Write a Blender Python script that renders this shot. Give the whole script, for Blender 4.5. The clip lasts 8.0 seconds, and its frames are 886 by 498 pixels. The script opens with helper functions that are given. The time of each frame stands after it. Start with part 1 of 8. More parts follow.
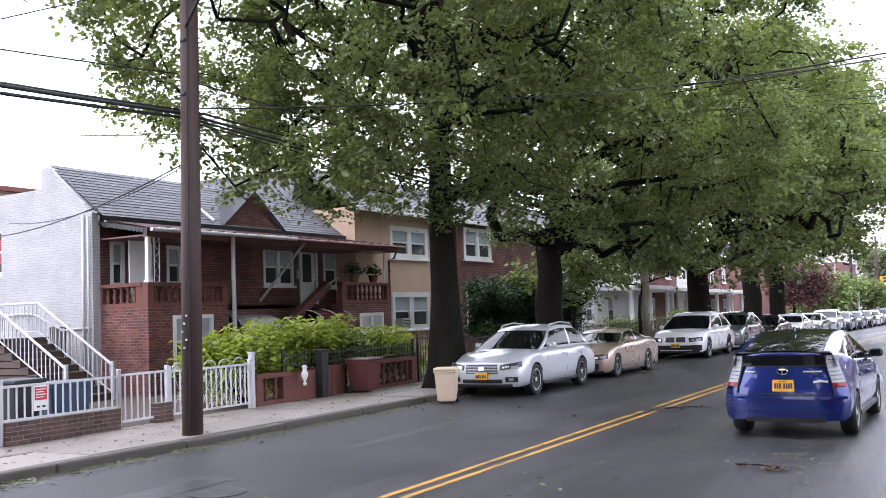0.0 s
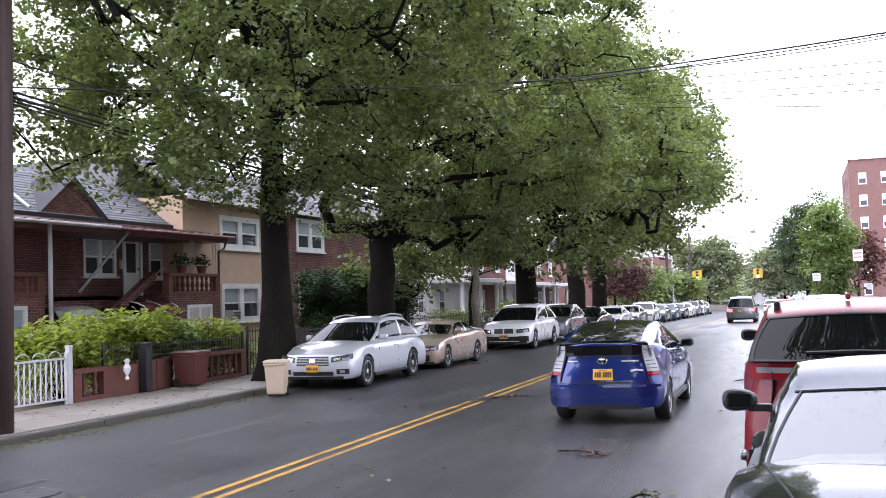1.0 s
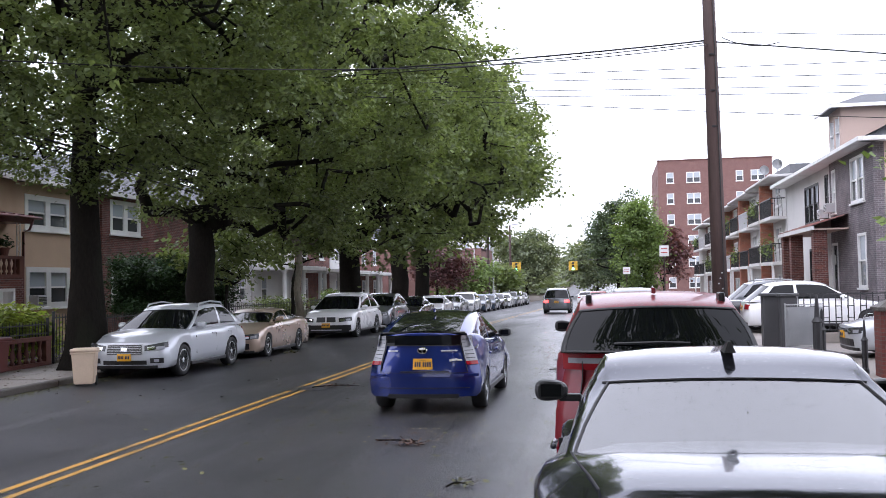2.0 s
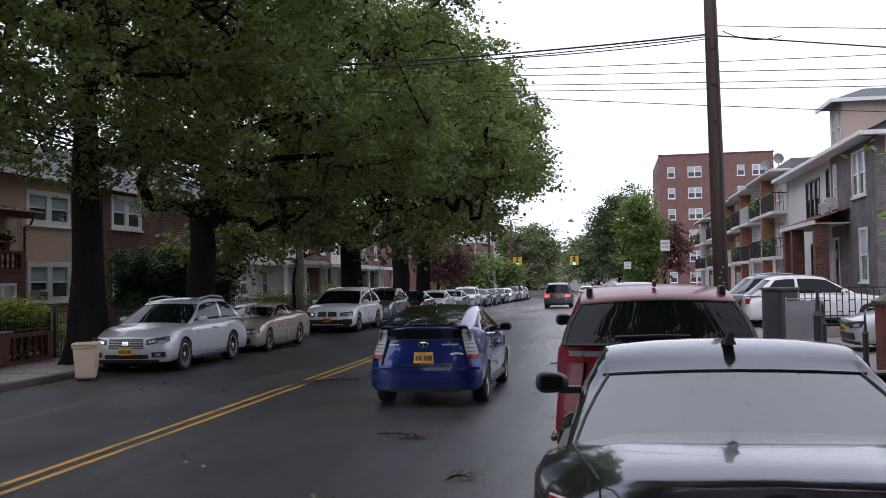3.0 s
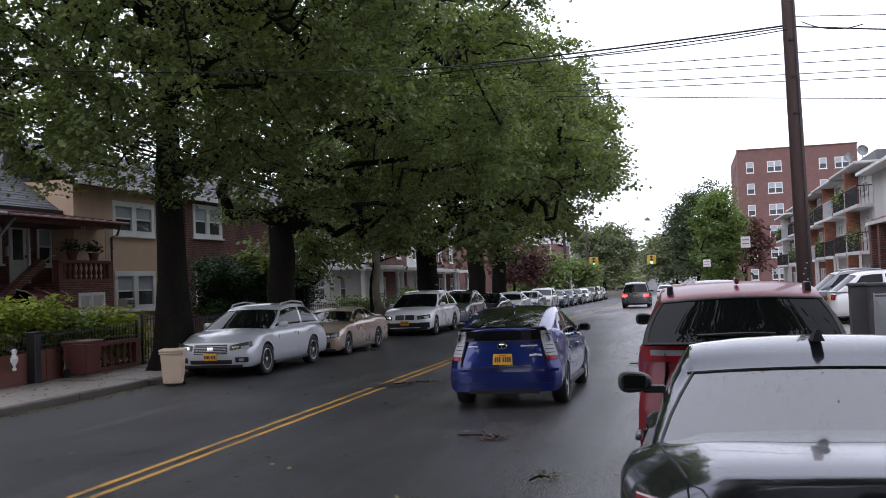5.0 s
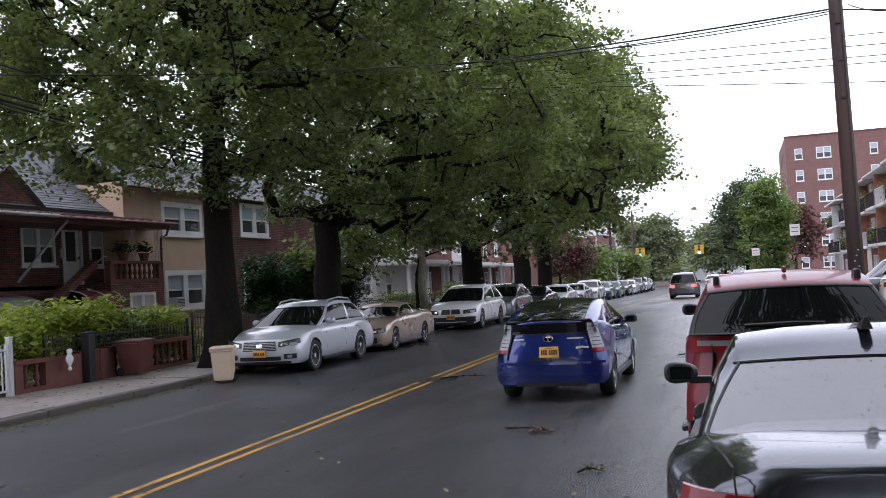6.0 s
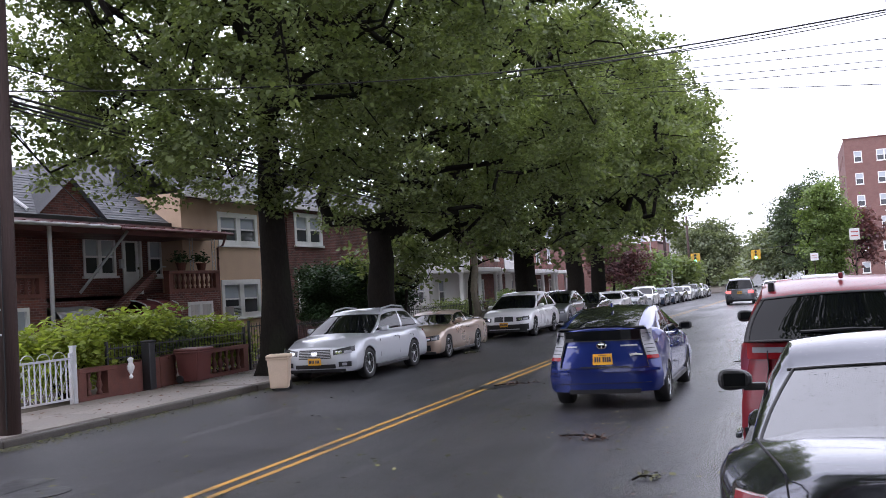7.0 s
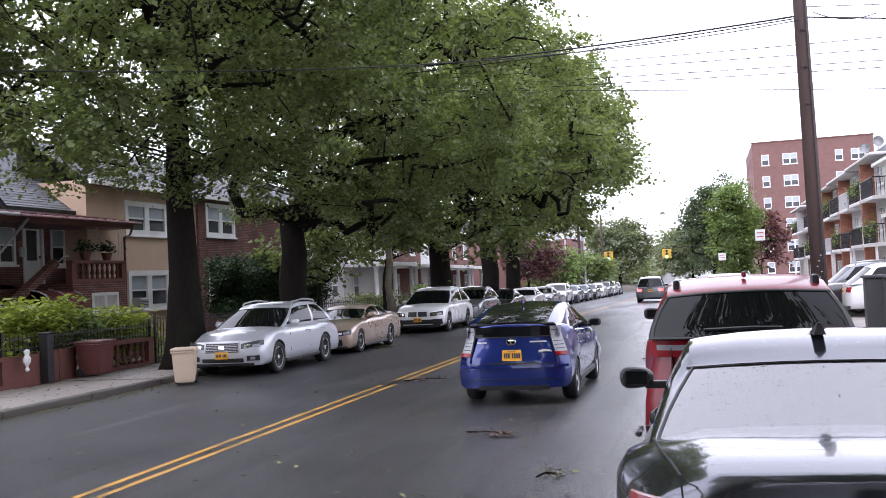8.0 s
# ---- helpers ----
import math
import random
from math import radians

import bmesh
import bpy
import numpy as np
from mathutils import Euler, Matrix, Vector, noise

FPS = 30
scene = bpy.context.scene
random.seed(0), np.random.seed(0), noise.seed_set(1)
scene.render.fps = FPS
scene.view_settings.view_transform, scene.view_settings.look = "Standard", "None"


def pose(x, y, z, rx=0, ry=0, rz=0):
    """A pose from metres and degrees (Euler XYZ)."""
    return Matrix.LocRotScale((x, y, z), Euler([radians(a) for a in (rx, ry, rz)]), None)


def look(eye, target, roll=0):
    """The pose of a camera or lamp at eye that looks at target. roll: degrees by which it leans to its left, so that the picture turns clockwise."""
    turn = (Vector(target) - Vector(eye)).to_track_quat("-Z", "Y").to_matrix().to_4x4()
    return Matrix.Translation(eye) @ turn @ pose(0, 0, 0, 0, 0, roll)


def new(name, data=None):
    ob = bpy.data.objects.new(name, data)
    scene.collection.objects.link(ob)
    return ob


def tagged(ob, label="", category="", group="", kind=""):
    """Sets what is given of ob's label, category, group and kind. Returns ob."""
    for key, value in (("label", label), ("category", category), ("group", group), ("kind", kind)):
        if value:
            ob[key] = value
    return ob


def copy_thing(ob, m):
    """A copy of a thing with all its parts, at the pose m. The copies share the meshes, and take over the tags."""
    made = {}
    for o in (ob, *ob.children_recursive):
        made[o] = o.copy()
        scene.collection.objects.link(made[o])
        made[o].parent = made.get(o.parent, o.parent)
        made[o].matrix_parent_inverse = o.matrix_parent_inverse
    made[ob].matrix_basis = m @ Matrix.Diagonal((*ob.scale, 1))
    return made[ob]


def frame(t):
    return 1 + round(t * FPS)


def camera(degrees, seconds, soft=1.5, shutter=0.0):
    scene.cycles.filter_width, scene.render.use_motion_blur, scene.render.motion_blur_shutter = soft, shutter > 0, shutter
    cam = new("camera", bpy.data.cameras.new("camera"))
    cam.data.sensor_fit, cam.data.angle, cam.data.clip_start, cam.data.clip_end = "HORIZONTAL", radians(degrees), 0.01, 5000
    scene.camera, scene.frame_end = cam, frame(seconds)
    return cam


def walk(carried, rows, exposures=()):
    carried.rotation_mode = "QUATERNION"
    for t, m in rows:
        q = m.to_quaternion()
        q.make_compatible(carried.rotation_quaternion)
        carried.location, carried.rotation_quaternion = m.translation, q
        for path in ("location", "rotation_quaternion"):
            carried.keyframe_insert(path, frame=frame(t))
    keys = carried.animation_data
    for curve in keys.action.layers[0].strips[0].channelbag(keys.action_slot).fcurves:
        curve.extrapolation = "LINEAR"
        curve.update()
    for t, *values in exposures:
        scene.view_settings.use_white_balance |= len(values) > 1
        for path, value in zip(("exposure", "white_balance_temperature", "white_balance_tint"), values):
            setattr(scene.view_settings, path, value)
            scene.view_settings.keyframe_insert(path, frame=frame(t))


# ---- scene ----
cam = camera(49.0, 8.0, soft=0.9)
PATH = [
    (0.0, (0.002, -0.033, 1.960), (-4.953, 8.628, 2.613), -2.09),
    (0.5, (0.033, -0.005, 1.960), (-4.222, 9.023, 2.585), -2.17),
    (1.0, (0.016, -0.013, 1.957), (-3.400, 9.372, 2.467), -2.00),
    (1.5, (0.029, 0.078, 1.966), (-2.268, 9.803, 2.371), -1.56),
    (1.7, (0.027, 0.057, 1.974), (-1.859, 9.870, 2.353), -1.27),
    (2.8, (0.038, 0.035, 1.954), (-1.529, 9.907, 2.245), -1.08),
    (3.0, (0.031, 0.039, 1.954), (-1.670, 9.889, 2.244), -1.17),
    (3.5, (0.016, 0.019, 1.950), (-2.075, 9.793, 2.268), -1.55),
    (4.0, (-0.000, 0.000, 1.950), (-2.349, 9.714, 2.297), -1.96),
    (5.5, (0.022, -0.022, 1.950), (-2.543, 9.638, 2.271), -2.60),
    (6.0, (0.036, -0.052, 1.951), (-2.864, 9.514, 2.250), -3.25),
    (6.5, (0.059, -0.084, 1.955), (-3.227, 9.354, 2.311), -3.65),
    (7.0, (0.067, -0.138, 1.957), (-3.339, 9.255, 2.365), -3.62),
    (7.5, (0.069, -0.060, 1.947), (-3.030, 9.441, 2.311), -3.12),
    (8.0, (0.106, 0.072, 1.945), (-2.498, 9.722, 2.252), -2.82),
]
SKY_STRENGTH = 0.2
walk(cam, [(t, look(eye, target, roll)) for t, eye, target, roll in PATH],
     exposures=[(0.0, 1.07, 5900, 21), (1.0, 1.08, 5900, 22), (1.7, 0.88, 5900, 21), (2.8, -0.43, 5950, 19), (4.2, -0.4, 5950, 19), (5.5, -0.07, 5950, 20), (6.5, 0.25, 5900, 22), (7.5, 0.6, 5950, 23), (8.0, 0.72, 5950, 23)])

# ---------------------------------------------------------------- light
# white overcast sky: a bright cloud sheet over a hazy sky, and a wide soft sun
SUN_EL, SUN_AZ = radians(50), radians(215)
world = bpy.data.worlds.new("world")
scene.world = world
world.use_nodes = True
wn, wl = world.node_tree.nodes, world.node_tree.links
wn.clear()
sky = wn.new("ShaderNodeTexSky")
sky.sky_type, sky.sun_disc, sky.sun_elevation, sky.sun_rotation = "NISHITA", False, SUN_EL, SUN_AZ
sky.air_density, sky.dust_density = 1.0, 3.0
w_mix = wn.new("ShaderNodeMixRGB")
w_mix.inputs[0].default_value = 0.86
w_mix.inputs[2].default_value = (8.6, 8.75, 8.8, 1)
w_bg = wn.new("ShaderNodeBackground")
w_bg.inputs[1].default_value = SKY_STRENGTH
w_out = wn.new("ShaderNodeOutputWorld")
wl.new(sky.outputs[0], w_mix.inputs[1])
wl.new(w_mix.outputs[0], w_bg.inputs[0])
wl.new(w_bg.outputs[0], w_out.inputs[0])
sun_data = bpy.data.lights.new("sun", "SUN")
sun_data.energy, sun_data.angle, sun_data.color = 0.9, radians(95), (1.0, 0.97, 0.93)
sun = new("sun", sun_data)
sun.matrix_world = look((math.sin(SUN_AZ) * math.cos(SUN_EL) * 60, math.cos(SUN_AZ) * math.cos(SUN_EL) * 60, math.sin(SUN_EL) * 60), (0, 0, 0))

# ---------------------------------------------------------------- materials


def mat(name, color, rough=0.6, metal=0.0, var=0.15, scale=3.0, fine=40.0, bump=0.0, coat=0.0, random_ob=0.0, island=0.0, rough_var=0.1, dark=None, dark_amount=0.0, stretch=(1, 1, 1)):
    """Base colour broken by two scales of noise, optional stains, random per object or per island, and fine relief."""
    m = bpy.data.materials.new(name)
    m.use_nodes = True
    n, l = m.node_tree.nodes, m.node_tree.links
    b = n["Principled BSDF"]
    b.inputs["Metallic"].default_value = metal
    b.inputs["Coat Weight"].default_value = coat
    b.inputs["Coat Roughness"].default_value = 0.04
    b.inputs["Coat IOR"].default_value = 1.5
    tc = n.new("ShaderNodeTexCoord")
    mp = n.new("ShaderNodeMapping")
    mp.inputs["Scale"].default_value = stretch
    l.new(tc.outputs["Object"], mp.inputs[0])
    n1, n2 = n.new("ShaderNodeTexNoise"), n.new("ShaderNodeTexNoise")
    for k, s in ((n1, scale), (n2, fine)):
        k.inputs["Scale"].default_value = s
        k.inputs["Detail"].default_value = 4
        l.new(mp.outputs[0], k.inputs["Vector"])
    add = n.new("ShaderNodeMath")
    add.operation = "ADD"
    l.new(n1.outputs[0], add.inputs[0])
    l.new(n2.outputs[0], add.inputs[1])
    last = add.outputs[0]
    for amount, node, out in ((random_ob, "ShaderNodeObjectInfo", "Random"), (island, "ShaderNodeNewGeometry", "Random Per Island")):
        if amount:
            r = n.new(node)
            k = n.new("ShaderNodeMath")
            k.operation = "MULTIPLY_ADD"
            k.inputs[1].default_value = amount
            l.new(r.outputs[out], k.inputs[0])
            l.new(last, k.inputs[2])
            last = k.outputs[0]
    mid = 1.0 + 0.5 * (random_ob + island)
    mr = n.new("ShaderNodeMapRange")
    mr.inputs[1].default_value, mr.inputs[2].default_value = mid - 0.6, mid + 0.6
    mr.inputs[3].default_value, mr.inputs[4].default_value = 1 - var * 1.6, 1 + var * 1.6
    l.new(last, mr.inputs[0])
    mul = n.new("ShaderNodeMixRGB")
    mul.blend_type = "MULTIPLY"
    mul.inputs[0].default_value = 1
    mul.inputs[1].default_value = (*color, 1)
    l.new(mr.outputs[0], mul.inputs[2])
    col = mul.outputs[0]
    if dark:
        n3 = n.new("ShaderNodeTexNoise")
        n3.inputs["Scale"].default_value = scale * 0.45
        n3.inputs["Detail"].default_value = 7
        l.new(mp.outputs[0], n3.inputs["Vector"])
        ra = n.new("ShaderNodeMapRange")
        ra.inputs[1].default_value, ra.inputs[2].default_value = 0.5, 0.68
        ra.inputs[3].default_value, ra.inputs[4].default_value = 0, dark_amount
        l.new(n3.outputs[0], ra.inputs[0])
        mx = n.new("ShaderNodeMixRGB")
        mx.inputs[2].default_value = (*dark, 1)
        l.new(ra.outputs[0], mx.inputs[0])
        l.new(col, mx.inputs[1])
        col = mx.outputs[0]
    l.new(col, b.inputs["Base Color"])
    rr = n.new("ShaderNodeMapRange")
    rr.inputs[1].default_value, rr.inputs[2].default_value = 0.3, 0.7
    rr.inputs[3].default_value, rr.inputs[4].default_value = max(0.02, rough - rough_var), min(1, rough + rough_var)
    l.new(n1.outputs[0], rr.inputs[0])
    l.new(rr.outputs[0], b.inputs["Roughness"])
    if bump:
        bu = n.new("ShaderNodeBump")
        bu.inputs["Strength"].default_value = bump
        bu.inputs["Distance"].default_value = 0.02
        l.new(n2.outputs[0], bu.inputs["Height"])
        l.new(bu.outputs[0], b.inputs["Normal"])
    return m


def brick_mat(name, c1, c2, mortar, bw=0.21, bh=0.073, gap=0.011, rough=0.85, wear=0.3):
    """Courses of brick at real size, in the wall's own plane (u along the wall, z up)."""
    m = bpy.data.materials.new(name)
    m.use_nodes = True
    n, l = m.node_tree.nodes, m.node_tree.links
    b = n["Principled BSDF"]
    tc = n.new("ShaderNodeTexCoord")
    sep, com = n.new("ShaderNodeSeparateXYZ"), n.new("ShaderNodeCombineXYZ")
    l.new(tc.outputs["Object"], sep.inputs[0])
    add = n.new("ShaderNodeMath")
    add.operation = "ADD"
    l.new(sep.outputs[0], add.inputs[0])
    l.new(sep.outputs[1], add.inputs[1])
    l.new(add.outputs[0], com.inputs[0])
    l.new(sep.outputs[2], com.inputs[1])
    br = n.new("ShaderNodeTexBrick")
    br.inputs["Scale"].default_value = 1
    br.inputs["Brick Width"].default_value, br.inputs["Row Height"].default_value = bw, bh
    br.inputs["Mortar Size"].default_value = gap / 2
    br.inputs["Color1"].default_value, br.inputs["Color2"].default_value, br.inputs["Mortar"].default_value = (*c1, 1), (*c2, 1), (*mortar, 1)
    l.new(com.outputs[0], br.inputs["Vector"])
    no = n.new("ShaderNodeTexNoise")
    no.inputs["Scale"].default_value, no.inputs["Detail"].default_value = 1.3, 8
    l.new(tc.outputs["Object"], no.inputs["Vector"])
    mr = n.new("ShaderNodeMapRange")
    mr.inputs[1].default_value, mr.inputs[2].default_value, mr.inputs[3].default_value, mr.inputs[4].default_value = 0.3, 0.7, 1 - wear * 1.15, 1 + wear * 0.8
    l.new(no.outputs[0], mr.inputs[0])
    mul = n.new("ShaderNodeMixRGB")
    mul.blend_type = "MULTIPLY"
    mul.inputs[0].default_value = 1
    l.new(br.outputs["Color"], mul.inputs[1])
    l.new(mr.outputs[0], mul.inputs[2])
    l.new(mul.outputs[0], b.inputs["Base Color"])
    b.inputs["Roughness"].default_value = rough
    bu = n.new("ShaderNodeBump")
    bu.inputs["Strength"].default_value, bu.inputs["Distance"].default_value = 0.7, 0.008
    bu.invert = True
    l.new(br.outputs["Fac"], bu.inputs["Height"])
    l.new(bu.outputs[0], b.inputs["Normal"])
    return m


def rain(m, strength, scale=26.0):
    """Beads of rain: rounded bumps scattered over a surface, some cells left dry."""
    n, l = m.node_tree.nodes, m.node_tree.links
    tc = n.new("ShaderNodeTexCoord")
    total = None
    for sc, off in ((scale, 0.20), (scale * 2.3, 0.24)):
        vo = n.new("ShaderNodeTexVoronoi")
        vo.inputs["Scale"].default_value = sc
        l.new(tc.outputs["Object"], vo.inputs["Vector"])
        mr = n.new("ShaderNodeMapRange")
        mr.interpolation_type = "SMOOTHSTEP"
        mr.inputs[1].default_value, mr.inputs[2].default_value, mr.inputs[3].default_value, mr.inputs[4].default_value = 0.0, off, 1, 0
        l.new(vo.outputs["Distance"], mr.inputs[0])
        sep = n.new("ShaderNodeSeparateColor")
        l.new(vo.outputs["Color"], sep.inputs[0])
        gt = n.new("ShaderNodeMath")
        gt.operation = "GREATER_THAN"
        gt.inputs[1].default_value = 0.45
        l.new(sep.outputs[0], gt.inputs[0])
        mu = n.new("ShaderNodeMath")
        mu.operation = "MULTIPLY"
        l.new(mr.outputs[0], mu.inputs[0])
        l.new(gt.outputs[0], mu.inputs[1])
        if total is None:
            total = mu.outputs[0]
        else:
            ad = n.new("ShaderNodeMath")
            ad.operation = "ADD"
            l.new(total, ad.inputs[0])
            l.new(mu.outputs[0], ad.inputs[1])
            total = ad.outputs[0]
    bu = n.new("ShaderNodeBump")
    bu.inputs["Strength"].default_value, bu.inputs["Distance"].default_value = strength, 0.004
    l.new(total, bu.inputs["Height"])
    b = n["Principled BSDF"]
    l.new(bu.outputs[0], b.inputs["Normal"])
    l.new(bu.outputs[0], b.inputs["Coat Normal"])


def glass_mat(name, color, rough=0.02, ior=1.5, drops=0.0, trans=0.0):
    m = bpy.data.materials.new(name)
    m.use_nodes = True
    b = m.node_tree.nodes["Principled BSDF"]
    if drops:
        rain(m, drops)
    b.inputs["Base Color"].default_value = (*color, 1)
    b.inputs["Roughness"].default_value = rough
    b.inputs["Transmission Weight"].default_value = trans
    b.inputs["IOR"].default_value = ior
    return m


def lit_mat(name, color, power):
    m = bpy.data.materials.new(name)
    m.use_nodes = True
    b = m.node_tree.nodes["Principled BSDF"]
    b.inputs["Base Color"].default_value = (*color, 1)
    b.inputs["Emission Color"].default_value = (*color, 1)
    b.inputs["Emission Strength"].default_value = power
    b.inputs["Roughness"].default_value = 0.2
    return m


def asphalt_mat():
    """Damp asphalt: dark, with stone grain, tar patches and wetter, smoother stretches."""
    m = bpy.data.materials.new("wet_asphalt")
    m.use_nodes = True
    n, l = m.node_tree.nodes, m.node_tree.links
    b = n["Principled BSDF"]
    tc = n.new("ShaderNodeTexCoord")

    def noi(scale, detail=4, stretch=(1, 1, 1)):
        mp = n.new("ShaderNodeMapping")
        mp.inputs["Scale"].default_value = stretch
        l.new(tc.outputs["Object"], mp.inputs[0])
        k = n.new("ShaderNodeTexNoise")
        k.inputs["Scale"].default_value, k.inputs["Detail"].default_value = scale, detail
        l.new(mp.outputs[0], k.inputs["Vector"])
        return k.outputs[0]

    def rng(src, a, c, lo, hi):
        k = n.new("ShaderNodeMapRange")
        for i, v in enumerate((a, c, lo, hi)):
            k.inputs[i + 1].default_value = v
        l.new(src, k.inputs[0])
        return k.outputs[0]

    grain, blot, lanes = noi(60, 5), noi(0.55, 8), noi(0.8, 5, (1.0, 0.12, 1))
    c = n.new("ShaderNodeMixRGB")
    c.inputs[1].default_value, c.inputs[2].default_value = (0.014, 0.014, 0.0155, 1), (0.042, 0.041, 0.044, 1)
    l.new(rng(blot, 0.35, 0.68, 0.15, 0.85), c.inputs[0])
    g = n.new("ShaderNodeMixRGB")
    g.blend_type = "MULTIPLY"
    g.inputs[0].default_value = 1
    l.new(c.outputs[0], g.inputs[1])
    l.new(rng(grain, 0.3, 0.7, 0.35, 1.75), g.inputs[2])
    # pale aggregate showing through the worn binder
    vo = n.new("ShaderNodeTexVoronoi")
    vo.inputs["Scale"].default_value = 34
    l.new(tc.outputs["Object"], vo.inputs["Vector"])
    ag = n.new("ShaderNodeMixRGB")
    ag.inputs[2].default_value = (0.13, 0.127, 0.123, 1)
    l.new(rng(vo.outputs["Distance"], 0.12, 0.26, 0.8, 0.0), ag.inputs[0])
    l.new(g.outputs[0], ag.inputs[1])
    l.new(ag.outputs[0], b.inputs["Base Color"])
    # water stands towards the east lane and in streaks along the traffic; the crown of the road is only damp
    sx = n.new("ShaderNodeSeparateXYZ")
    l.new(tc.outputs["Object"], sx.inputs[0])
    wet = n.new("ShaderNodeMath")
    wet.operation = "MULTIPLY_ADD"
    wet.inputs[1].default_value = 3.2
    l.new(rng(lanes, 0.3, 0.7, -1, 1), wet.inputs[0])
    l.new(sx.outputs[0], wet.inputs[2])
    l.new(rng(wet.outputs[0], -7.0, -1.0, 0.28, 0.95), b.inputs["Specular IOR Level"])
    ad = n.new("ShaderNodeMath")
    ad.operation = "ADD"
    l.new(rng(wet.outputs[0], -7.0, 0.0, 0.42, 0.22), ad.inputs[0])
    l.new(rng(grain, 0.3, 0.7, -0.08, 0.14), ad.inputs[1])
    l.new(ad.outputs[0], b.inputs["Roughness"])
    bu = n.new("ShaderNodeBump")
    bu.inputs["Strength"].default_value, bu.inputs["Distance"].default_value = 0.8, 0.009
    l.new(grain, bu.inputs["Height"])
    l.new(bu.outputs[0], b.inputs["Normal"])
    return m


ASPHALT = asphalt_mat()
CONCRETE = mat("damp_concrete", (0.225, 0.198, 0.175), 0.6, var=0.3, scale=1.2, fine=60, bump=0.25, random_ob=0.35, dark=(0.13, 0.12, 0.11), dark_amount=0.6)
KERB = mat("kerb_stone", (0.07, 0.061, 0.052), 0.6, var=0.3, scale=3, fine=50, bump=0.4, random_ob=0.4, dark=(0.06, 0.055, 0.05), dark_amount=0.8)
SOIL = mat("soil", (0.07, 0.055, 0.04), 0.9, var=0.4, scale=3, fine=40, bump=0.6)
GRASS = mat("lawn", (0.05, 0.085, 0.025), 0.8, var=0.4, scale=2, fine=60, bump=0.6)
YELLOW = mat("yellow_road_paint", (0.40, 0.22, 0.035), 0.5, var=0.3, scale=4, fine=50, bump=0.2, dark=(0.10, 0.075, 0.04), dark_amount=0.75)
WHITE_LINE = mat("white_road_paint", (0.55, 0.55, 0.53), 0.5, var=0.25, scale=4, fine=50, dark=(0.1, 0.1, 0.1), dark_amount=0.6)
WHITE = mat("white_paint", (0.74, 0.74, 0.73), 0.45, var=0.06, scale=2, fine=30, dark=(0.5, 0.49, 0.46), dark_amount=0.4)
WHITE_METAL = mat("white_metal_paint", (0.5, 0.51, 0.53), 0.4, var=0.08, scale=3, fine=30, dark=(0.42, 0.36, 0.3), dark_amount=0.5)
GREY_METAL = mat("galvanised_metal", (0.42, 0.43, 0.44), 0.45, metal=0.6, var=0.2)
BLACK_IRON = mat("black_iron", (0.018, 0.018, 0.02), 0.45, var=0.2)
TRIM_DARK = mat("dark_trim", (0.018, 0.018, 0.019), 0.5, var=0.15)
BRICK_RED = brick_mat("red_brick", (0.20, 0.066, 0.046), (0.085, 0.032, 0.028), (0.19, 0.15, 0.135))
BRICK_BROWN = brick_mat("brown_brick", (0.16, 0.050, 0.038), (0.08, 0.030, 0.027), (0.24, 0.19, 0.17))
# far brick, its red greyed in the colour to suggest distance haze
BRICK_FAR = brick_mat("haze_muted_brick", (0.20, 0.105, 0.092), (0.18, 0.094, 0.083), (0.21, 0.135, 0.12), 0.3, 0.1, wear=0.1)
BRICK_ORANGE = brick_mat("orange_brick", (0.36, 0.13, 0.075), (0.29, 0.10, 0.06), (0.34, 0.24, 0.19))
BRICK_GREY = brick_mat("grey_violet_brick", (0.17, 0.14, 0.15), (0.12, 0.105, 0.115), (0.27, 0.26, 0.26))
BRICK_WHITE = brick_mat("white_painted_brick", (0.46, 0.455, 0.465), (0.41, 0.405, 0.415), (0.30, 0.29, 0.29), 0.21, 0.073, 0.012, 0.6, 0.1)
STUCCO = mat("tan_stucco", (0.52, 0.38, 0.27), 0.9, var=0.12, scale=0.9, fine=50, bump=0.2, dark=(0.27, 0.18, 0.12), dark_amount=0.45)
STUCCO_PINK = mat("pink_beige_stucco", (0.52, 0.40, 0.34), 0.9, var=0.08, scale=0.8, fine=50, bump=0.15)
STUCCO_WHITE = mat("white_stucco", (0.66, 0.65, 0.64), 0.85, var=0.08, scale=0.8, fine=50, bump=0.15, dark=(0.45, 0.44, 0.42), dark_amount=0.4)
TERRACOTTA = mat("red_brown_masonry", (0.13, 0.05, 0.038), 0.8, var=0.35, scale=6, fine=50, bump=0.4, island=0.4)
SHINGLE = mat("grey_asphalt_shingle", (0.135, 0.14, 0.15), 0.75, var=0.25, scale=5, fine=60, bump=0.3, island=0.6)
TILE_PINK = mat("pink_roof_tile", (0.42, 0.22, 0.19), 0.6, var=0.25, scale=5, fine=50, island=0.5)
GLASS = glass_mat("window_glass", (0.05, 0.055, 0.06), 0.03)
# paler blue-grey glass for top sashes and far windows
GLASS_BLUE = glass_mat("pale_blue_window_glass", (0.40, 0.44, 0.48), 0.05)
CURTAIN = mat("pale_curtain", (0.55, 0.52, 0.50), 0.9, var=0.2, scale=1, fine=12, stretch=(8, 8, 0.4))
RED_CLOTH = mat("red_curtain", (0.36, 0.07, 0.07), 0.9, var=0.2)
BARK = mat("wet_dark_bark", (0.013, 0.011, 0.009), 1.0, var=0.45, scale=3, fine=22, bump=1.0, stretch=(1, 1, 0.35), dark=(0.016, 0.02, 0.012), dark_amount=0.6)
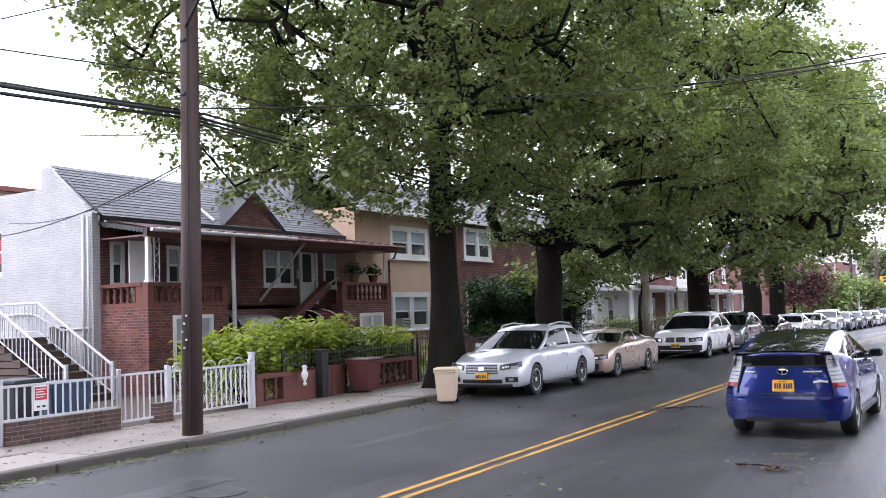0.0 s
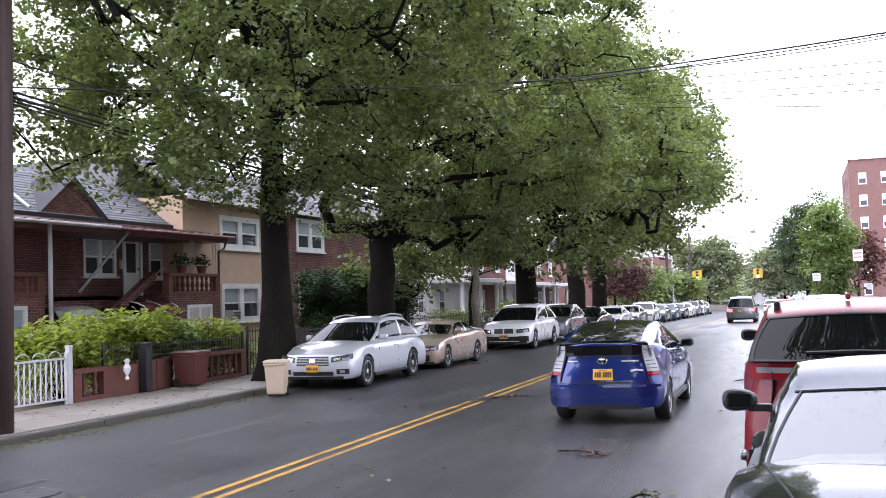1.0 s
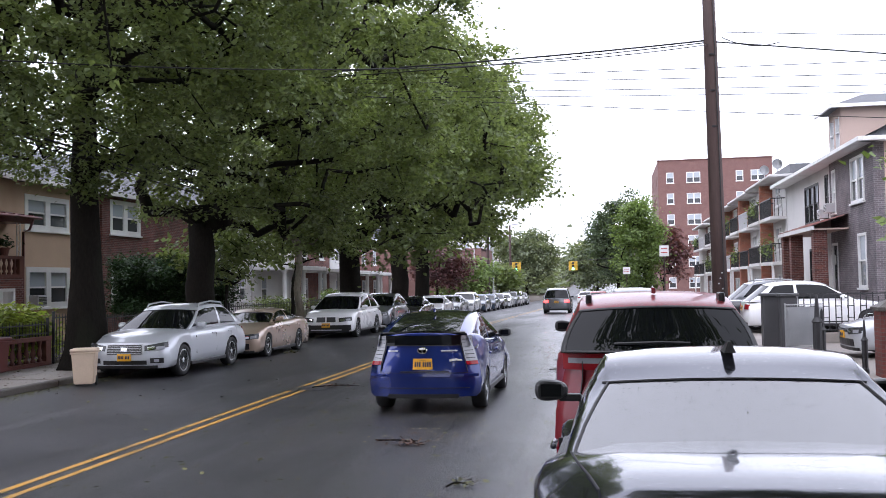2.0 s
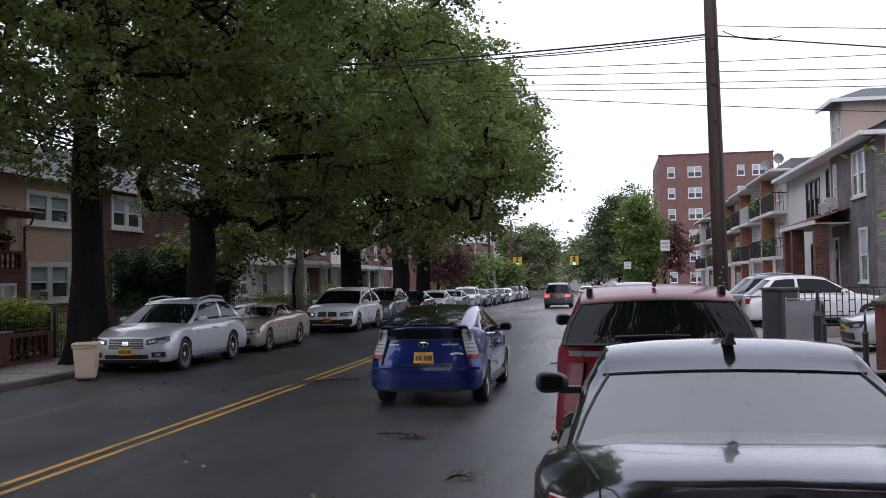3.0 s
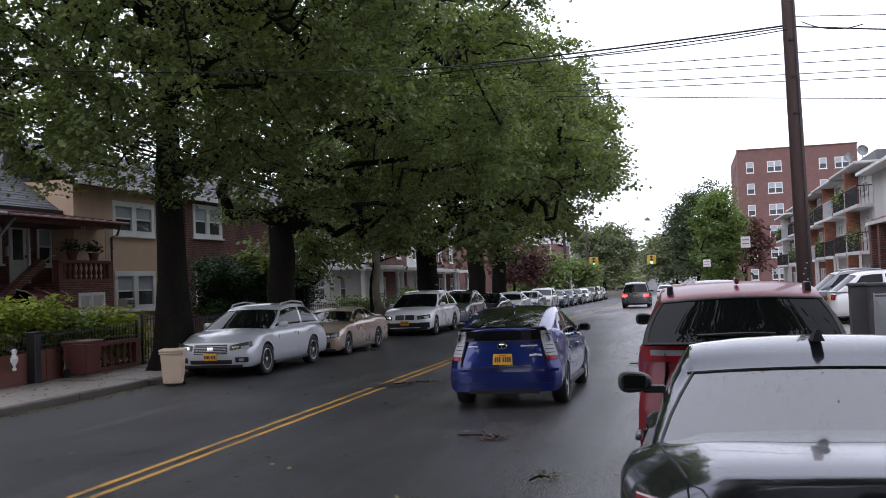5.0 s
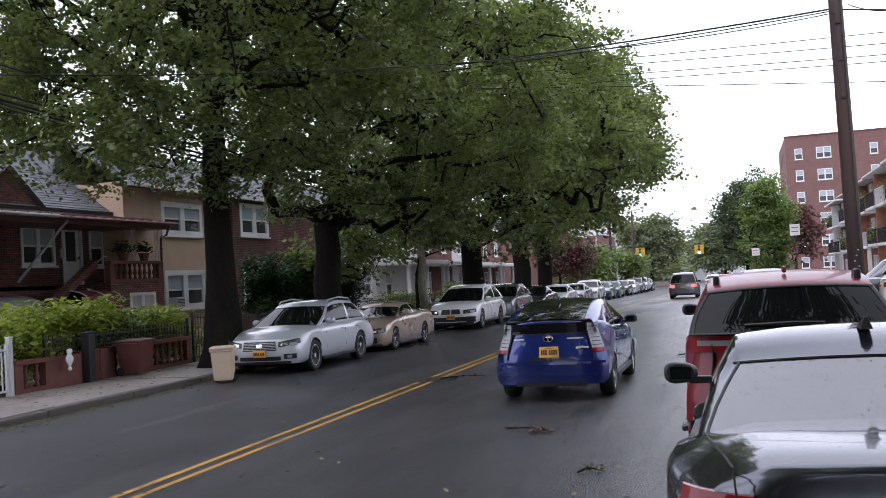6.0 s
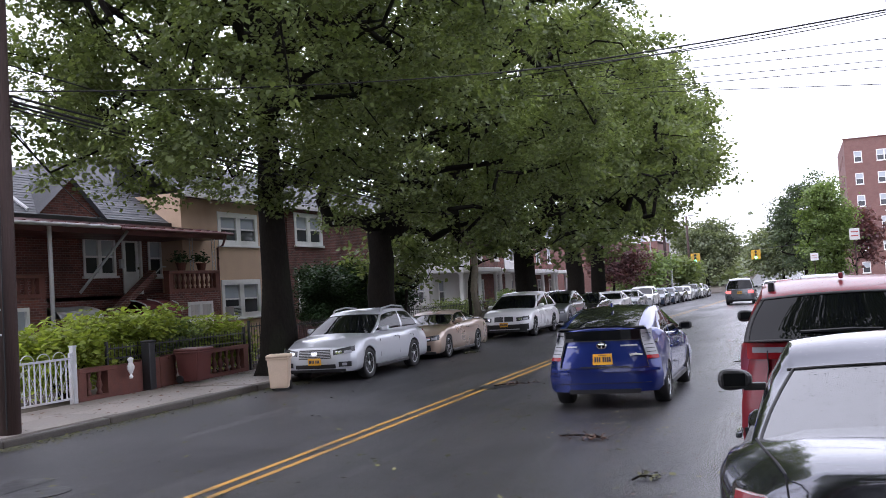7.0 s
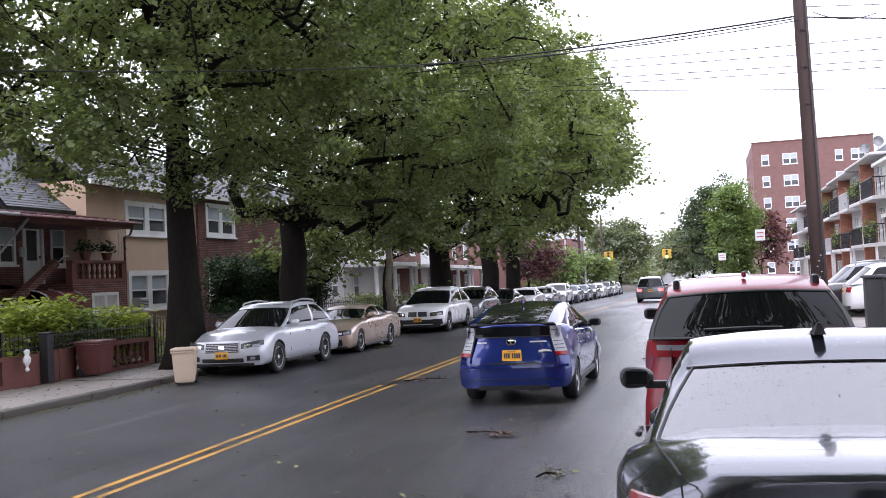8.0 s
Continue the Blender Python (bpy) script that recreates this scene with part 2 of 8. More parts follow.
BARK_PALE = mat("pale_grey_bark", (0.17, 0.15, 0.115), 0.8, var=0.35, scale=3, fine=22, bump=0.7, stretch=(1, 1, 0.4))
POLE_WOOD = mat("creosoted_pole_wood", (0.062, 0.036, 0.031), 0.7, var=0.3, scale=3, fine=30, bump=0.6, stretch=(3, 3, 0.12), dark=(0.025, 0.018, 0.017), dark_amount=0.7)
DOOR_WOOD = mat("orange_wood", (0.30, 0.13, 0.05), 0.5, var=0.25, stretch=(6, 6, 0.5))
AWNING_RED = mat("dark_red_awning", (0.17, 0.018, 0.028), 0.6, var=0.15)
ROOF_MAROON = mat("maroon_metal_roof", (0.13, 0.045, 0.045), 0.4, var=0.25, scale=2, fine=20)
BIN_BROWN = mat("brown_plastic", (0.10, 0.03, 0.026), 0.5, var=0.15)
BIN_BEIGE = mat("beige_plastic", (0.60, 0.47, 0.35), 0.5, var=0.08, dark=(0.36, 0.28, 0.2), dark_amount=0.35)
BIN_BLUE = mat("blue_plastic", (0.035, 0.07, 0.13), 0.45, var=0.15)
BIN_DARK = mat("dark_green_plastic", (0.015, 0.022, 0.025), 0.45, var=0.15)
RUBBER = mat("tyre_rubber", (0.012, 0.012, 0.012), 0.7, var=0.2)
RIM = mat("alloy_rim", (0.72, 0.73, 0.75), 0.35, metal=0.25, var=0.1)
CHROME = mat("chrome", (0.75, 0.76, 0.78), 0.12, metal=1.0, var=0.03)
BLACK_PLASTIC = mat("black_plastic", (0.014, 0.014, 0.015), 0.4, var=0.15)
CAR_GLASS = glass_mat("tinted_car_glass", (0.005, 0.006, 0.007), 0.02, 1.3)
RAIN_GLASS = glass_mat("rain_beaded_car_glass", (0.05, 0.053, 0.058), 0.06, 2.4, 0.6)
LAMP_CLEAR = glass_mat("clear_lamp_lens", (0.32, 0.33, 0.35), 0.08)
LAMP_HOUSING = glass_mat("dark_lamp_housing", (0.05, 0.052, 0.055), 0.06)
LAMP_RED = glass_mat("red_lamp_lens", (0.26, 0.008, 0.014), 0.08)
LAMP_AMBER = glass_mat("amber_lamp_lens", (0.6, 0.2, 0.02), 0.1)
BRAKE = lit_mat("lit_brake_lamp", (1.0, 0.06, 0.05), 4.0)
GREEN_LIGHT = lit_mat("lit_green_signal", (0.1, 1.0, 0.45), 6.0)
PLATE_ORANGE = mat("orange_plate", (0.72, 0.36, 0.02), 0.4, var=0.05)
PLATE_INK = mat("dark_blue_ink", (0.02, 0.025, 0.06), 0.5, var=0.05)
CABLE = mat("black_cable", (0.012, 0.012, 0.013), 0.6, var=0.1)
SIGNAL_YELLOW = mat("signal_yellow", (0.55, 0.33, 0.03), 0.45, var=0.1)
SIGN_RED = mat("sign_red", (0.45, 0.06, 0.06), 0.5, var=0.1)


def leaf_mat(name, color, trans=0.35):
    """Leaves: each one its own tint, light shining through thin blades."""
    m = mat(name, color, 0.5, var=0.32, scale=0.35, fine=3.0, island=0.9, rough_var=0.1)
    n, l = m.node_tree.nodes, m.node_tree.links
    b = n["Principled BSDF"]
    tr = n.new("ShaderNodeBsdfTranslucent")
    src = b.inputs["Base Color"].links[0].from_socket
    br = n.new("ShaderNodeMixRGB")
    br.blend_type = "MULTIPLY"
    br.inputs[0].default_value = 1
    br.inputs[2].default_value = (1.5, 1.5, 0.7, 1)
    l.new(src, br.inputs[1])
    l.new(br.outputs[0], tr.inputs[0])
    mx = n.new("ShaderNodeMixShader")
    mx.inputs[0].default_value = trans
    l.new(b.outputs[0], mx.inputs[1])
    l.new(tr.outputs[0], mx.inputs[2])
    l.new(mx.outputs[0], n["Material Output"].inputs[0])
    return m


for dull in (BARK, BARK_PALE):
    dull.node_tree.nodes["Principled BSDF"].inputs["Specular IOR Level"].default_value = 0.12
LEAF = leaf_mat("oak_leaves", (0.140, 0.180, 0.076), 0.46)
LEAF_BRIGHT = leaf_mat("bright_shrub_leaves", (0.25, 0.31, 0.06), 0.4)
LEAF_DARK = leaf_mat("dark_conifer_leaves", (0.03, 0.058, 0.025), 0.2)
# distance haze is put into this leaf colour: paler and greyer than the near trees
LEAF_FAR = leaf_mat("haze_tinted_far_leaves", (0.15, 0.18, 0.11))
LEAF_LIGHT = leaf_mat("light_green_leaves", (0.135, 0.195, 0.06))
LEAF_DEEP = leaf_mat("deep_green_leaves", (0.065, 0.095, 0.05))
LEAF_DARK.node_tree.nodes["Principled BSDF"].inputs["Specular IOR Level"].default_value = 0.15
LEAF_MAROON = leaf_mat("maroon_leaves", (0.11, 0.045, 0.05), 0.25)
LITTER_PALE = mat("pale_fallen_leaves", (0.34, 0.31, 0.16), 0.6, var=0.4, island=1.0)
LITTER = mat("fallen_leaves", (0.10, 0.10, 0.04), 0.7, var=0.5, island=1.2)
LITTER_BROWN = mat("fallen_twigs", (0.12, 0.065, 0.04), 0.7, var=0.4, island=1.0)

# ---------------------------------------------------------------- mesh helpers


def part(name, bm, material, parent=None, label="", smooth=False, m=None):
    """Links a bmesh as one mesh object, under parent if given."""
    me = bpy.data.meshes.new(name)
    if smooth:
        for f in bm.faces:
            f.smooth = True
    bm.to_mesh(me)
    bm.free()
    for k in material if isinstance(material, (list, tuple)) else (material,):
        me.materials.append(k)
    ob = new(name, me)
    if parent:
        ob.parent = parent
    if m is not None:
        ob.matrix_local = m
    if label:
        tagged(ob, label)
    return ob


def array_part(name, verts, faces, material, parent=None, label="", smooth=False):
    me = bpy.data.meshes.new(name)
    verts = np.asarray(verts, dtype=np.float32)
    faces = np.asarray(faces, dtype=np.int32)
    k = faces.shape[1]
    me.vertices.add(len(verts))
    me.vertices.foreach_set("co", verts.ravel())
    me.loops.add(faces.size)
    me.loops.foreach_set("vertex_index", faces.ravel())
    me.polygons.add(len(faces))
    me.polygons.foreach_set("loop_start", np.arange(0, faces.size, k, dtype=np.int32))
    me.polygons.foreach_set("loop_total", np.full(len(faces), k, dtype=np.int32))
    if smooth:
        me.polygons.foreach_set("use_smooth", np.ones(len(faces), dtype=bool))
    me.update(calc_edges=True)
    me.materials.append(material)
    ob = new(name, me)
    if parent:
        ob.parent = parent
    if label:
        tagged(ob, label)
    return ob


def thing(name, m, label, category, group="", kind=""):
    ob = new(name)
    ob.empty_display_size = 0.2
    ob.matrix_world = m
    return tagged(ob, label, category, group, kind)


def box(bm, x0, x1, y0, y1, z0, z1, bevel=0.0):
    r = bmesh.ops.create_cube(bm, size=1, matrix=Matrix.LocRotScale(((x0 + x1) / 2, (y0 + y1) / 2, (z0 + z1) / 2), None, (abs(x1 - x0), abs(y1 - y0), abs(z1 - z0))))
    if bevel:
        es = {e for v in r["verts"] for e in v.link_edges}
        bmesh.ops.bevel(bm, geom=list(es), offset=bevel, segments=2, affect="EDGES", profile=0.5)
    return bm


def boxes(*specs, bevel=0.0):
    bm = bmesh.new()
    for s in specs:
        box(bm, *s, bevel=bevel)
    return bm


def tube(bm, pts, radii, sides=8, cap=True):
    """A tube along pts with a radius at each of them."""
    pts = [Vector(p) for p in pts]
    if not hasattr(radii, "__len__"):
        radii = [radii] * len(pts)
    rings = []
    for i, p in enumerate(pts):
        d = (pts[min(i + 1, len(pts) - 1)] - pts[max(i - 1, 0)]).normalized()
        a = d.orthogonal().normalized() if abs(d.z) < 0.95 else Vector((1, 0, 0))
        a = (a - d * a.dot(d)).normalized()
        c = d.cross(a)
        rings.append([bm.verts.new(p + (a * math.cos(k * math.tau / sides) + c * math.sin(k * math.tau / sides)) * radii[i]) for k in range(sides)])
    for r0, r1 in zip(rings, rings[1:]):
        for k in range(sides):
            bm.faces.new((r0[k], r0[(k + 1) % sides], r1[(k + 1) % sides], r1[k]))
    if cap:
        bm.faces.new(rings[0][::-1])
        bm.faces.new(rings[-1])
    return bm


def lathe(bm, profile, sides=12, m=Matrix()):
    """Turns a profile of (radius, height) round z."""
    rings = [[bm.verts.new(m @ Vector((r * math.cos(k * math.tau / sides), r * math.sin(k * math.tau / sides), z))) for k in range(sides)] for r, z in profile]
    for r0, r1 in zip(rings, rings[1:]):
        for k in range(sides):
            bm.faces.new((r0[k], r0[(k + 1) % sides], r1[(k + 1) % sides], r1[k]))
    bm.faces.new(rings[0][::-1])
    bm.faces.new(rings[-1])
    return bm


def ground_z(y):
    """The street runs level, dips gently and climbs again far off."""
    if y < 40:
        return 0.0
    if y < 190:
        return -0.011 * (y - 40)
    return -1.65 + max(0.0, y - 230) * 0.03


def wall_mesh(width, height, thick, openings, z0=0.0):
    """A wall from x 0 to width, its face in the plane y 0 and its back at y thick, with real openings (x0, x1, z0, z1)."""
    xs = sorted({0.0, width, *(v for o in openings for v in o[:2])})
    zs = sorted({z0, z0 + height, *(v for o in openings for v in o[2:])})
    bm = bmesh.new()
    solid = {}
    for i in range(len(xs) - 1):
        for k in range(len(zs) - 1):
            cx, cz = (xs[i] + xs[i + 1]) / 2, (zs[k] + zs[k + 1]) / 2
            solid[i, k] = not any(o[0] < cx < o[1] and o[2] < cz < o[3] for o in openings)
    vs = {}

    def v(i, y, k):
        if (i, y, k) not in vs:
            vs[i, y, k] = bm.verts.new((xs[i], thick * y, zs[k]))
        return vs[i, y, k]

    for (i, k), s in solid.items():
        if not s:
            continue
        bm.faces.new((v(i, 0, k), v(i + 1, 0, k), v(i + 1, 0, k + 1), v(i, 0, k + 1)))
        bm.faces.new((v(i, 1, k), v(i, 1, k + 1), v(i + 1, 1, k + 1), v(i + 1, 1, k)))
        if not solid.get((i - 1, k)):
            bm.faces.new((v(i, 0, k), v(i, 0, k + 1), v(i, 1, k + 1), v(i, 1, k)))
        if not solid.get((i + 1, k)):
            bm.faces.new((v(i + 1, 0, k), v(i + 1, 1, k), v(i + 1, 1, k + 1), v(i + 1, 0, k + 1)))
        if not solid.get((i, k - 1)):
            bm.faces.new((v(i, 0, k), v(i, 1, k), v(i + 1, 1, k), v(i + 1, 0, k)))
        if not solid.get((i, k + 1)):
            bm.faces.new((v(i, 0, k + 1), v(i + 1, 0, k + 1), v(i + 1, 1, k + 1), v(i, 1, k + 1)))
    return bm


def window(house, x0, x1, z0, z1, y=0.0, sashes=1, glass=None, frame_mat=None, sill=True, rails=1, depth=0.12, pale_top=True, wide=1.0):
    """A window set in an opening: outer frame, double-hung sashes with their bars, panes and a sill."""
    fm = frame_mat or WHITE
    w = new("window")
    w.parent = house
    w.location = (x0, y, z0)
    W, H, t = x1 - x0, z1 - z0, 0.10 * wide
    specs = [(0, t, -0.03, depth, 0, H), (W - t, W, -0.03, depth, 0, H), (t, W - t, -0.03, depth, H - t, H), (t, W - t, -0.03, depth, 0, t)]
    for k in range(1, sashes):
        specs.append((W * k / sashes - t * 0.8, W * k / sashes + t * 0.8, -0.028, depth, t, H - t))
    part("window_frame", boxes(*specs), fm, w)
    for k in range(sashes):
        a = W * k / sashes + (t if k == 0 else t * 0.8)
        b = W * (k + 1) / sashes - (t if k == sashes - 1 else t * 0.8)
        mids = [H * (i + 1) / (rails + 1) for i in range(rails)]
        if rails:
            part("sash_rail", boxes(*[(a, b, 0.0, 0.05, q - 0.03, q + 0.03) for q in mids]), fm, w)
        lo = t
        for i, hi in enumerate([*mids, H - t]):
            g = glass or (GLASS_BLUE if pale_top and i == rails else GLASS)
            part("pane", boxes((a, b, 0.05, 0.058, lo + (0.03 if i else 0), hi - (0.03 if i < rails else 0))), g, w)
            lo = hi
    if sill:
        part("sill", boxes((-0.07, W + 0.07, -0.09, 0.02, -0.07, 0), bevel=0.008), fm, w)
    return w


def roof_courses(bm, x0, x1, y0, z0, y1, z1, step=0.16, thick=0.012):
    """Overlapping courses of shingles from the eave (y0, z0) up to the ridge (y1, z1)."""
    L = math.hypot(y1 - y0, z1 - z0)
    n = max(2, int(L / step))
    dy, dz = (y1 - y0) / L, (z1 - z0) / L
    ny, nz = -dz, dy
    if nz < 0:
        ny, nz = -ny, -nz
    for i in range(n):
        a, b = L * i / n, L * (i + 1.25) / n
        q = [(y0 + dy * a + ny * thick * 1.6, z0 + dz * a + nz * thick * 1.6), (y0 + dy * b, z0 + dz * b)]
        x = x0
        while x < x1 - 0.01:
            xe = min(x1, x + random.uniform(0.75, 1.1))
            e = random.uniform(-0.004, 0.004)
            v = [bm.verts.new(p) for p in ((x, q[0][0] + ny * e, q[0][1] + nz * e), (xe - 0.006, q[0][0] + ny * e, q[0][1] + nz * e), (xe - 0.006, *q[1]), (x, *q[1]), (x, q[0][0] - ny * thick, q[0][1] - nz * thick), (xe - 0.006, q[0][0] - ny * thick, q[0][1] - nz * thick))]
            bm.faces.new((v[0], v[1], v[2], v[3]))
            bm.faces.new((v[4], v[5], v[1], v[0]))
            x = xe
    return bm

# ---------------------------------------------------------------- ground and road
KERB_L, KERB_R, WALK_L, WALK_R = -11.15, 2.0, -13.7, 4.4
YS = [-60, -20, -5, 0, 10, 20, 30, 40, 60, 90, 120, 150, 190, 230, 300, 420, 600, 900, 1500]


def strip(bm, x0, x1, ys, dz=0.0, thick=0.0):
    prev = None
    for y in ys:
        z = ground_z(y) + dz
        row = [bm.verts.new((x0, y, z)), bm.verts.new((x1, y, z))]
        if thick:
            row += [bm.verts.new((x1, y, z - thick)), bm.verts.new((x0, y, z - thick))]
        if prev:
            n = len(row)
            for k in range(n if thick else 1):
                bm.faces.new((prev[k], prev[(k + 1) % n], row[(k + 1) % n], row[k]))
        elif thick:
            bm.faces.new(row[::-1])
        prev = row
    if thick:
        bm.faces.new(prev)
    return bm


def dense(a, b, step=5.0):
    n = max(1, int((b - a) / step))
    return [a + (b - a) * i / n for i in range(n + 1)]


g = bmesh.new()
gx = [-900, -300, -120, -60, -40, -25, KERB_L, KERB_R, 15, 40, 120, 400, 900]
rows_g = [[g.verts.new((x, y, ground_z(y) - 0.06)) for x in gx] for y in YS]
for r0, r1 in zip(rows_g, rows_g[1:]):
    for k in range(len(gx) - 1):
        g.faces.new((r0[k], r0[k + 1], r1[k + 1], r1[k]))
tagged(part("ground", g, SOIL), "bare earth and distant ground under the street", "ground", kind="structure")
tagged(part("road", strip(bmesh.new(), KERB_L, KERB_R, dense(-40, 40) + dense(41, 700, 9)), ASPHALT), "wet dark asphalt road with leaf litter and patches", "road", kind="structure")

# double yellow line, worn, with a break where the road was patched
for k, x in enumerate((-5.92, -5.68)):
    ln = bmesh.new()
    for a, b in ((-60, 60), (62, 110)):
        strip(ln, x - 0.048, x + 0.048, dense(a, b, 4), 0.004)
    tagged(part("centre_line", ln, YELLOW), "worn double yellow centre line painted on asphalt", "road marking", kind="structure")
ln = bmesh.new()
for a in range(52, 140, 9):
    strip(ln, -2.05, -1.93, dense(a, a + 6.5, 4), 0.004)
tagged(part("edge_line", ln, WHITE_LINE), "faded white lane line on the wet asphalt", "road marking", kind="structure")
bm = bmesh.new()
for x0, x1, y0, y1 in ((-6.0, -5.3, 17.5, 18.4), (-8.9, -8.3, 7.6, 9.2)):
    vs = [bm.verts.new((x, y, 0.006)) for x, y in ((x0, y0), (x1, y0 + 0.15), (x1 - 0.05, y1), (x0 + 0.08, y1 - 0.1))]
    bm.faces.new(vs)
PATCH = mat("tar_patch", (0.022, 0.022, 0.024), 0.35, var=0.3)
tagged(part("road_patch", bm, PATCH), "dark tar repair patches on the road", "road patch", kind="structure")
bm = bmesh.new()
lathe(bm, [(0.33, 0.002), (0.33, 0.009), (0.30, 0.012), (0.28, 0.009)], 24, Matrix.Translation((-7.9, 8.4, 0)))
tagged(part("manhole_cover", bm, BLACK_IRON), "round dark iron manhole cover in the asphalt", "manhole cover")


def kerb(side_x, sign, y0, y1):
    k = thing("kerb", Matrix(), "weathered stone kerb with leaves along the gutter", "kerb", kind="structure")
    me = None
    y = y0
    while y < y1:
        b = bmesh.new()
        box(b, -0.09, 0.09, 0.006, 2.394, -0.12, 0.125, bevel=0.03)
        if me is None:
            o = part("kerb_stone", b, KERB, k)
            me = o.data
        else:
            b.free()
            o = new("kerb_stone", me)
            o.parent = k
        o.matrix_local = pose(side_x + sign * 0.09 + random.uniform(-0.012, 0.012), y, ground_z(y) + random.uniform(-0.015, 0.008), 0, random.uniform(-1, 1), 0)
        y += 2.4


kerb(KERB_L, -1, -8, 118)
kerb(KERB_R, 1, -8, 118)


def sidewalk(name, x0, x1, y0, y1, cols):
    s = thing(name, Matrix(), "damp stained concrete sidewalk slabs with open joints", "sidewalk", kind="structure")
    part("bed", strip(bmesh.new(), x0, x1, dense(y0, y1, 5), 0.085, 0.1), SOIL, s)
    w = (x1 - x0) / cols
    b = bmesh.new()
    box(b, 0.006, w - 0.006, 0.006, 1.494, 0.0, 0.04, bevel=0.006)
    first = part("slab", b, CONCRETE, s)
    y, n = y0, 0
    while y < y1:
        for c in range(cols):
            o = first if not n else new("slab", first.data)
            o.parent = s
            o.matrix_local = pose(x0 + c * w, y, ground_z(y) + 0.087 + random.uniform(-0.004, 0.009), random.uniform(-0.25, 0.25), random.uniform(-0.3, 0.3), 0)
            n += 1
        y += 1.5
    return s


sidewalk("sidewalk_west", WALK_L, KERB_L - 0.18, -4, 90, 2)
sidewalk("sidewalk_east", KERB_R + 0.18, WALK_R + 0.3, -2, 60, 2)
yard = strip(bmesh.new(), -60, WALK_L, dense(-30, 160, 10), 0.10)
tagged(part("yard_west", yard, SOIL), "shaded earth and paving of the front yards", "yard", kind="structure")
yard = strip(bmesh.new(), WALK_R + 0.3, 60, dense(-30, 160, 10), 0.12)
tagged(part("yard_east", yard, CONCRETE), "damp concrete driveways in front of the houses", "driveway", kind="structure")

# ---------------------------------------------------------------- trees


def grow(rng, base, trunk_h, centre, radii, n, trunk_r, droop=0.15, lean=(0, 0), low=None):
    """A skeleton: crown points hang on their nearest older node, so limbs fork outwards from the trunk. Returns nodes, parents."""
    nodes, par = [np.array(base, float)], [-1]
    for k in range(1, 5):
        f = k / 4
        nodes.append(np.array((base[0] + lean[0] * f + rng.normal() * 0.03, base[1] + lean[1] * f + rng.normal() * 0.03, base[2] + trunk_h * f)))
        par.append(len(nodes) - 2)
    top = nodes[-1]
    pts = []
    while len(pts) < n:
        q = rng.normal(size=3)
        q *= rng.random() ** 0.38 / np.linalg.norm(q)
        p = np.array(centre) + q * np.array(radii)
        nz = noise.noise(Vector(p * 0.32 + 7.0))
        if nz < -0.32 or p[2] < (low or trunk_h * 0.72) + base[2]:
            continue
        pts.append(p)
    pts.sort(key=lambda p: np.linalg.norm(p - top))
    arr = np.zeros((n * 3 + 8, 3))
    arr[:5] = nodes
    cnt = 5
    for p in pts:
        s0 = 2 if low else 4
        d = np.linalg.norm(arr[s0:cnt] - p, axis=1) + 0.35 * np.maximum(0, arr[s0:cnt, 2] - p[2])
        j = int(np.argmin(d)) + s0
        gap = np.linalg.norm(arr[j] - p)
        src = j
        if gap > 1.3:
            midp = (arr[j] + p) / 2 + rng.normal(size=3) * gap * 0.07 + np.array((0, 0, gap * 0.08))
            arr[cnt] = midp
            par.append(src)
            src = cnt
            cnt += 1
        arr[cnt] = p - np.array((0, 0, droop * rng.random()))
        par.append(src)
        cnt += 1
    return arr[:cnt], par


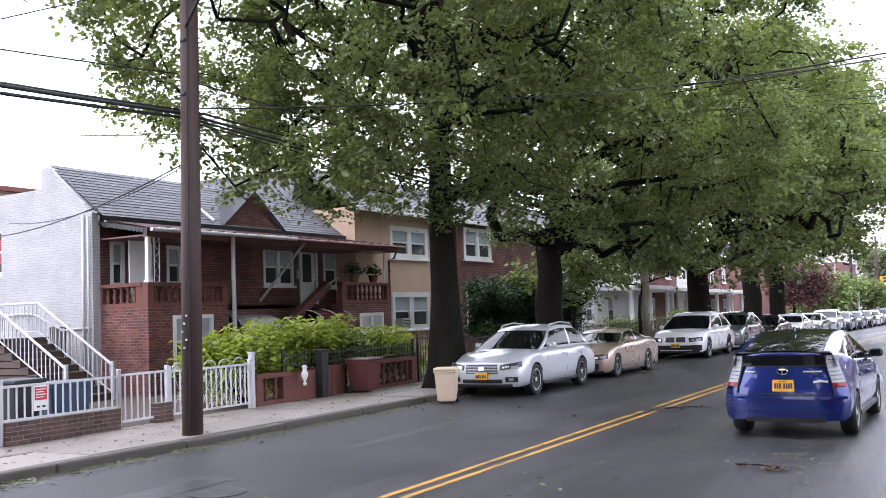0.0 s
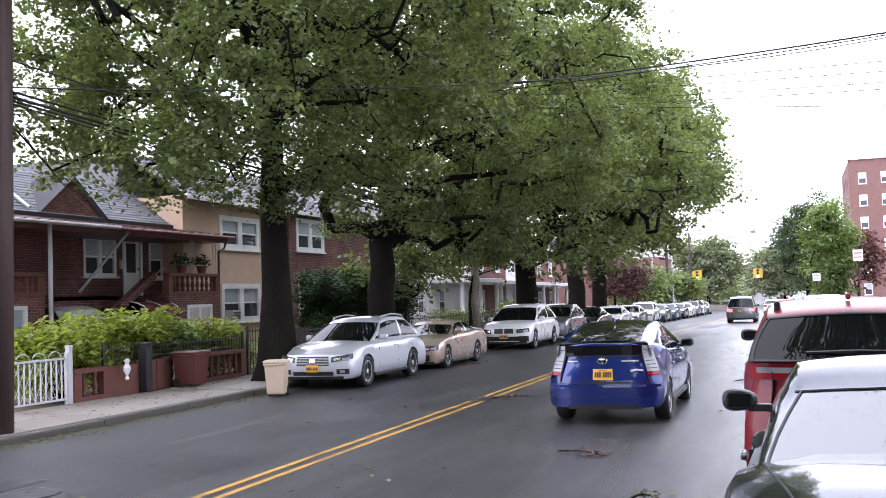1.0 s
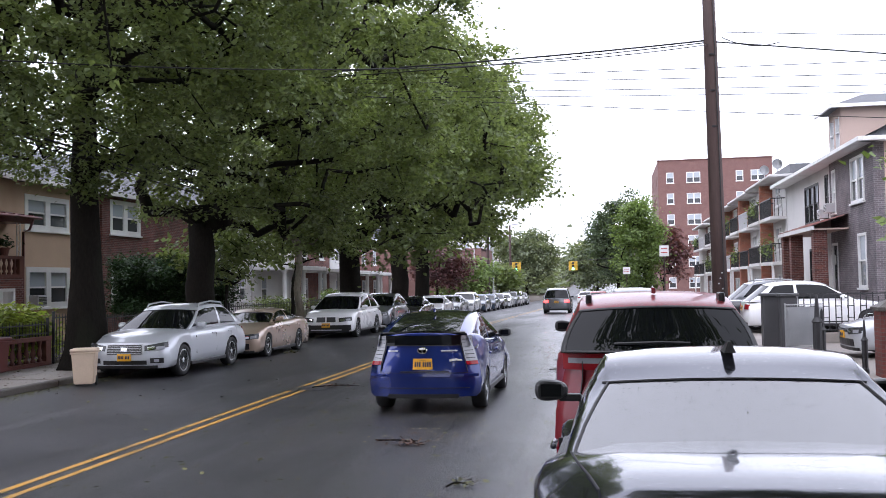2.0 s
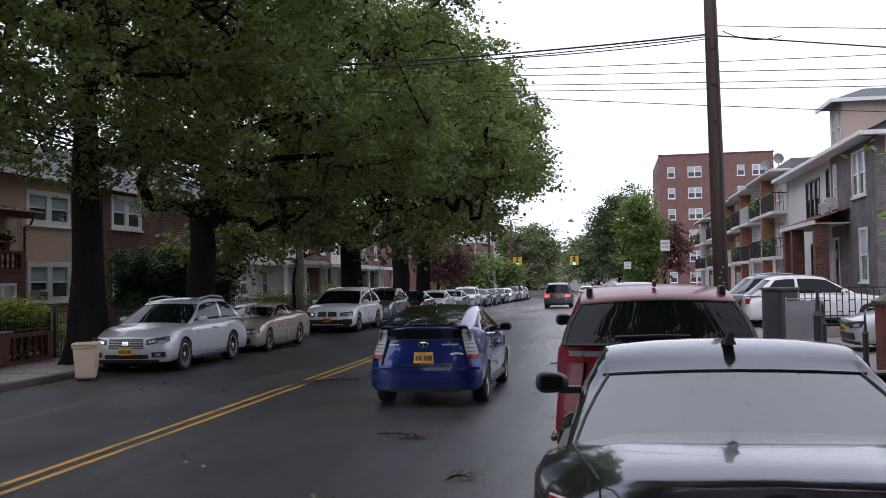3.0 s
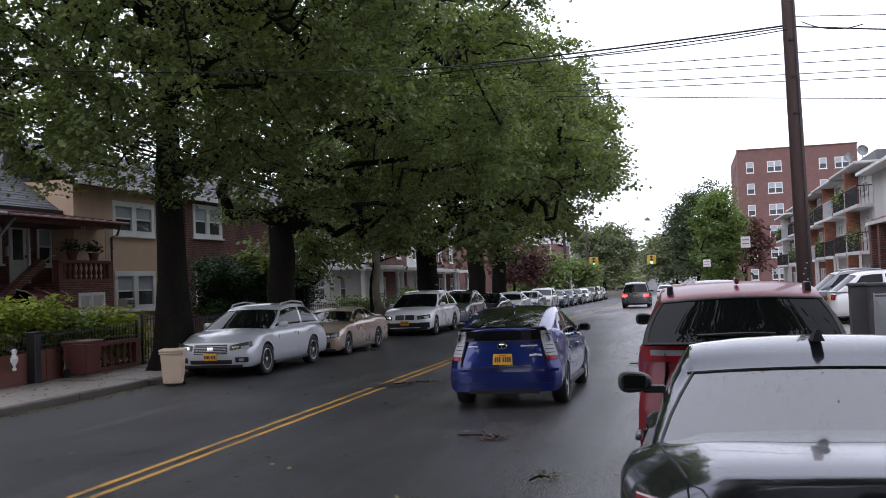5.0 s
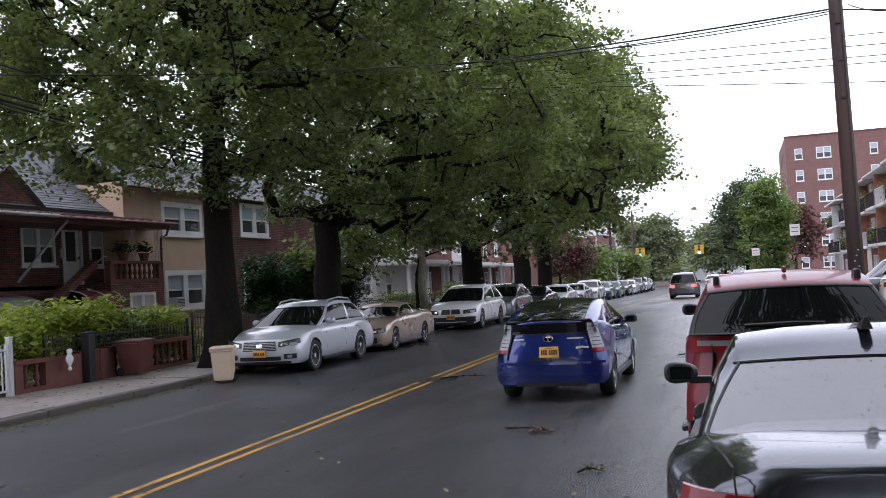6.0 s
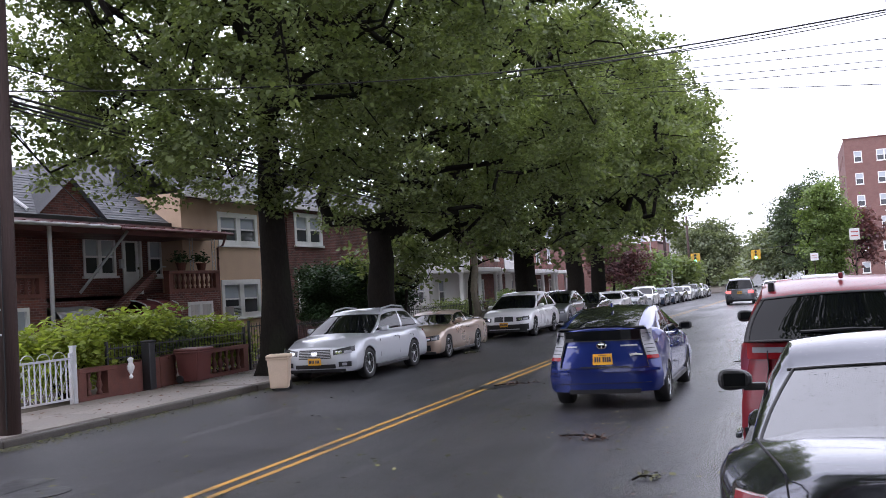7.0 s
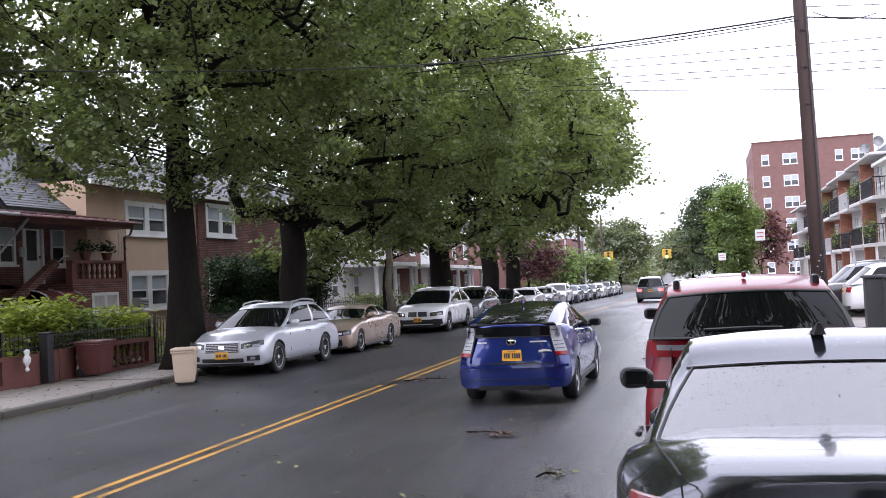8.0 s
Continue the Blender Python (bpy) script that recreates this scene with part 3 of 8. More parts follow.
def tree_parts(root, rng, nodes, par, trunk_r, bark, leafm, leaves, leaf, spread, trunk_nodes=5, squash=0.7, twig_r=0.012):
    n = len(nodes)
    load = np.ones(n)
    for i in range(n - 1, 0, -1):
        if par[i] >= 0:
            load[par[i]] += load[i]
    rad = np.maximum(twig_r, trunk_r * np.sqrt(load / load[0]) * 0.86)
    rad[0] = trunk_r * 1.12
    for i in range(1, trunk_nodes):
        rad[i] = trunk_r * (1.0 - (0.06 if nodes[trunk_nodes - 1][2] < 5.5 else 0.15) * i)
    # trunk, with a root flare
    bm = bmesh.new()
    b0 = nodes[0]
    pts, rr = [b0 + (0, 0, -0.15), b0 + (0, 0, 0.12), b0 + (0, 0, 0.45)], [trunk_r * 1.75, trunk_r * 1.42, trunk_r * 1.15]
    for i in range(1, trunk_nodes):
        pts.append(nodes[i])
        rr.append(rad[i])
    tube(bm, pts, rr, 14)
    for v in bm.verts:
        a = math.atan2(v.co.y - b0[1], v.co.x - b0[0])
        f = 1 + 0.07 * math.sin(a * 5 + v.co.z * 0.4) + 0.05 * noise.noise(v.co * 1.7)
        v.co.x, v.co.y = b0[0] + (v.co.x - b0[0]) * f, b0[1] + (v.co.y - b0[1]) * f
    part("trunk", bm, bark, root, smooth=True)
    V, F = [], []
    for i in range(trunk_nodes, n):
        j = par[i]
        a, b = nodes[j], nodes[i]
        d = b - a
        L = np.linalg.norm(d)
        if L < 1e-4:
            continue
        d = d / L
        u = np.cross(d, (0.3, 0.2, 0.9))
        u /= np.linalg.norm(u) + 1e-9
        w = np.cross(d, u)
        s = 6 if rad[i] > 0.05 else 4
        r0 = min(rad[j] if j >= trunk_nodes else rad[i] * 1.25, rad[i] * 1.35)
        k0 = len(V)
        for q, r in ((a, r0), (b, rad[i])):
            for k in range(s):
                t = k * math.tau / s
                V.append(q + (u * math.cos(t) + w * math.sin(t)) * r)
        for k in range(s):
            F.append((k0 + k, k0 + (k + 1) % s, k0 + s + (k + 1) % s, k0 + s + k))
    array_part("limb_work", V, F, bark, root, smooth=True)
    # leaves sit in sprays round the outer nodes
    tips = [i for i in range(trunk_nodes, n) if load[i] < 7]
    per = 36
    sprays = max(1, leaves // per)
    leaves = sprays * per
    pick = np.array(tips)[rng.integers(0, len(tips), sprays)]
    back = nodes[np.array(par)[pick]]
    f = rng.random((sprays, 1)) ** 0.6
    hub = back + (nodes[pick] - back) * f + rng.normal(size=(sprays, 3)) * spread * np.array((1, 1, squash))
    # each spray is a tilted, shallow dish of leaves that point away from its hub
    lay = rng.normal(size=(sprays, 3)) * 0.38 + np.array((0, 0, 1.0))
    lay /= np.linalg.norm(lay, axis=1)[:, None]
    ex = np.cross(lay, rng.normal(size=(sprays, 3)))
    ex /= np.linalg.norm(ex, axis=1)[:, None]
    ey = np.cross(lay, ex)
    own = np.repeat(np.arange(sprays), per)
    ang = rng.uniform(0, math.tau, leaves)
    reach = np.abs(rng.normal(0, 1, leaves)) * leaf * 2.1
    out = ex[own] * np.cos(ang)[:, None] + ey[own] * np.sin(ang)[:, None]
    c = hub[own] + out * reach[:, None] + lay[own] * (rng.normal(0, leaf * 0.55, leaves) - reach * 0.22)[:, None]
    size = leaf * rng.uniform(0.65, 1.35, (leaves, 1))
    d = out + rng.normal(size=(leaves, 3)) * 0.45 - np.array((0, 0, 0.25))
    d /= np.linalg.norm(d, axis=1)[:, None]
    s0 = np.cross(lay[own] + rng.normal(size=(leaves, 3)) * 0.35, d)
    s = s0 / np.linalg.norm(s0, axis=1)[:, None]
    nrm = np.cross(d, s)
    # a lobed blade of four triangles' area: stem, two side lobes, tip, folded along the midrib
    P = np.stack([c, c + d * size * 0.45 + s * size * 0.42 + nrm * size * 0.10, c + d * size, c + d * size * 0.45 - s * size * 0.42 + nrm * size * 0.10], 1)
    V = P.reshape(-1, 3)
    base = np.arange(leaves)[:, None] * 4
    F = np.concatenate([base + np.array([[0, 1, 2]]), base + np.array([[0, 2, 3]])])
    array_part("crown", V, F, leafm, root)


def tree(x, y, trunk_h, crown_c, crown_r, n, trunk_r, leaves, leaf, label, seed, bark=None, leafm=None, spread=0.34, z=0.12, lean=(0, 0), group="street trees", twig_r=0.012, low=None):
    rng = np.random.default_rng(seed)
    root = thing("tree", Matrix.Translation((x, y, ground_z(y) + z)), label, "tree", group)
    nodes, par = grow(rng, (0, 0, 0), trunk_h, crown_c, crown_r, n, trunk_r, lean=lean, low=low)
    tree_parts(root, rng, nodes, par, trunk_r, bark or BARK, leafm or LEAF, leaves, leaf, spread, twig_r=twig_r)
    return root


OAK = "tall dark-barked street tree with wide green crown"
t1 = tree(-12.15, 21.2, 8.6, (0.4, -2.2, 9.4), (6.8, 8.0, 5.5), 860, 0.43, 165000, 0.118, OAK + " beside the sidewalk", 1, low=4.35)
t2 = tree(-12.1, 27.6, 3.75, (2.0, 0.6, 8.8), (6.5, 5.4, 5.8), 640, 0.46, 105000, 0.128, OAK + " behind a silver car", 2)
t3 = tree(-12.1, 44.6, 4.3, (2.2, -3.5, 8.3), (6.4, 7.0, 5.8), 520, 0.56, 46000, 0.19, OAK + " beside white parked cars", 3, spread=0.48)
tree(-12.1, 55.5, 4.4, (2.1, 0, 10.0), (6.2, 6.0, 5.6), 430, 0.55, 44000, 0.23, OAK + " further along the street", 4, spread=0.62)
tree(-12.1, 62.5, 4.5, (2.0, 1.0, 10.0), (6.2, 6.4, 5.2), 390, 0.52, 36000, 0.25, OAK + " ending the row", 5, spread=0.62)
tree(-12.0, 36.6, 3.4, (0.2, 0.2, 5.6), (2.4, 2.6, 2.4), 130, 0.16, 5200, 0.20, "slender young tree with pale mottled bark", 6, bark=BARK_PALE, spread=0.3)
tree(-13.6, 33.2, 1.6, (0, 0, 3.6), (1.7, 1.9, 1.6), 90, 0.07, 3200, 0.18, "small thin tree in a front yard", 7, spread=0.28)
tree(-13.4, 40.2, 2.0, (0, 0, 4.4), (1.9, 2.2, 2.0), 100, 0.09, 4200, 0.19, "small leafy tree in a front yard", 8, spread=0.3)

# the avenue goes on behind the camera, as the car windows mirror it
for src, x, y, turn, lab in ((t3, -12.1, -9, 70, "street tree behind the viewpoint, mirrored in car windows"), (t3, -12.1, -22, 160, "street tree further back on the west sidewalk"), (t3, -12.1, -36, 40, "street tree far back on the west sidewalk"), (t2, 4.6, 2.7, 180, "street tree spreading over the parked graphite sedan"), (t3, 3.4, -27, 200, "street tree further back on the east sidewalk"), (t3, -4.0, -62, 200, "trees closing the street far behind")):
    tagged(copy_thing(src, Matrix.Translation((x, y, 0.12)) @ Matrix.Rotation(radians(turn), 4, "Z") @ Matrix.Scale(1.2 if src is t2 else 1.0, 4)), lab)

# ---------------------------------------------------------------- cars


def smooth_curve(pts, ys):
    """A curve through (y, z) points, eased a little."""
    py, pz = zip(*pts)
    v = np.interp(ys, py, pz)
    k = np.array([1, 2, 3, 2, 1]) / 9
    e = np.concatenate([[v[0]] * 2, v, [v[-1]] * 2])
    return np.convolve(e, k, "valid")


def wheel(car, x, y, r, w, side, spokes=5):
    wh = new("wheel")
    wh.parent = car
    wh.matrix_local = Matrix.Translation((x, y, r)) @ Matrix.Rotation(radians(90) * side, 4, "Y")
    bm = bmesh.new()
    lathe(bm, [(r * 0.66, -w / 2), (r * 0.93, -w / 2), (r * 0.99, -w * 0.36), (r, 0), (r * 0.99, w * 0.36), (r * 0.93, w / 2), (r * 0.70, w / 2), (r * 0.66, w * 0.40)], 26)
    part("tyre", bm, RUBBER, wh, smooth=True)
    bm = bmesh.new()
    R = r * 0.68
    lathe(bm, [(R * 0.2, -w * 0.2), (R, -w * 0.1), (R, w * 0.44), (R * 0.93, w * 0.46), (R * 0.91, w * 0.1), (R * 0.3, w * 0.05)], 26)
    for k in range(spokes):
        for off in (-0.11, 0.11):
            b2 = bmesh.new()
            box(b2, R * 0.12, R * 0.94, -R * 0.055, R * 0.055, w * 0.2, w * 0.4)
            b2.transform(Matrix.Rotation(k * math.tau / spokes + off, 4, "Z"))
            tmp = bpy.data.meshes.new("spoke")
            b2.to_mesh(tmp)
            b2.free()
            bm.from_mesh(tmp)
            bpy.data.meshes.remove(tmp)
    lathe(bm, [(R * 0.2, w * 0.15), (R * 0.2, w * 0.42), (R * 0.12, w * 0.45)], 12)
    part("rim", bm, RIM, wh)


class Shape:
    """The outline of a car: y forward, x to its right, z up; its middle at y 0."""

    def __init__(s, L, W, H, wheel_r, front_axle, rear_axle, top, belt, roof, cowl, roof_f, roof_r, deck, roof_w=0.74, belt_w=0.9, bow_f=0.22, bow_r=0.12, low=0.2, rake_f=0.10, rake_r=0.06, taper=0.05, shoulder=0.0, skirt=0.04):
        s.taper, s.shoulder, s.skirt = taper, shoulder, skirt
        s.L, s.W, s.H, s.r, s.fa, s.ra, s.top = L, W, H, wheel_r, front_axle, rear_axle, top
        s.belt, s.roof, s.cowl, s.roof_f, s.roof_r, s.deck = belt, roof, cowl, roof_f, roof_r, deck
        s.rw, s.bw, s.bow_f, s.bow_r, s.low, s.rake_f, s.rake_r = roof_w, belt_w, bow_f, bow_r, low, rake_f, rake_r

    def warp(s, x, y, z):
        """Rounds the ends in plan and leans them."""
        f = y > 0
        n = 0.9
        t = min(1, max(0, (abs(y) - (s.L / 2 - n)) / n))
        t = t * t * (3 - 2 * t)
        q = min(1.0, abs(x) / (s.W / 2))
        bow, rake = (s.bow_f, s.rake_f) if f else (s.bow_r, s.rake_r)
        d = bow * (0.35 * q ** 2 + 0.65 * q ** 6) + rake * min(1, abs(z - 0.5) / 0.5) ** 1.6
        k = 1 - s.taper * t * min(1.0, max(0.0, z - 0.6) / 0.45)
        return Vector((x * k, y - (1 if f else -1) * t * d, z))

    def zt(s, y):
        return float(smooth_curve(s.top, np.array([y - 0.1, y - 0.05, y, y + 0.05, y + 0.1]))[2])


def car(name, label, paint, S, m, front=None, rear=None, group="", spokes=5, trim=None, rails=False, category="car", far=False, glass=None, black_rear=False):
    glass = glass or CAR_GLASS
    c = thing(name, m, label, category, group)
    hw, L = S.W / 2, S.L
    # lower body: rings from tail to nose, lifted over the wheels
    step = 0.2 if far else 0.075
    ys = np.linspace(-L / 2, L / 2, int(L / step) + 1)
    top = smooth_curve(S.top, ys)
    ring = [(0.90, 0.0), (0.965, 0.06), (0.99, 0.25), (1.0, 0.5), (0.994, 0.68), (0.978 - 0.1 * S.shoulder, 0.82), (0.945 - 0.45 * S.shoulder, 0.93), (0.89 - 0.75 * S.shoulder, 0.985), (0.6, 1.015), (0.3, 1.03), (0.0, 1.035)]
    bm = bmesh.new()
    prev = None
    first = last = None
    ar = S.r * 1.12
    for i, y in enumerate(ys):
        zl = S.low
        for a in (S.fa, S.ra):
            if abs(y - a) < ar:
                zl = max(zl, math.sqrt(ar * ar - (y - a) ** 2) + S.r * 0.98)
        zt_ = top[i]
        row = []
        for fx, fz in ring:
            z = zl + (zt_ - zl) * min(fz, 1.0) + max(0, fz - 1.0) * 0.9
            flare = 0.012 if zl > S.low + 0.02 and fz < 0.1 else 0
            fx2 = fx if zl <= S.low + 0.02 or fz > 0.5 else max(fx, 0.985)
            row.append((fx2 * hw + flare if fx else 0.0, z))
        full = [(x, z) for x, z in row] + [(-x, z) for x, z in row[-2::-1]]
        vs = [bm.verts.new(S.warp(x, y, z)) for x, z in full]
        if prev:
            for k in range(len(vs) - 1):
                bm.faces.new((prev[k], prev[k + 1], vs[k + 1], vs[k]))
        else:
            first = vs
        prev = vs
    last = prev
    # nose and tail as grids between the two sides
    for vs, flip in ((first, False), (last, True)):
        n = len(ring)
        for k in range(n - 1):
            a, b = vs[k], vs[k + 1]
            d, e = vs[len(vs) - 1 - k], vs[len(vs) - 2 - k]
            cols = 8
            y = -L / 2 if vs is first else L / 2
            rows = []
            for p, q in ((a, d), (b, e)):
                if p == q:
                    rows.append([p] * (cols + 1))
                    continue
                x0 = row_x = p.co.x
                r = [p]
                for j in range(1, cols):
                    r.append(bm.verts.new(S.warp(x0 * (1 - 2 * j / cols), y, p.co.z)))
                r.append(q)
                rows.append(r)
            for j in range(cols):
                f = [rows[0][j], rows[0][j + 1], rows[1][j + 1], rows[1][j]]
                f = list(dict.fromkeys(f))
                if len(f) > 2:
                    try:
                        bm.faces.new(f if flip else f[::-1])
                    except ValueError:
                        pass
    bmesh.ops.remove_doubles(bm, verts=bm.verts, dist=0.0005)
    bmesh.ops.recalc_face_normals(bm, faces=bm.faces)
    part("body", bm, paint, c, smooth=True)
    # floor, wheel wells and bumper underside
    part("underbody", boxes((-hw * 0.86, hw * 0.86, -L / 2 + 0.28, L / 2 - 0.34, S.low - 0.02, S.low + 0.22), (-hw * 0.8, hw * 0.8, -L / 2 + 0.5, L / 2 - 0.7, S.low, 0.6)), TRIM_DARK, c)
    # cabin: windscreen, roof, rear window and sides, glass and metal from one net
    zb, zr = S.belt, S.roof
    bw, rw = hw * S.bw, hw * S.rw
    net_v = [0.0, 0.04, 0.12, 0.3, 0.5, 0.7, 0.86, 0.955, 1.0]

    def side_pt(u, v, sg):
        yb = S.deck + (S.cowl - S.deck) * u
        yr = S.roof_r + (S.roof_f - S.roof_r) * u
        e = math.sin(v * math.pi / 2) ** 0.9
        bulge = 0.02 * math.sin(v * math.pi)
        zbase = S.zt(yb) if (yb < S.deck + 0.02 or yb > S.cowl - 0.02) else zb
        zro = zr - 0.075 * (2 * u - 1) ** 4 - 0.035 * (2 * u - 1) ** 2
        zz = zb - S.skirt + (zro - zb + S.skirt) * v
        return Vector((sg * (bw + (rw - bw) * v ** 1.25 + bulge), yb + (yr - yb) * v ** 0.92, zz))

    metal, glass_sides = bmesh.new(), {1: bmesh.new(), -1: bmesh.new()}
    us = [0, 0.05, 0.1, 0.2, 0.3, 0.42, 0.46, 0.6, 0.75, 0.9, 0.955, 1.0]
    for sg in (1, -1):
        for i in range(len(us) - 1):
            for k in range(len(net_v) - 1):
                um, vm = (us[i] + us[i + 1]) / 2, (net_v[k] + net_v[k + 1]) / 2
                pane = 0.12 < vm < 0.86 and 0.1 < um < 0.955 and not 0.42 < um < 0.46
                q = [side_pt(us[i], net_v[k], sg), side_pt(us[i + 1], net_v[k], sg), side_pt(us[i + 1], net_v[k + 1], sg), side_pt(us[i], net_v[k + 1], sg)]
                t = glass_sides[sg] if pane else metal
                t.faces.new([t.verts.new(p) for p in (q if sg > 0 else q[::-1])])
    front_g, rear_g = bmesh.new(), bmesh.new()
    ws = [-1, -0.955, -0.88, -0.6, -0.3, 0, 0.3, 0.6, 0.88, 0.955, 1]
    for u, tgt, sgn in ((1.0, front_g, 1), (0.0, rear_g, -1)):
        for k in range(len(net_v) - 1):
            for j in range(len(ws) - 1):
                wm, vm = (ws[j] + ws[j + 1]) / 2, (net_v[k] + net_v[k + 1]) / 2
                q = []
                for w_, v_ in ((ws[j], net_v[k]), (ws[j + 1], net_v[k]), (ws[j + 1], net_v[k + 1]), (ws[j], net_v[k + 1])):
                    p = side_pt(u, v_, 1)
                    bow = 0.13 * (1 - w_ * w_)
                    q.append(Vector((p.x * w_, p.y + sgn * bow, p.z + 0.035 * (1 - w_ * w_) * v_)))
                pane = abs(wm) < 0.955 and 0.04 < vm < 0.955
                t = tgt if pane else metal
                f = t.faces.new([t.verts.new(p) for p in (q if sgn < 0 else q[::-1])])
                if black_rear and sgn < 0 and not pane:
                    f.material_index = 1
        if not far:
            for v_ in (0.0, 0.955) if sgn < 0 else (0.955,):
                p = side_pt(u, v_, 1)
                pts = [(p.x * w_, p.y + sgn * (0.13 * (1 - w_ * w_) + 0.004), p.z + 0.035 * (1 - w_ * w_) * v_ + 0.002) for w_ in ws]
                part("window_seal", tube(bmesh.new(), pts, 0.007, 5), TRIM_DARK, c)
            for sx in (1, -1):
                pts = []
                for v_ in net_v[:-1]:
                    p = side_pt(u, v_, 1)
                    pts.append((sx * p.x * 0.955, p.y + sgn * (0.13 * (1 - 0.955 ** 2) + 0.004), p.z + 0.035 * (1 - 0.955 ** 2) * v_ + 0.002))
                part("window_seal", tube(bmesh.new(), pts, 0.008, 5), TRIM_DARK, c)
    ru = [0, 0.06, 0.15, 0.3, 0.5, 0.7, 0.85, 0.94, 1]
    for i in range(len(ru) - 1):
        for j in range(len(ws) - 1):
            q = []
            for u_, w_ in ((ru[i], ws[j]), (ru[i + 1], ws[j]), (ru[i + 1], ws[j + 1]), (ru[i], ws[j + 1])):
                p = side_pt(u_, 1.0, 1)
                ends = (1 if u_ > 0.5 else -1) * 0.13 * (1 - w_ * w_) * abs(2 * u_ - 1) ** 3
                q.append(Vector((p.x * w_, p.y + ends, p.z + 0.035 * (1 - w_ * w_) + 0.012 * (1 - w_ ** 6) * (1 - abs(2 * u_ - 1) ** 4))))
            metal.faces.new([metal.verts.new(p) for p in q[::-1]])
    bmesh.ops.remove_doubles(metal, verts=metal.verts, dist=0.002)
    bmesh.ops.recalc_face_normals(metal, faces=metal.faces)
    part("cabin_shell", metal, (paint, TRIM_DARK), c, smooth=True)
    for tgt, nm in ((front_g, "windscreen"), (rear_g, "rear_window"), (glass_sides[1], "side_window"), (glass_sides[-1], "side_window")):
        bmesh.ops.remove_doubles(tgt, verts=tgt.verts, dist=0.0005)
        part(nm, tgt, glass, c, smooth=True)
    for sg in (1, -1):
        wheel(c, sg * (hw - 0.115), S.fa, S.r, 0.22, sg, spokes)
        wheel(c, sg * (hw - 0.115), S.ra, S.r, 0.22, sg, spokes)
        # mirror: cap, stalk and glass
        bm = bmesh.new()
        bmesh.ops.create_uvsphere(bm, u_segments=16, v_segments=10, radius=1.0, matrix=Matrix.Translation((0.11, 0, 0.08)))
        for v in bm.verts:
            q = Vector((v.co.x - 0.11, v.co.y, v.co.z - 0.08))
            q = Vector([math.copysign(abs(k) ** 0.78, k) for k in q])
            v.co = (0.10 + q.x * 0.115, max(-0.058, q.y * 0.08), 0.075 + q.z * (0.072 + 0.012 * q.x))
        box(bm, -0.10, 0.05, -0.03, 0.04, 0.0, 0.05, bevel=0.012)
        if sg < 0:
            bm.transform(Matrix.Scale(-1, 4, (1, 0, 0)))
            bmesh.ops.reverse_faces(bm, faces=bm.faces)
        mir = part("mirror", bm, trim or paint, c, m=Matrix.Translation((sg * hw * 0.93, S.cowl - 0.52, S.belt - 0.02)))
        part("mirror_glass", boxes((0.03 * sg, 0.17 * sg, -0.062, -0.056, 0.035, 0.12), bevel=0.002), CAR_GLASS, mir)
        if not far:
            part("door_handle", boxes(*[(sg * hw * 0.95, sg * (hw * (0.985 - 0.1 * S.shoulder) + 0.03), y - 0.1, y + 0.1, S.belt - 0.19, S.belt - 0.155) for y in (S.cowl - 1.35,)], bevel=0.012), paint, c)
            part("door_handle", boxes(*[(sg * hw * 0.95, sg * (hw * (0.985 - 0.1 * S.shoulder) + 0.03), y - 0.1, y + 0.1, S.belt - 0.19, S.belt - 0.155) for y in (S.cowl - 2.3,)], bevel=0.012), paint, c)
            for y in (S.cowl - 0.35, S.cowl - 1.5, S.cowl - 2.45):
                if y > -L / 2 + 0.9:
                    part("door_seam", boxes((sg * hw * 0.95, sg * (hw * 0.992 + 0.003), y - 0.005, y + 0.005, S.low + 0.2, S.low + (S.belt - S.low) * (0.78 - 0.3 * S.shoulder))), TRIM_DARK, c)
            part("sill_trim", boxes((sg * hw * 0.93, sg * hw * 1.0, S.ra + ar, S.fa - ar, S.low - 0.03, S.low + 0.05), bevel=0.015), trim or BLACK_PLASTIC, c)
        if rails:
            bm = bmesh.new()
            pts = [side_pt(u, 1.0, sg) + Vector((-sg * 0.04, 0, h)) for u, h in ((0.06, 0.02), (0.12, 0.075), (0.5, 0.075), (0.88, 0.075), (0.94, 0.02))]
            tube(bm, pts, 0.022, 6)
            part("roof_rail", bm, GREY_METAL, c, smooth=True)
    for end, spec in ((1, front or ()), (-1, rear or ())):
        for nm, mt, x0, x1, za, zb_, *rest in spec:
            lift = rest[0] if rest else 0.012
            skew = rest[1] if len(rest) > 1 else 0.0
            bm = bmesh.new()
            nx, nz = 8, 4
            grid = []
            for k in range(nz + 1):
                r = []
                for j in range(nx + 1):
                    x = x0 + (x1 - x0) * j / nx
                    z = za + (zb_ - za) * k / nz + skew * (abs(x) - min(abs(x0), abs(x1)))
                    p = S.warp(x, end * L / 2, z)
                    r.append(bm.verts.new(p + Vector((0, end * lift, 0))))
                grid.append(r)
            for k in range(nz):
                for j in range(nx):
                    f = (grid[k][j], grid[k][j + 1], grid[k + 1][j + 1], grid[k + 1][j])
                    bm.faces.new(f if end < 0 else f[::-1])
            r = bmesh.ops.extrude_face_region(bm, geom=bm.faces[:])
            bmesh.ops.translate(bm, verts=[v for v in r["geom"] if isinstance(v, bmesh.types.BMVert)], vec=(0, -end * (lift + 0.03), 0))
            bmesh.ops.recalc_face_normals(bm, faces=bm.faces)
            part(nm, bm, mt, c)
    return c


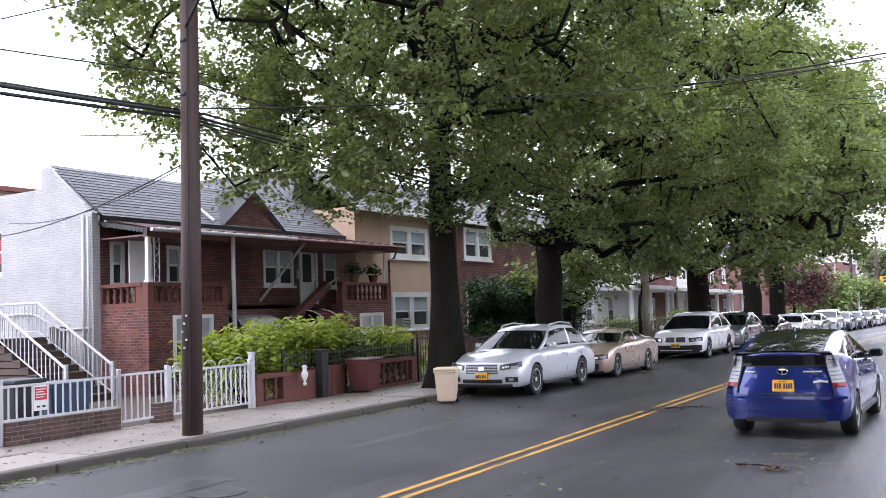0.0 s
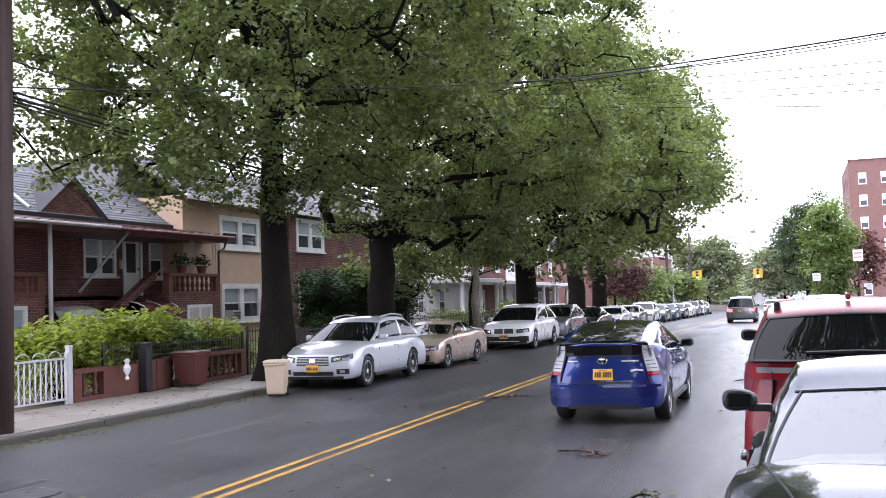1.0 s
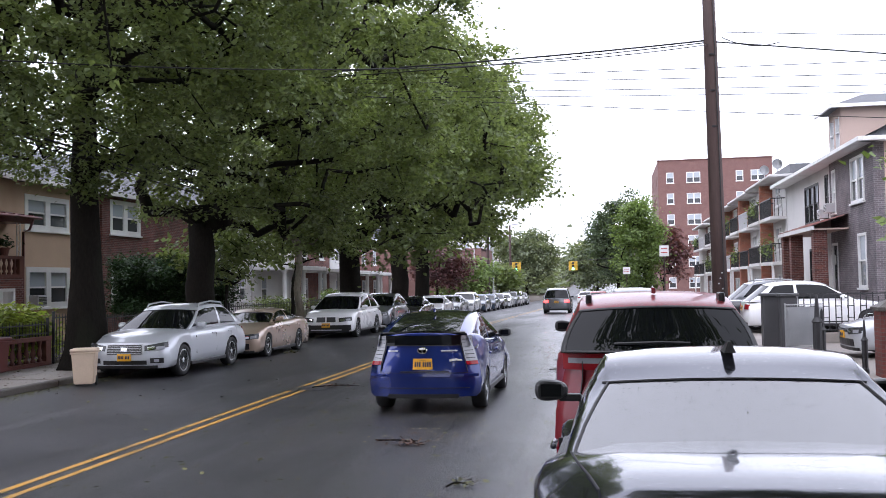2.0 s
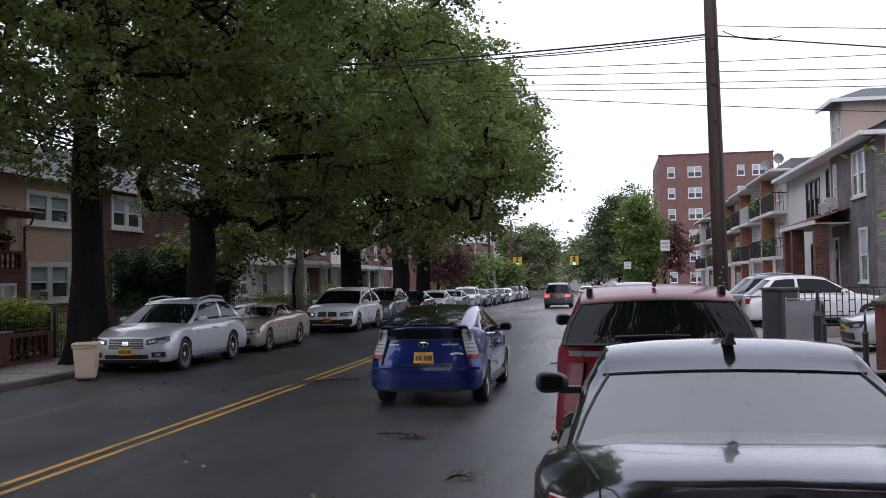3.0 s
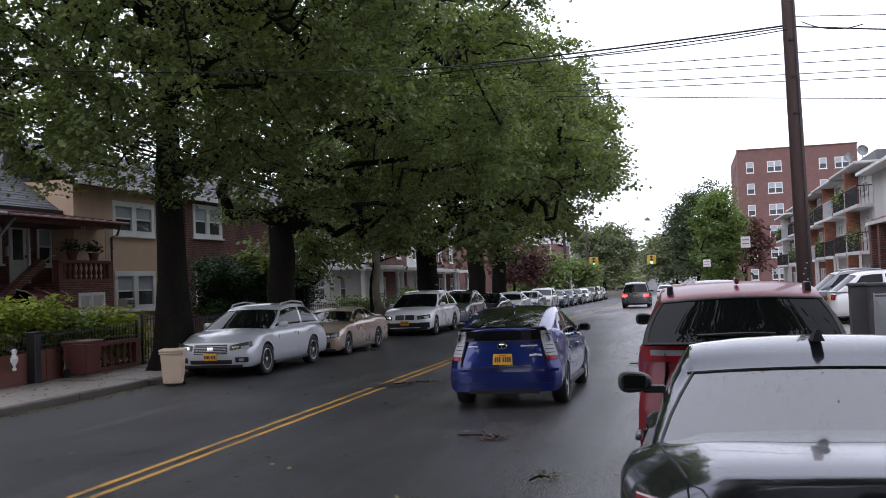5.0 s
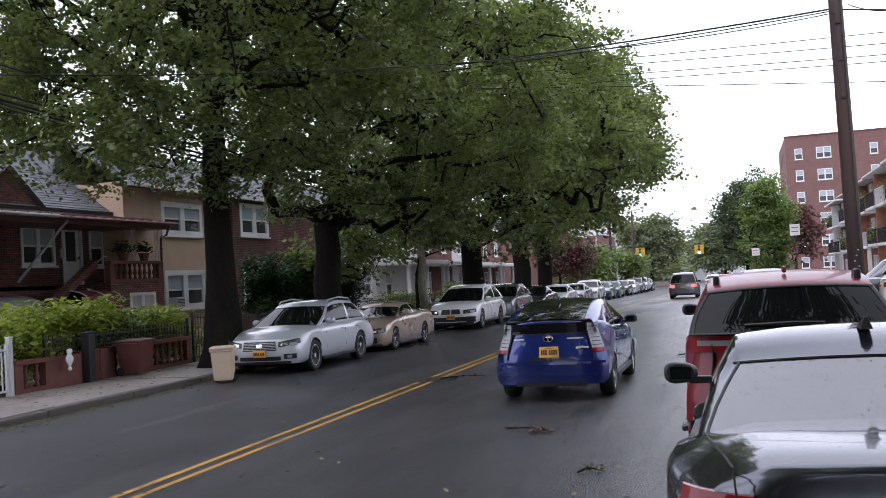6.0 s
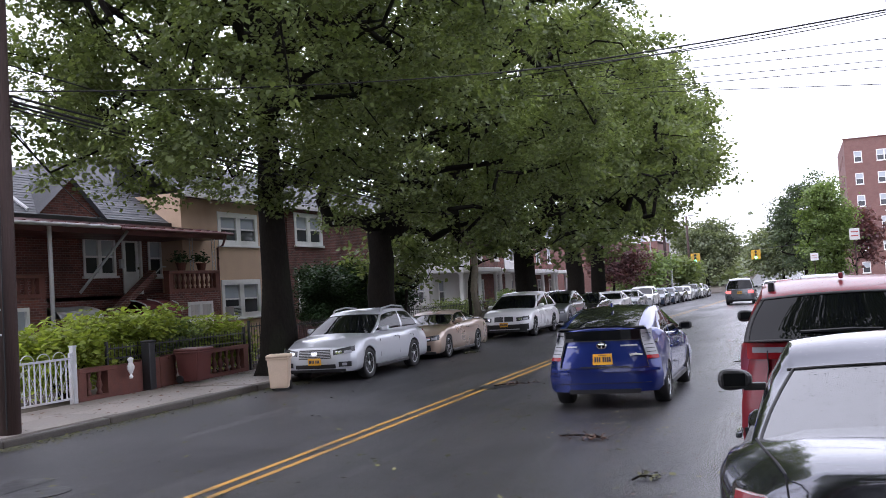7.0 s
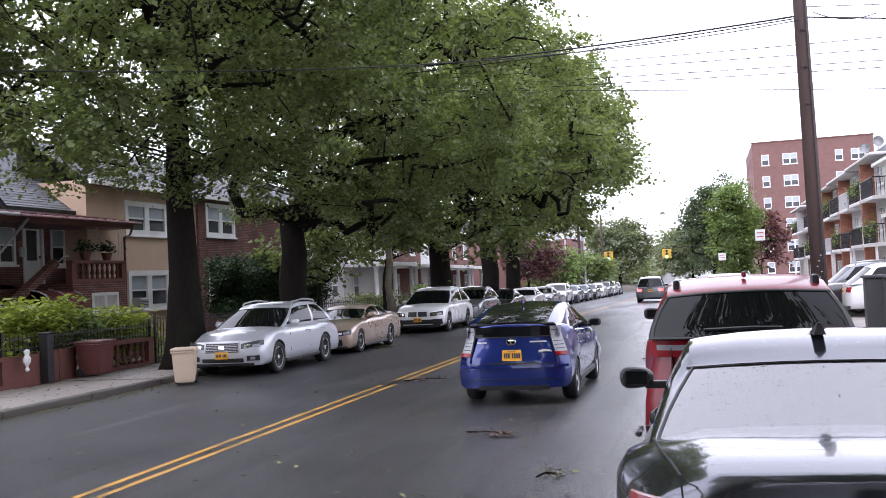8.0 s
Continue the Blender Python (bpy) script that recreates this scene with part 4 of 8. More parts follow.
def paint_mat(name, color, rough=0.25, metal=0.3, wet=0.0):
    m = mat(name, color, rough, metal=metal, var=0.04, scale=1, fine=400, coat=1.0, rough_var=0.05)
    if wet:
        rain(m, wet)
    return m


P_BLUE = paint_mat("blue_car_paint", (0.0025, 0.017, 0.15), 0.3, 0.45)
P_SILVER = paint_mat("silver_car_paint", (0.50, 0.52, 0.55), 0.35, 0.3)
P_GOLD = paint_mat("champagne_car_paint", (0.40, 0.30, 0.23), 0.3, 0.5)
P_WHITE = paint_mat("white_car_paint", (0.72, 0.72, 0.73), 0.3, 0.0)
P_RED = paint_mat("dark_red_car_paint", (0.17, 0.005, 0.012), 0.3, 0.0, wet=0.9)
red_shader = P_RED.node_tree.nodes["Principled BSDF"]
red_shader.inputs["Coat Weight"].default_value, red_shader.inputs["Specular IOR Level"].default_value = 0.35, 0.3
P_GRAPHITE = paint_mat("graphite_car_paint", (0.085, 0.09, 0.108), 0.2, 0.8, wet=0.3)
P_BLACK = paint_mat("black_car_paint", (0.012, 0.012, 0.014), 0.25, 0.2)
P_GREY = paint_mat("grey_car_paint", (0.16, 0.17, 0.185), 0.3, 0.5)
P_DKBLUE = paint_mat("slate_blue_car_paint", (0.035, 0.06, 0.10), 0.3, 0.4)
P_FARRED = paint_mat("far_red_car_paint", (0.22, 0.01, 0.012), 0.3, 0.3)


def shape_suv(L, W, H, r=0.36):
    h = L / 2
    return Shape(L, W, H, r, h - 0.95, -h + 1.02, [(-h, 0.97), (-h + 0.25, 1.03), (-h + 1, 1.05), (h - 1.6, 1.05), (h - 1.2, 1.02), (h - 0.35, 0.91), (h, 0.76)], 1.05, H - 0.03, h - 1.28, h - 2.25, -h + 0.85, -h + 0.16, 0.72, 0.91, low=0.25, taper=0.08, shoulder=0.03)


def shape_sedan(L, W, H, r=0.32):
    h = L / 2
    return Shape(L, W, H, r, h - 0.93, -h + 1.08, [(-h, 0.93), (-h + 0.2, 1.0), (-h + 0.9, 1.0), (h - 1.7, 0.96), (h - 1.3, 0.92), (h - 0.35, 0.78), (h, 0.66)], 0.97, H - 0.03, h - 1.25, h - 2.15, -h + 1.55, -h + 0.62, 0.68, 0.9, low=0.17)


def plate_bars(za, zb_, lift):
    return [("plate_bar", PLATE_INK, x, x + 0.024, za, zb_, lift) for x in (-0.125, -0.09, -0.055, 0.005, 0.04, 0.075, 0.11)]


def front_kit(S, grille=BLACK_PLASTIC, z0=0.5):
    w = S.W / 2
    zt_ = S.top[-1][1]
    return [("grille", grille, -w * 0.42, w * 0.42, z0 + 0.05, zt_ - 0.03), ("grille_bar", CHROME, -w * 0.4, w * 0.4, (z0 + zt_) / 2 - 0.0, (z0 + zt_) / 2 + 0.022, 0.022),
            ("headlight", LAMP_HOUSING, -w * 0.97, -w * 0.50, zt_ - 0.16, zt_ - 0.02, 0.014, 0.10), ("headlight", LAMP_HOUSING, w * 0.50, w * 0.97, zt_ - 0.16, zt_ - 0.02, 0.014, 0.10),
            ("headlight_lens", CHROME, -w * 0.72, -w * 0.56, zt_ - 0.12, zt_ - 0.05, 0.02, 0.10), ("headlight_lens", CHROME, w * 0.56, w * 0.72, zt_ - 0.12, zt_ - 0.05, 0.02, 0.10), ("headlight_lens", LAMP_CLEAR, -w * 0.92, -w * 0.76, zt_ - 0.12, zt_ - 0.05, 0.02, 0.10), ("headlight_lens", LAMP_CLEAR, w * 0.76, w * 0.92, zt_ - 0.12, zt_ - 0.05, 0.02, 0.10),
            ("lower_grille", BLACK_PLASTIC, -w * 0.72, w * 0.72, S.low + 0.08, S.low + 0.24, 0.01), ("bumper_lip", BLACK_PLASTIC, -w * 0.85, w * 0.85, S.low - 0.02, S.low + 0.05, 0.02),
            ("number_plate", PLATE_ORANGE, -0.155, 0.155, z0 - 0.09, z0 + 0.065, 0.03), *plate_bars(z0 - 0.045, z0 + 0.02, 0.034)]


def rear_kit(S, lamp=LAMP_RED, plate_z=0.8):
    w = S.W / 2
    zt_ = S.top[0][1]
    return [("tail_light", lamp, -w * 0.96, -w * 0.6, zt_ - 0.2, zt_ - 0.04, 0.014), ("tail_light", lamp, w * 0.6, w * 0.96, zt_ - 0.2, zt_ - 0.04, 0.014),
            ("number_plate", PLATE_ORANGE, -0.155, 0.155, plate_z - 0.075, plate_z + 0.075, 0.02), *plate_bars(plate_z - 0.035, plate_z + 0.03, 0.024),
            ("rear_bumper_lip", BLACK_PLASTIC, -w * 0.9, w * 0.9, S.low - 0.02, S.low + 0.1, 0.012)]


def facing_us(x, y_front, L):
    return Matrix.Translation((x, y_front + L / 2, ground_z(y_front + L / 2))) @ Matrix.Rotation(math.pi, 4, "Z")


def away(x, y_rear, L, z=0.0):
    return Matrix.Translation((x, y_rear + L / 2, ground_z(y_rear + L / 2) + z))


# silver crossover, champagne coupe and white crossover parked along the far kerb
S = shape_suv(4.77, 1.885, 1.58)
fk = [k for k in front_kit(S) if k[0] not in ("grille", "grille_bar", "lower_grille", "bumper_lip", "headlight")]
fk += [("grille_surround", GREY_METAL, -0.43, 0.43, 0.535, 0.775, 0.012), ("grille", BLACK_PLASTIC, -0.40, 0.40, 0.55, 0.755, 0.02), ("lower_grille", BLACK_PLASTIC, -0.5, 0.5, 0.33, 0.42, 0.012), ("skid_plate", BLACK_PLASTIC, -0.72, 0.72, 0.25, 0.31, 0.012)]
fk += [("grille_bar", GREY_METAL, -0.39, 0.39, 0.575 + 0.035 * k, 0.583 + 0.035 * k, 0.026) for k in range(5)]
fk += [("headlight", LAMP_HOUSING, sg_ * 0.46, sg_ * 0.92, 0.62, 0.735, 0.014, 0.16) for sg_ in (-1, 1)]
fk += [("air_intake", BLACK_PLASTIC, sg_ * 0.58, sg_ * 0.84, 0.36, 0.47, 0.012) for sg_ in (-1, 1)]
car("car", "silver crossover with roof rails parked at the kerb", P_SILVER, S, facing_us(-10.32, 19.55, 4.77), front=fk + [("badge", CHROME, -0.07, 0.07, 0.62, 0.70, 0.034), ("fog_light", LAMP_CLEAR, 0.66, 0.76, 0.385, 0.445, 0.018), ("fog_light", LAMP_CLEAR, -0.76, -0.66, 0.385, 0.445, 0.018)], rear=rear_kit(S), rails=True, group="cars parked at the west kerb")
S = shape_sedan(4.70, 1.785, 1.32)
car("car", "champagne coupe parked behind the silver crossover", P_GOLD, S, facing_us(-10.3, 25.1, 4.7), front=front_kit(S, z0=0.42)[:-2], rear=rear_kit(S), group="cars parked at the west kerb")
S = shape_suv(4.9, 1.94, 1.64)
kw = S.W / 2
car("car", "white crossover with twin black grilles parked at the kerb", P_WHITE, S, facing_us(-10.2, 34.2, 4.9), front=[("grille", BLACK_PLASTIC, -0.36, -0.03, 0.6, 0.78, 0.02), ("grille", BLACK_PLASTIC, 0.03, 0.36, 0.6, 0.78, 0.02)] + [k for k in front_kit(S) if k[0] in ("headlight", "headlight_lens", "number_plate", "plate_bar", "bumper_lip", "lower_grille")] + [("air_intake", BLACK_PLASTIC, 0.58, 0.9, 0.3, 0.5), ("air_intake", BLACK_PLASTIC, -0.9, -0.58, 0.3, 0.5)], rear=rear_kit(S), group="cars parked at the west kerb")
y = 40.2
for lab, pt, kind, L in (("grey-green wagon", P_GREY, 0, 4.7), ("black car", P_BLACK, 1, 4.6), ("white sedan", P_WHITE, 1, 4.6), ("silver sedan", P_GREY, 1, 4.7), ("white crossover", P_WHITE, 0, 4.7), ("blue-grey sedan", P_DKBLUE, 1, 4.6), ("dark blue sedan", P_DKBLUE, 1, 4.6), ("black sedan", P_BLACK, 1, 4.6), ("white sedan", P_WHITE, 1, 4.6), ("grey crossover", P_GREY, 0, 4.6), ("white crossover", P_WHITE, 0, 4.6), ("dark sedan", P_BLACK, 1, 4.6)):
    S = shape_sedan(L, 1.8, 1.38) if kind else shape_suv(L, 1.86, 1.56)
    car("car", lab + " parked in the row along the kerb", pt, S, facing_us(-10.2, y, L), front=front_kit(S), group="cars parked at the west kerb", far=True)
    y += L + random.uniform(1.0, 2.2)

# blue hatchback standing in the lane
h = 4.46 / 2
S = Shape(4.46, 1.745, 1.49, 0.315, h - 0.93, -h + 0.83, [(-h, 1.17), (-h + 0.08, 1.2), (-h + 0.5, 1.19), (-h + 1.1, 1.08), (h - 1.35, 0.98), (h - 1.1, 0.95), (h - 0.35, 0.80), (h, 0.66)], 1.0, 1.455, h - 0.85, h - 2.1, -h + 1.45, -h + 0.35, 0.68, 0.9, bow_r=0.2, rake_r=0.05, low=0.26, taper=0.17)
w = S.W / 2
blue = car("car", "wet blue hatchback stopped in the lane", P_BLUE, S, away(-2.78, 14.4, 4.46), rear=[
    ("lower_window", CAR_GLASS, -w * 0.80, w * 0.80, 1.03, 1.175, 0.012), ("window_seal", TRIM_DARK, -w * 0.82, w * 0.82, 1.018, 1.03, 0.016), ("tail_light", LAMP_CLEAR, -w * 1.0, -w * 0.80, 0.79, 1.17, 0.018), ("tail_light", LAMP_CLEAR, w * 0.80, w * 1.0, 0.79, 1.17, 0.018),
    *[("lamp_line", LAMP_HOUSING, sg_ * w * 0.82, sg_ * w * 0.98, 0.83 + 0.055 * k_, 0.84 + 0.055 * k_, 0.021) for sg_ in (-1, 1) for k_ in range(6)],
    ("tail_light_base", LAMP_RED, -w * 0.995, -w * 0.80, 0.735, 0.79, 0.018), ("tail_light_base", LAMP_RED, w * 0.80, w * 0.995, 0.735, 0.79, 0.018), ("hatch_seam", BLACK_PLASTIC, -w * 0.785, -w * 0.775, 0.64, 1.17, 0.012), ("hatch_seam", BLACK_PLASTIC, w * 0.775, w * 0.785, 0.64, 1.17, 0.012), ("bumper_step", P_BLUE, -w * 0.95, w * 0.95, 0.56, 0.60, 0.03), ("bumper_crease", BLACK_PLASTIC, -w * 0.8, w * 0.8, 0.385, 0.395, 0.008), ("hatch_seam", BLACK_PLASTIC, -w * 0.78, w * 0.78, 0.612, 0.618, 0.008),
    ("number_plate", PLATE_ORANGE, -0.155, 0.155, 0.67, 0.83, 0.02), *plate_bars(0.71, 0.785, 0.024), ("plate_bar", PLATE_INK, -0.06, 0.06, 0.805, 0.812, 0.024),
    ("sticker", WHITE_METAL, 0.44, 0.56, 0.785, 0.815, 0.014, 0.12), ("sticker", WHITE_METAL, 0.54, 0.64, 0.80, 0.825, 0.016, -0.1), ("model_name", GREY_METAL, -0.62, -0.44, 0.935, 0.955, 0.014), ("model_name", GREY_METAL, 0.32, 0.60, 0.935, 0.955, 0.014),
    ("plate_recess", BLACK_PLASTIC, -0.35, 0.4, 0.625, 0.64, 0.012), ("rear_diffuser", BLACK_PLASTIC, -w * 0.62, w * 0.62, 0.235, 0.30, 0.008)], trim=BLACK_PLASTIC, black_rear=True)
bm = bmesh.new()
lathe(bm, [(0.062, 0.0), (0.062, 0.01), (0.05, 0.012), (0.05, 0.0)], 20, Matrix.Translation((0, -h + 0.012, 0.955)) @ Matrix.Rotation(radians(90), 4, "X") @ Matrix.Diagonal((1.25, 0.85, 1, 1)))
tube(bm, [(-0.04, -h - 0.003, 0.975), (0.04, -h - 0.003, 0.975)], 0.007, 5)
tube(bm, [(0.0, -h - 0.003, 0.91), (0.0, -h - 0.003, 1.0)], 0.007, 5)
part("badge", bm, CHROME, blue)
part("spoiler", boxes((-0.64, 0.64, -h + 0.10, -h + 0.24, 1.195, 1.225), bevel=0.012), TRIM_DARK, blue)


def hatch(car_, y0, z0_, w0, y1, z1_, w1):
    """A sloping glass hatch between spoiler and roof, with painted pillars closing its sides."""
    glass_b, side_l, side_r = bmesh.new(), bmesh.new(), bmesh.new()
    nu, nw = 10, 12
    net = []
    for i in range(nu + 1):
        u = i / nu
        hw_ = w0 + (w1 - w0) * u
        z = z0_ + (z1_ - z0_) * math.sin(u * math.pi / 2) ** 0.95
        net.append([Vector((hw_ * (2 * j / nw - 1), y0 + (y1 - y0) * u - 0.07 * (1 - (2 * j / nw - 1) ** 2) * (1 - u), z + 0.035 * (1 - (2 * j / nw - 1) ** 2))) for j in range(nw + 1)])
    for i in range(nu):
        for j in range(nw):
            t = side_l if j == 0 else side_r if j == nw - 1 else glass_b
            t.faces.new([t.verts.new(p) for p in (net[i][j], net[i][j + 1], net[i + 1][j + 1], net[i + 1][j])])
        for j, sg_ in ((0, -1), (nw, 1)):
            p, q = net[i][j], net[i + 1][j]
            low_ = [Vector((v.x + sg_ * 0.06, v.y, max(1.0, v.z - 0.2))) for v in (p, q)]
            side_b = side_l if sg_ < 0 else side_r
            side_b.faces.new([side_b.verts.new(v) for v in ((p, q, low_[1], low_[0]) if sg_ < 0 else (p, low_[0], low_[1], q))])
    for t in (glass_b, side_l, side_r):
        bmesh.ops.remove_doubles(t, verts=t.verts, dist=0.0005)
        bmesh.ops.recalc_face_normals(t, faces=t.faces)
    part("hatch_glass", glass_b, CAR_GLASS, car_, smooth=True)
    part("hatch_pillar", side_l, P_BLUE, car_, smooth=True)
    part("hatch_pillar", side_r, P_BLUE, car_, smooth=True)


hatch(blue, -h + 0.14, 1.205, 0.66, -h + 1.75, 1.462, 0.60)
part("roof_antenna", boxes((-0.012, 0.012, -h + 1.05, -h + 1.18, 1.49, 1.55), bevel=0.005), P_BLUE, blue)

# dark red sport utility parked in front
h = 5.1 / 2
S = Shape(5.1, 1.98, 1.80, 0.38, h - 1.0, -h + 1.08, [(-h, 1.25), (-h + 0.2, 1.31), (-h + 1, 1.30), (h - 1.6, 1.2), (h - 1.2, 1.14), (h - 0.35, 1.03), (h, 0.9)], 1.33, 1.785, h - 1.25, h - 2.1, -h + 0.42, -h + 0.09, 0.735, 0.91, bow_r=0.2, rake_r=0.07, taper=0.09)
w = S.W / 2
red = car("car", "wet dark red sport utility with tinted glass", P_RED, S, away(0.45, 9.2, 5.1), rear=[
    ("tail_light", LAMP_RED, -w * 0.985, -w * 0.52, 1.12, 1.27, 0.016), ("tail_light", LAMP_RED, w * 0.52, w * 0.985, 1.12, 1.27, 0.016),
    ("lamp_strip", LAMP_CLEAR, -w * 0.93, -w * 0.55, 1.18, 1.23, 0.019), ("lamp_strip", LAMP_CLEAR, w * 0.55, w * 0.93, 1.18, 1.23, 0.019), ("lamp_seam", BLACK_PLASTIC, -w * 0.785, -w * 0.775, 0.6, 1.2, 0.021), ("lamp_seam", BLACK_PLASTIC, w * 0.775, w * 0.785, 0.6, 1.2, 0.021),
    ("chrome_bar", CHROME, -0.45, 0.45, 1.0, 1.03, 0.014), ("number_plate", PLATE_ORANGE, -0.155, 0.155, 0.8, 0.95, 0.014), ("rear_bumper_lip", BLACK_PLASTIC, -w * 0.95, w * 0.95, 0.2, 0.42, 0.012)], trim=BLACK_PLASTIC, black_rear=True)
bm = bmesh.new()
tube(bm, [(-0.4, -h + 0.05, 1.365), (0.02, -h - 0.02, 1.38), (0.28, -h - 0.01, 1.37)], 0.014, 6)
part("rear_wiper", bm, BLACK_PLASTIC, red)
part("roof_antenna", boxes((-0.02, 0.02, -h + 0.75, -h + 0.95, 1.815, 1.875), bevel=0.014), P_RED, red)
for sx in (-1, 1):
    part("roof_rack_foot", boxes((sx * 0.64 - 0.03, sx * 0.64 + 0.03, -h + 0.6, -h + 0.85, 1.70, 1.82), bevel=0.02), BLACK_PLASTIC, red)

# graphite sedan, nearest to the camera
h = 4.7 / 2
S = Shape(4.7, 2.06, 1.55, 0.34, h - 0.98, -h + 1.0, [(-h, 1.07), (-h + 0.08, 1.13), (-h + 0.3, 1.15), (-h + 0.75, 1.165), (-h + 1.3, 1.14), (h - 1.8, 1.06), (h - 1.3, 1.0), (h - 0.35, 0.84), (h, 0.72)], 1.165, 1.515, h - 1.3, h - 2.2, -h + 1.77, -h + 0.73, 0.665, 0.87, bow_r=0.34, rake_r=0.09, low=0.18, taper=0.10, shoulder=0.27, skirt=0.13)
w = S.W / 2
dark = car("car", "graphite sedan covered in rain drops", P_GRAPHITE, S, away(0.67, 3.87, 4.7), rear=[
    ("tail_light", LAMP_RED, -w * 0.99, -w * 0.68, 0.86, 1.01, 0.014), ("tail_light", LAMP_RED, w * 0.68, w * 0.99, 0.86, 1.01, 0.014), ("lamp_strip", LAMP_CLEAR, -w * 0.82, -w * 0.5, 0.85, 0.94, 0.018), ("lamp_strip", LAMP_CLEAR, w * 0.5, w * 0.82, 0.85, 0.94, 0.018),
    ("chrome_bar", CHROME, -0.5, 0.5, 0.86, 0.89, 0.014)], trim=BLACK_PLASTIC, glass=RAIN_GLASS)
for sx in (-1, 1):
    seam = [(sx * 0.84, -h + 0.74, 1.172), (sx * 0.80, -h + 0.5, 1.166), (sx * 0.75, -h + 0.3, 1.155), (sx * 0.71, -h + 0.16, 1.125), (sx * 0.70, -h + 0.12, 1.0)]
    part("boot_seam", tube(bmesh.new(), seam, 0.006, 5), TRIM_DARK, dark)
bm = bmesh.new()
lathe(bm, [(0.085, 0.0), (0.085, 0.012), (0.065, 0.012), (0.065, 0.004)], 24, Matrix.Translation((0, -h - 0.006, 1.0)) @ Matrix.Rotation(radians(90), 4, "X") @ Matrix.Diagonal((1.25, 0.85, 1, 1)))
box(bm, -0.03, 0.05, -h - 0.02, -h, 0.985, 0.995)
part("badge", bm, CHROME, dark)
bm = bmesh.new()
fin = [(-0.11, 0.0), (0.10, 0.0), (0.03, 0.028), (-0.05, 0.062), (-0.10, 0.064)]
for sx in (-1, 1):
    bm.faces.new([bm.verts.new((sx * (0.032 if z == 0 else 0.008), y_, z)) for y_, z in (fin if sx > 0 else fin[::-1])])
bm.verts.ensure_lookup_table()
for i in range(5):
    a, b = i, (i + 1) % 5
    ia, ib = 5 + a, 5 + b
    bm.faces.new((bm.verts[4 - a], bm.verts[4 - b], bm.verts[ib], bm.verts[ia]))
bmesh.ops.recalc_face_normals(bm, faces=bm.faces)
part("shark_fin_antenna", bm, BLACK_PLASTIC, dark, m=Matrix.Translation((0, -h + 1.86, 1.548)))

# ---------------------------------------------------------------- house helpers
LEFT, RIGHT = radians(90), radians(-90)


def house_root(x, y, turn, label, z=0.0, name="house", category="house"):
    return thing(name, Matrix.Translation((x, y, ground_z(y) + z)) @ Matrix.Rotation(turn, 4, "Z"), label, category)


def put(ob, x=0, y=0, z=0, rz=0):
    ob.matrix_local = pose(x, y, z, 0, 0, rz)
    return ob


def front_wall(h, width, height, openings, m, y=0.0, x=0.0, z0=0.1, thick=0.25, name="wall"):
    o = part(name, wall_mesh(width, height, thick, [(a - x, b - x, c, d) for a, b, c, d in openings], z0), m, h)
    return put(o, x, y)


def side_wall(h, x, y0, y1, profile, m, openings=(), thick=0.25, name="side_wall"):
    """A wall along y at x: simple box up to the lowest height with openings, and a gable polygon above."""
    zmin = min(z for _, z in profile)
    o = part(name, wall_mesh(y1 - y0, zmin - 0.1, thick, openings, 0.1), m, h)
    o.matrix_local = pose(x + thick, y0, 0, 0, 0, 90)
    if max(z for _, z in profile) > zmin + 0.01:
        bm = bmesh.new()
        pts = [(y0, zmin)] + [(y, z) for y, z in profile] + [(y1, zmin)]
        pts = list(dict.fromkeys(pts))
        a = [bm.verts.new((x, y, z)) for y, z in pts]
        b = [bm.verts.new((x + thick, y, z)) for y, z in pts]
        bm.faces.new(a)
        bm.faces.new(b[::-1])
        for i in range(len(pts)):
            k = (i + 1) % len(pts)
            bm.faces.new((a[i], b[i], b[k], a[k]))
        bmesh.ops.recalc_face_normals(bm, faces=bm.faces)
        part("gable", bm, m, h)


def baluster(bm, x, y, z0, z1, r=0.07):
    lathe(bm, [(r * 0.9, z0), (r * 0.9, z0 + 0.05), (r * 0.5, z0 + 0.09), (r, z0 + (z1 - z0) * 0.38), (r * 0.45, z0 + (z1 - z0) * 0.72), (r * 0.8, z1 - 0.05), (r * 0.8, z1)], 8, Matrix.Translation((x, y, 0)))
    return bm


def parapet(h, x0, x1, y, z0, z1, m, step=0.24, pier=0.22):
    """Masonry railing: coping, plinth, end piers and turned balusters, each a part."""
    part("coping", boxes((x0, x1, y - 0.03, y + 0.23, z1 - 0.1, z1), bevel=0.012), m, h)
    part("plinth", boxes((x0 + pier, x1 - pier, y, y + 0.2, z0, z0 + 0.1)), m, h)
    for a in (x0, x1 - pier):
        part("pier", boxes((a, a + pier, y, y + 0.2, z0, z1 - 0.1)), m, h)
    n = max(1, int((x1 - x0 - 2 * pier) / step))
    first = None
    for k in range(n):
        x = x0 + pier + (x1 - x0 - 2 * pier) * (k + 0.5) / n
        if first is None:
            first = part("baluster", baluster(bmesh.new(), 0, 0, z0 + 0.1, z1 - 0.1), m, h, smooth=True)
            o = first
        else:
            o = new("baluster", first.data)
            o.parent = h
        o.location = (x, y + 0.1, 0)


def post(h, x, y, z0, z1, m, r=0.05, name="post"):
    return part(name, boxes((x - r, x + r, y - r, y + r, z0, z1), (x - r * 1.5, x + r * 1.5, y - r * 1.5, y + r * 1.5, z1 - 0.06, z1), (x - r * 1.5, x + r * 1.5, y - r * 1.5, y + r * 1.5, z0, z0 + 0.06)), m, h)


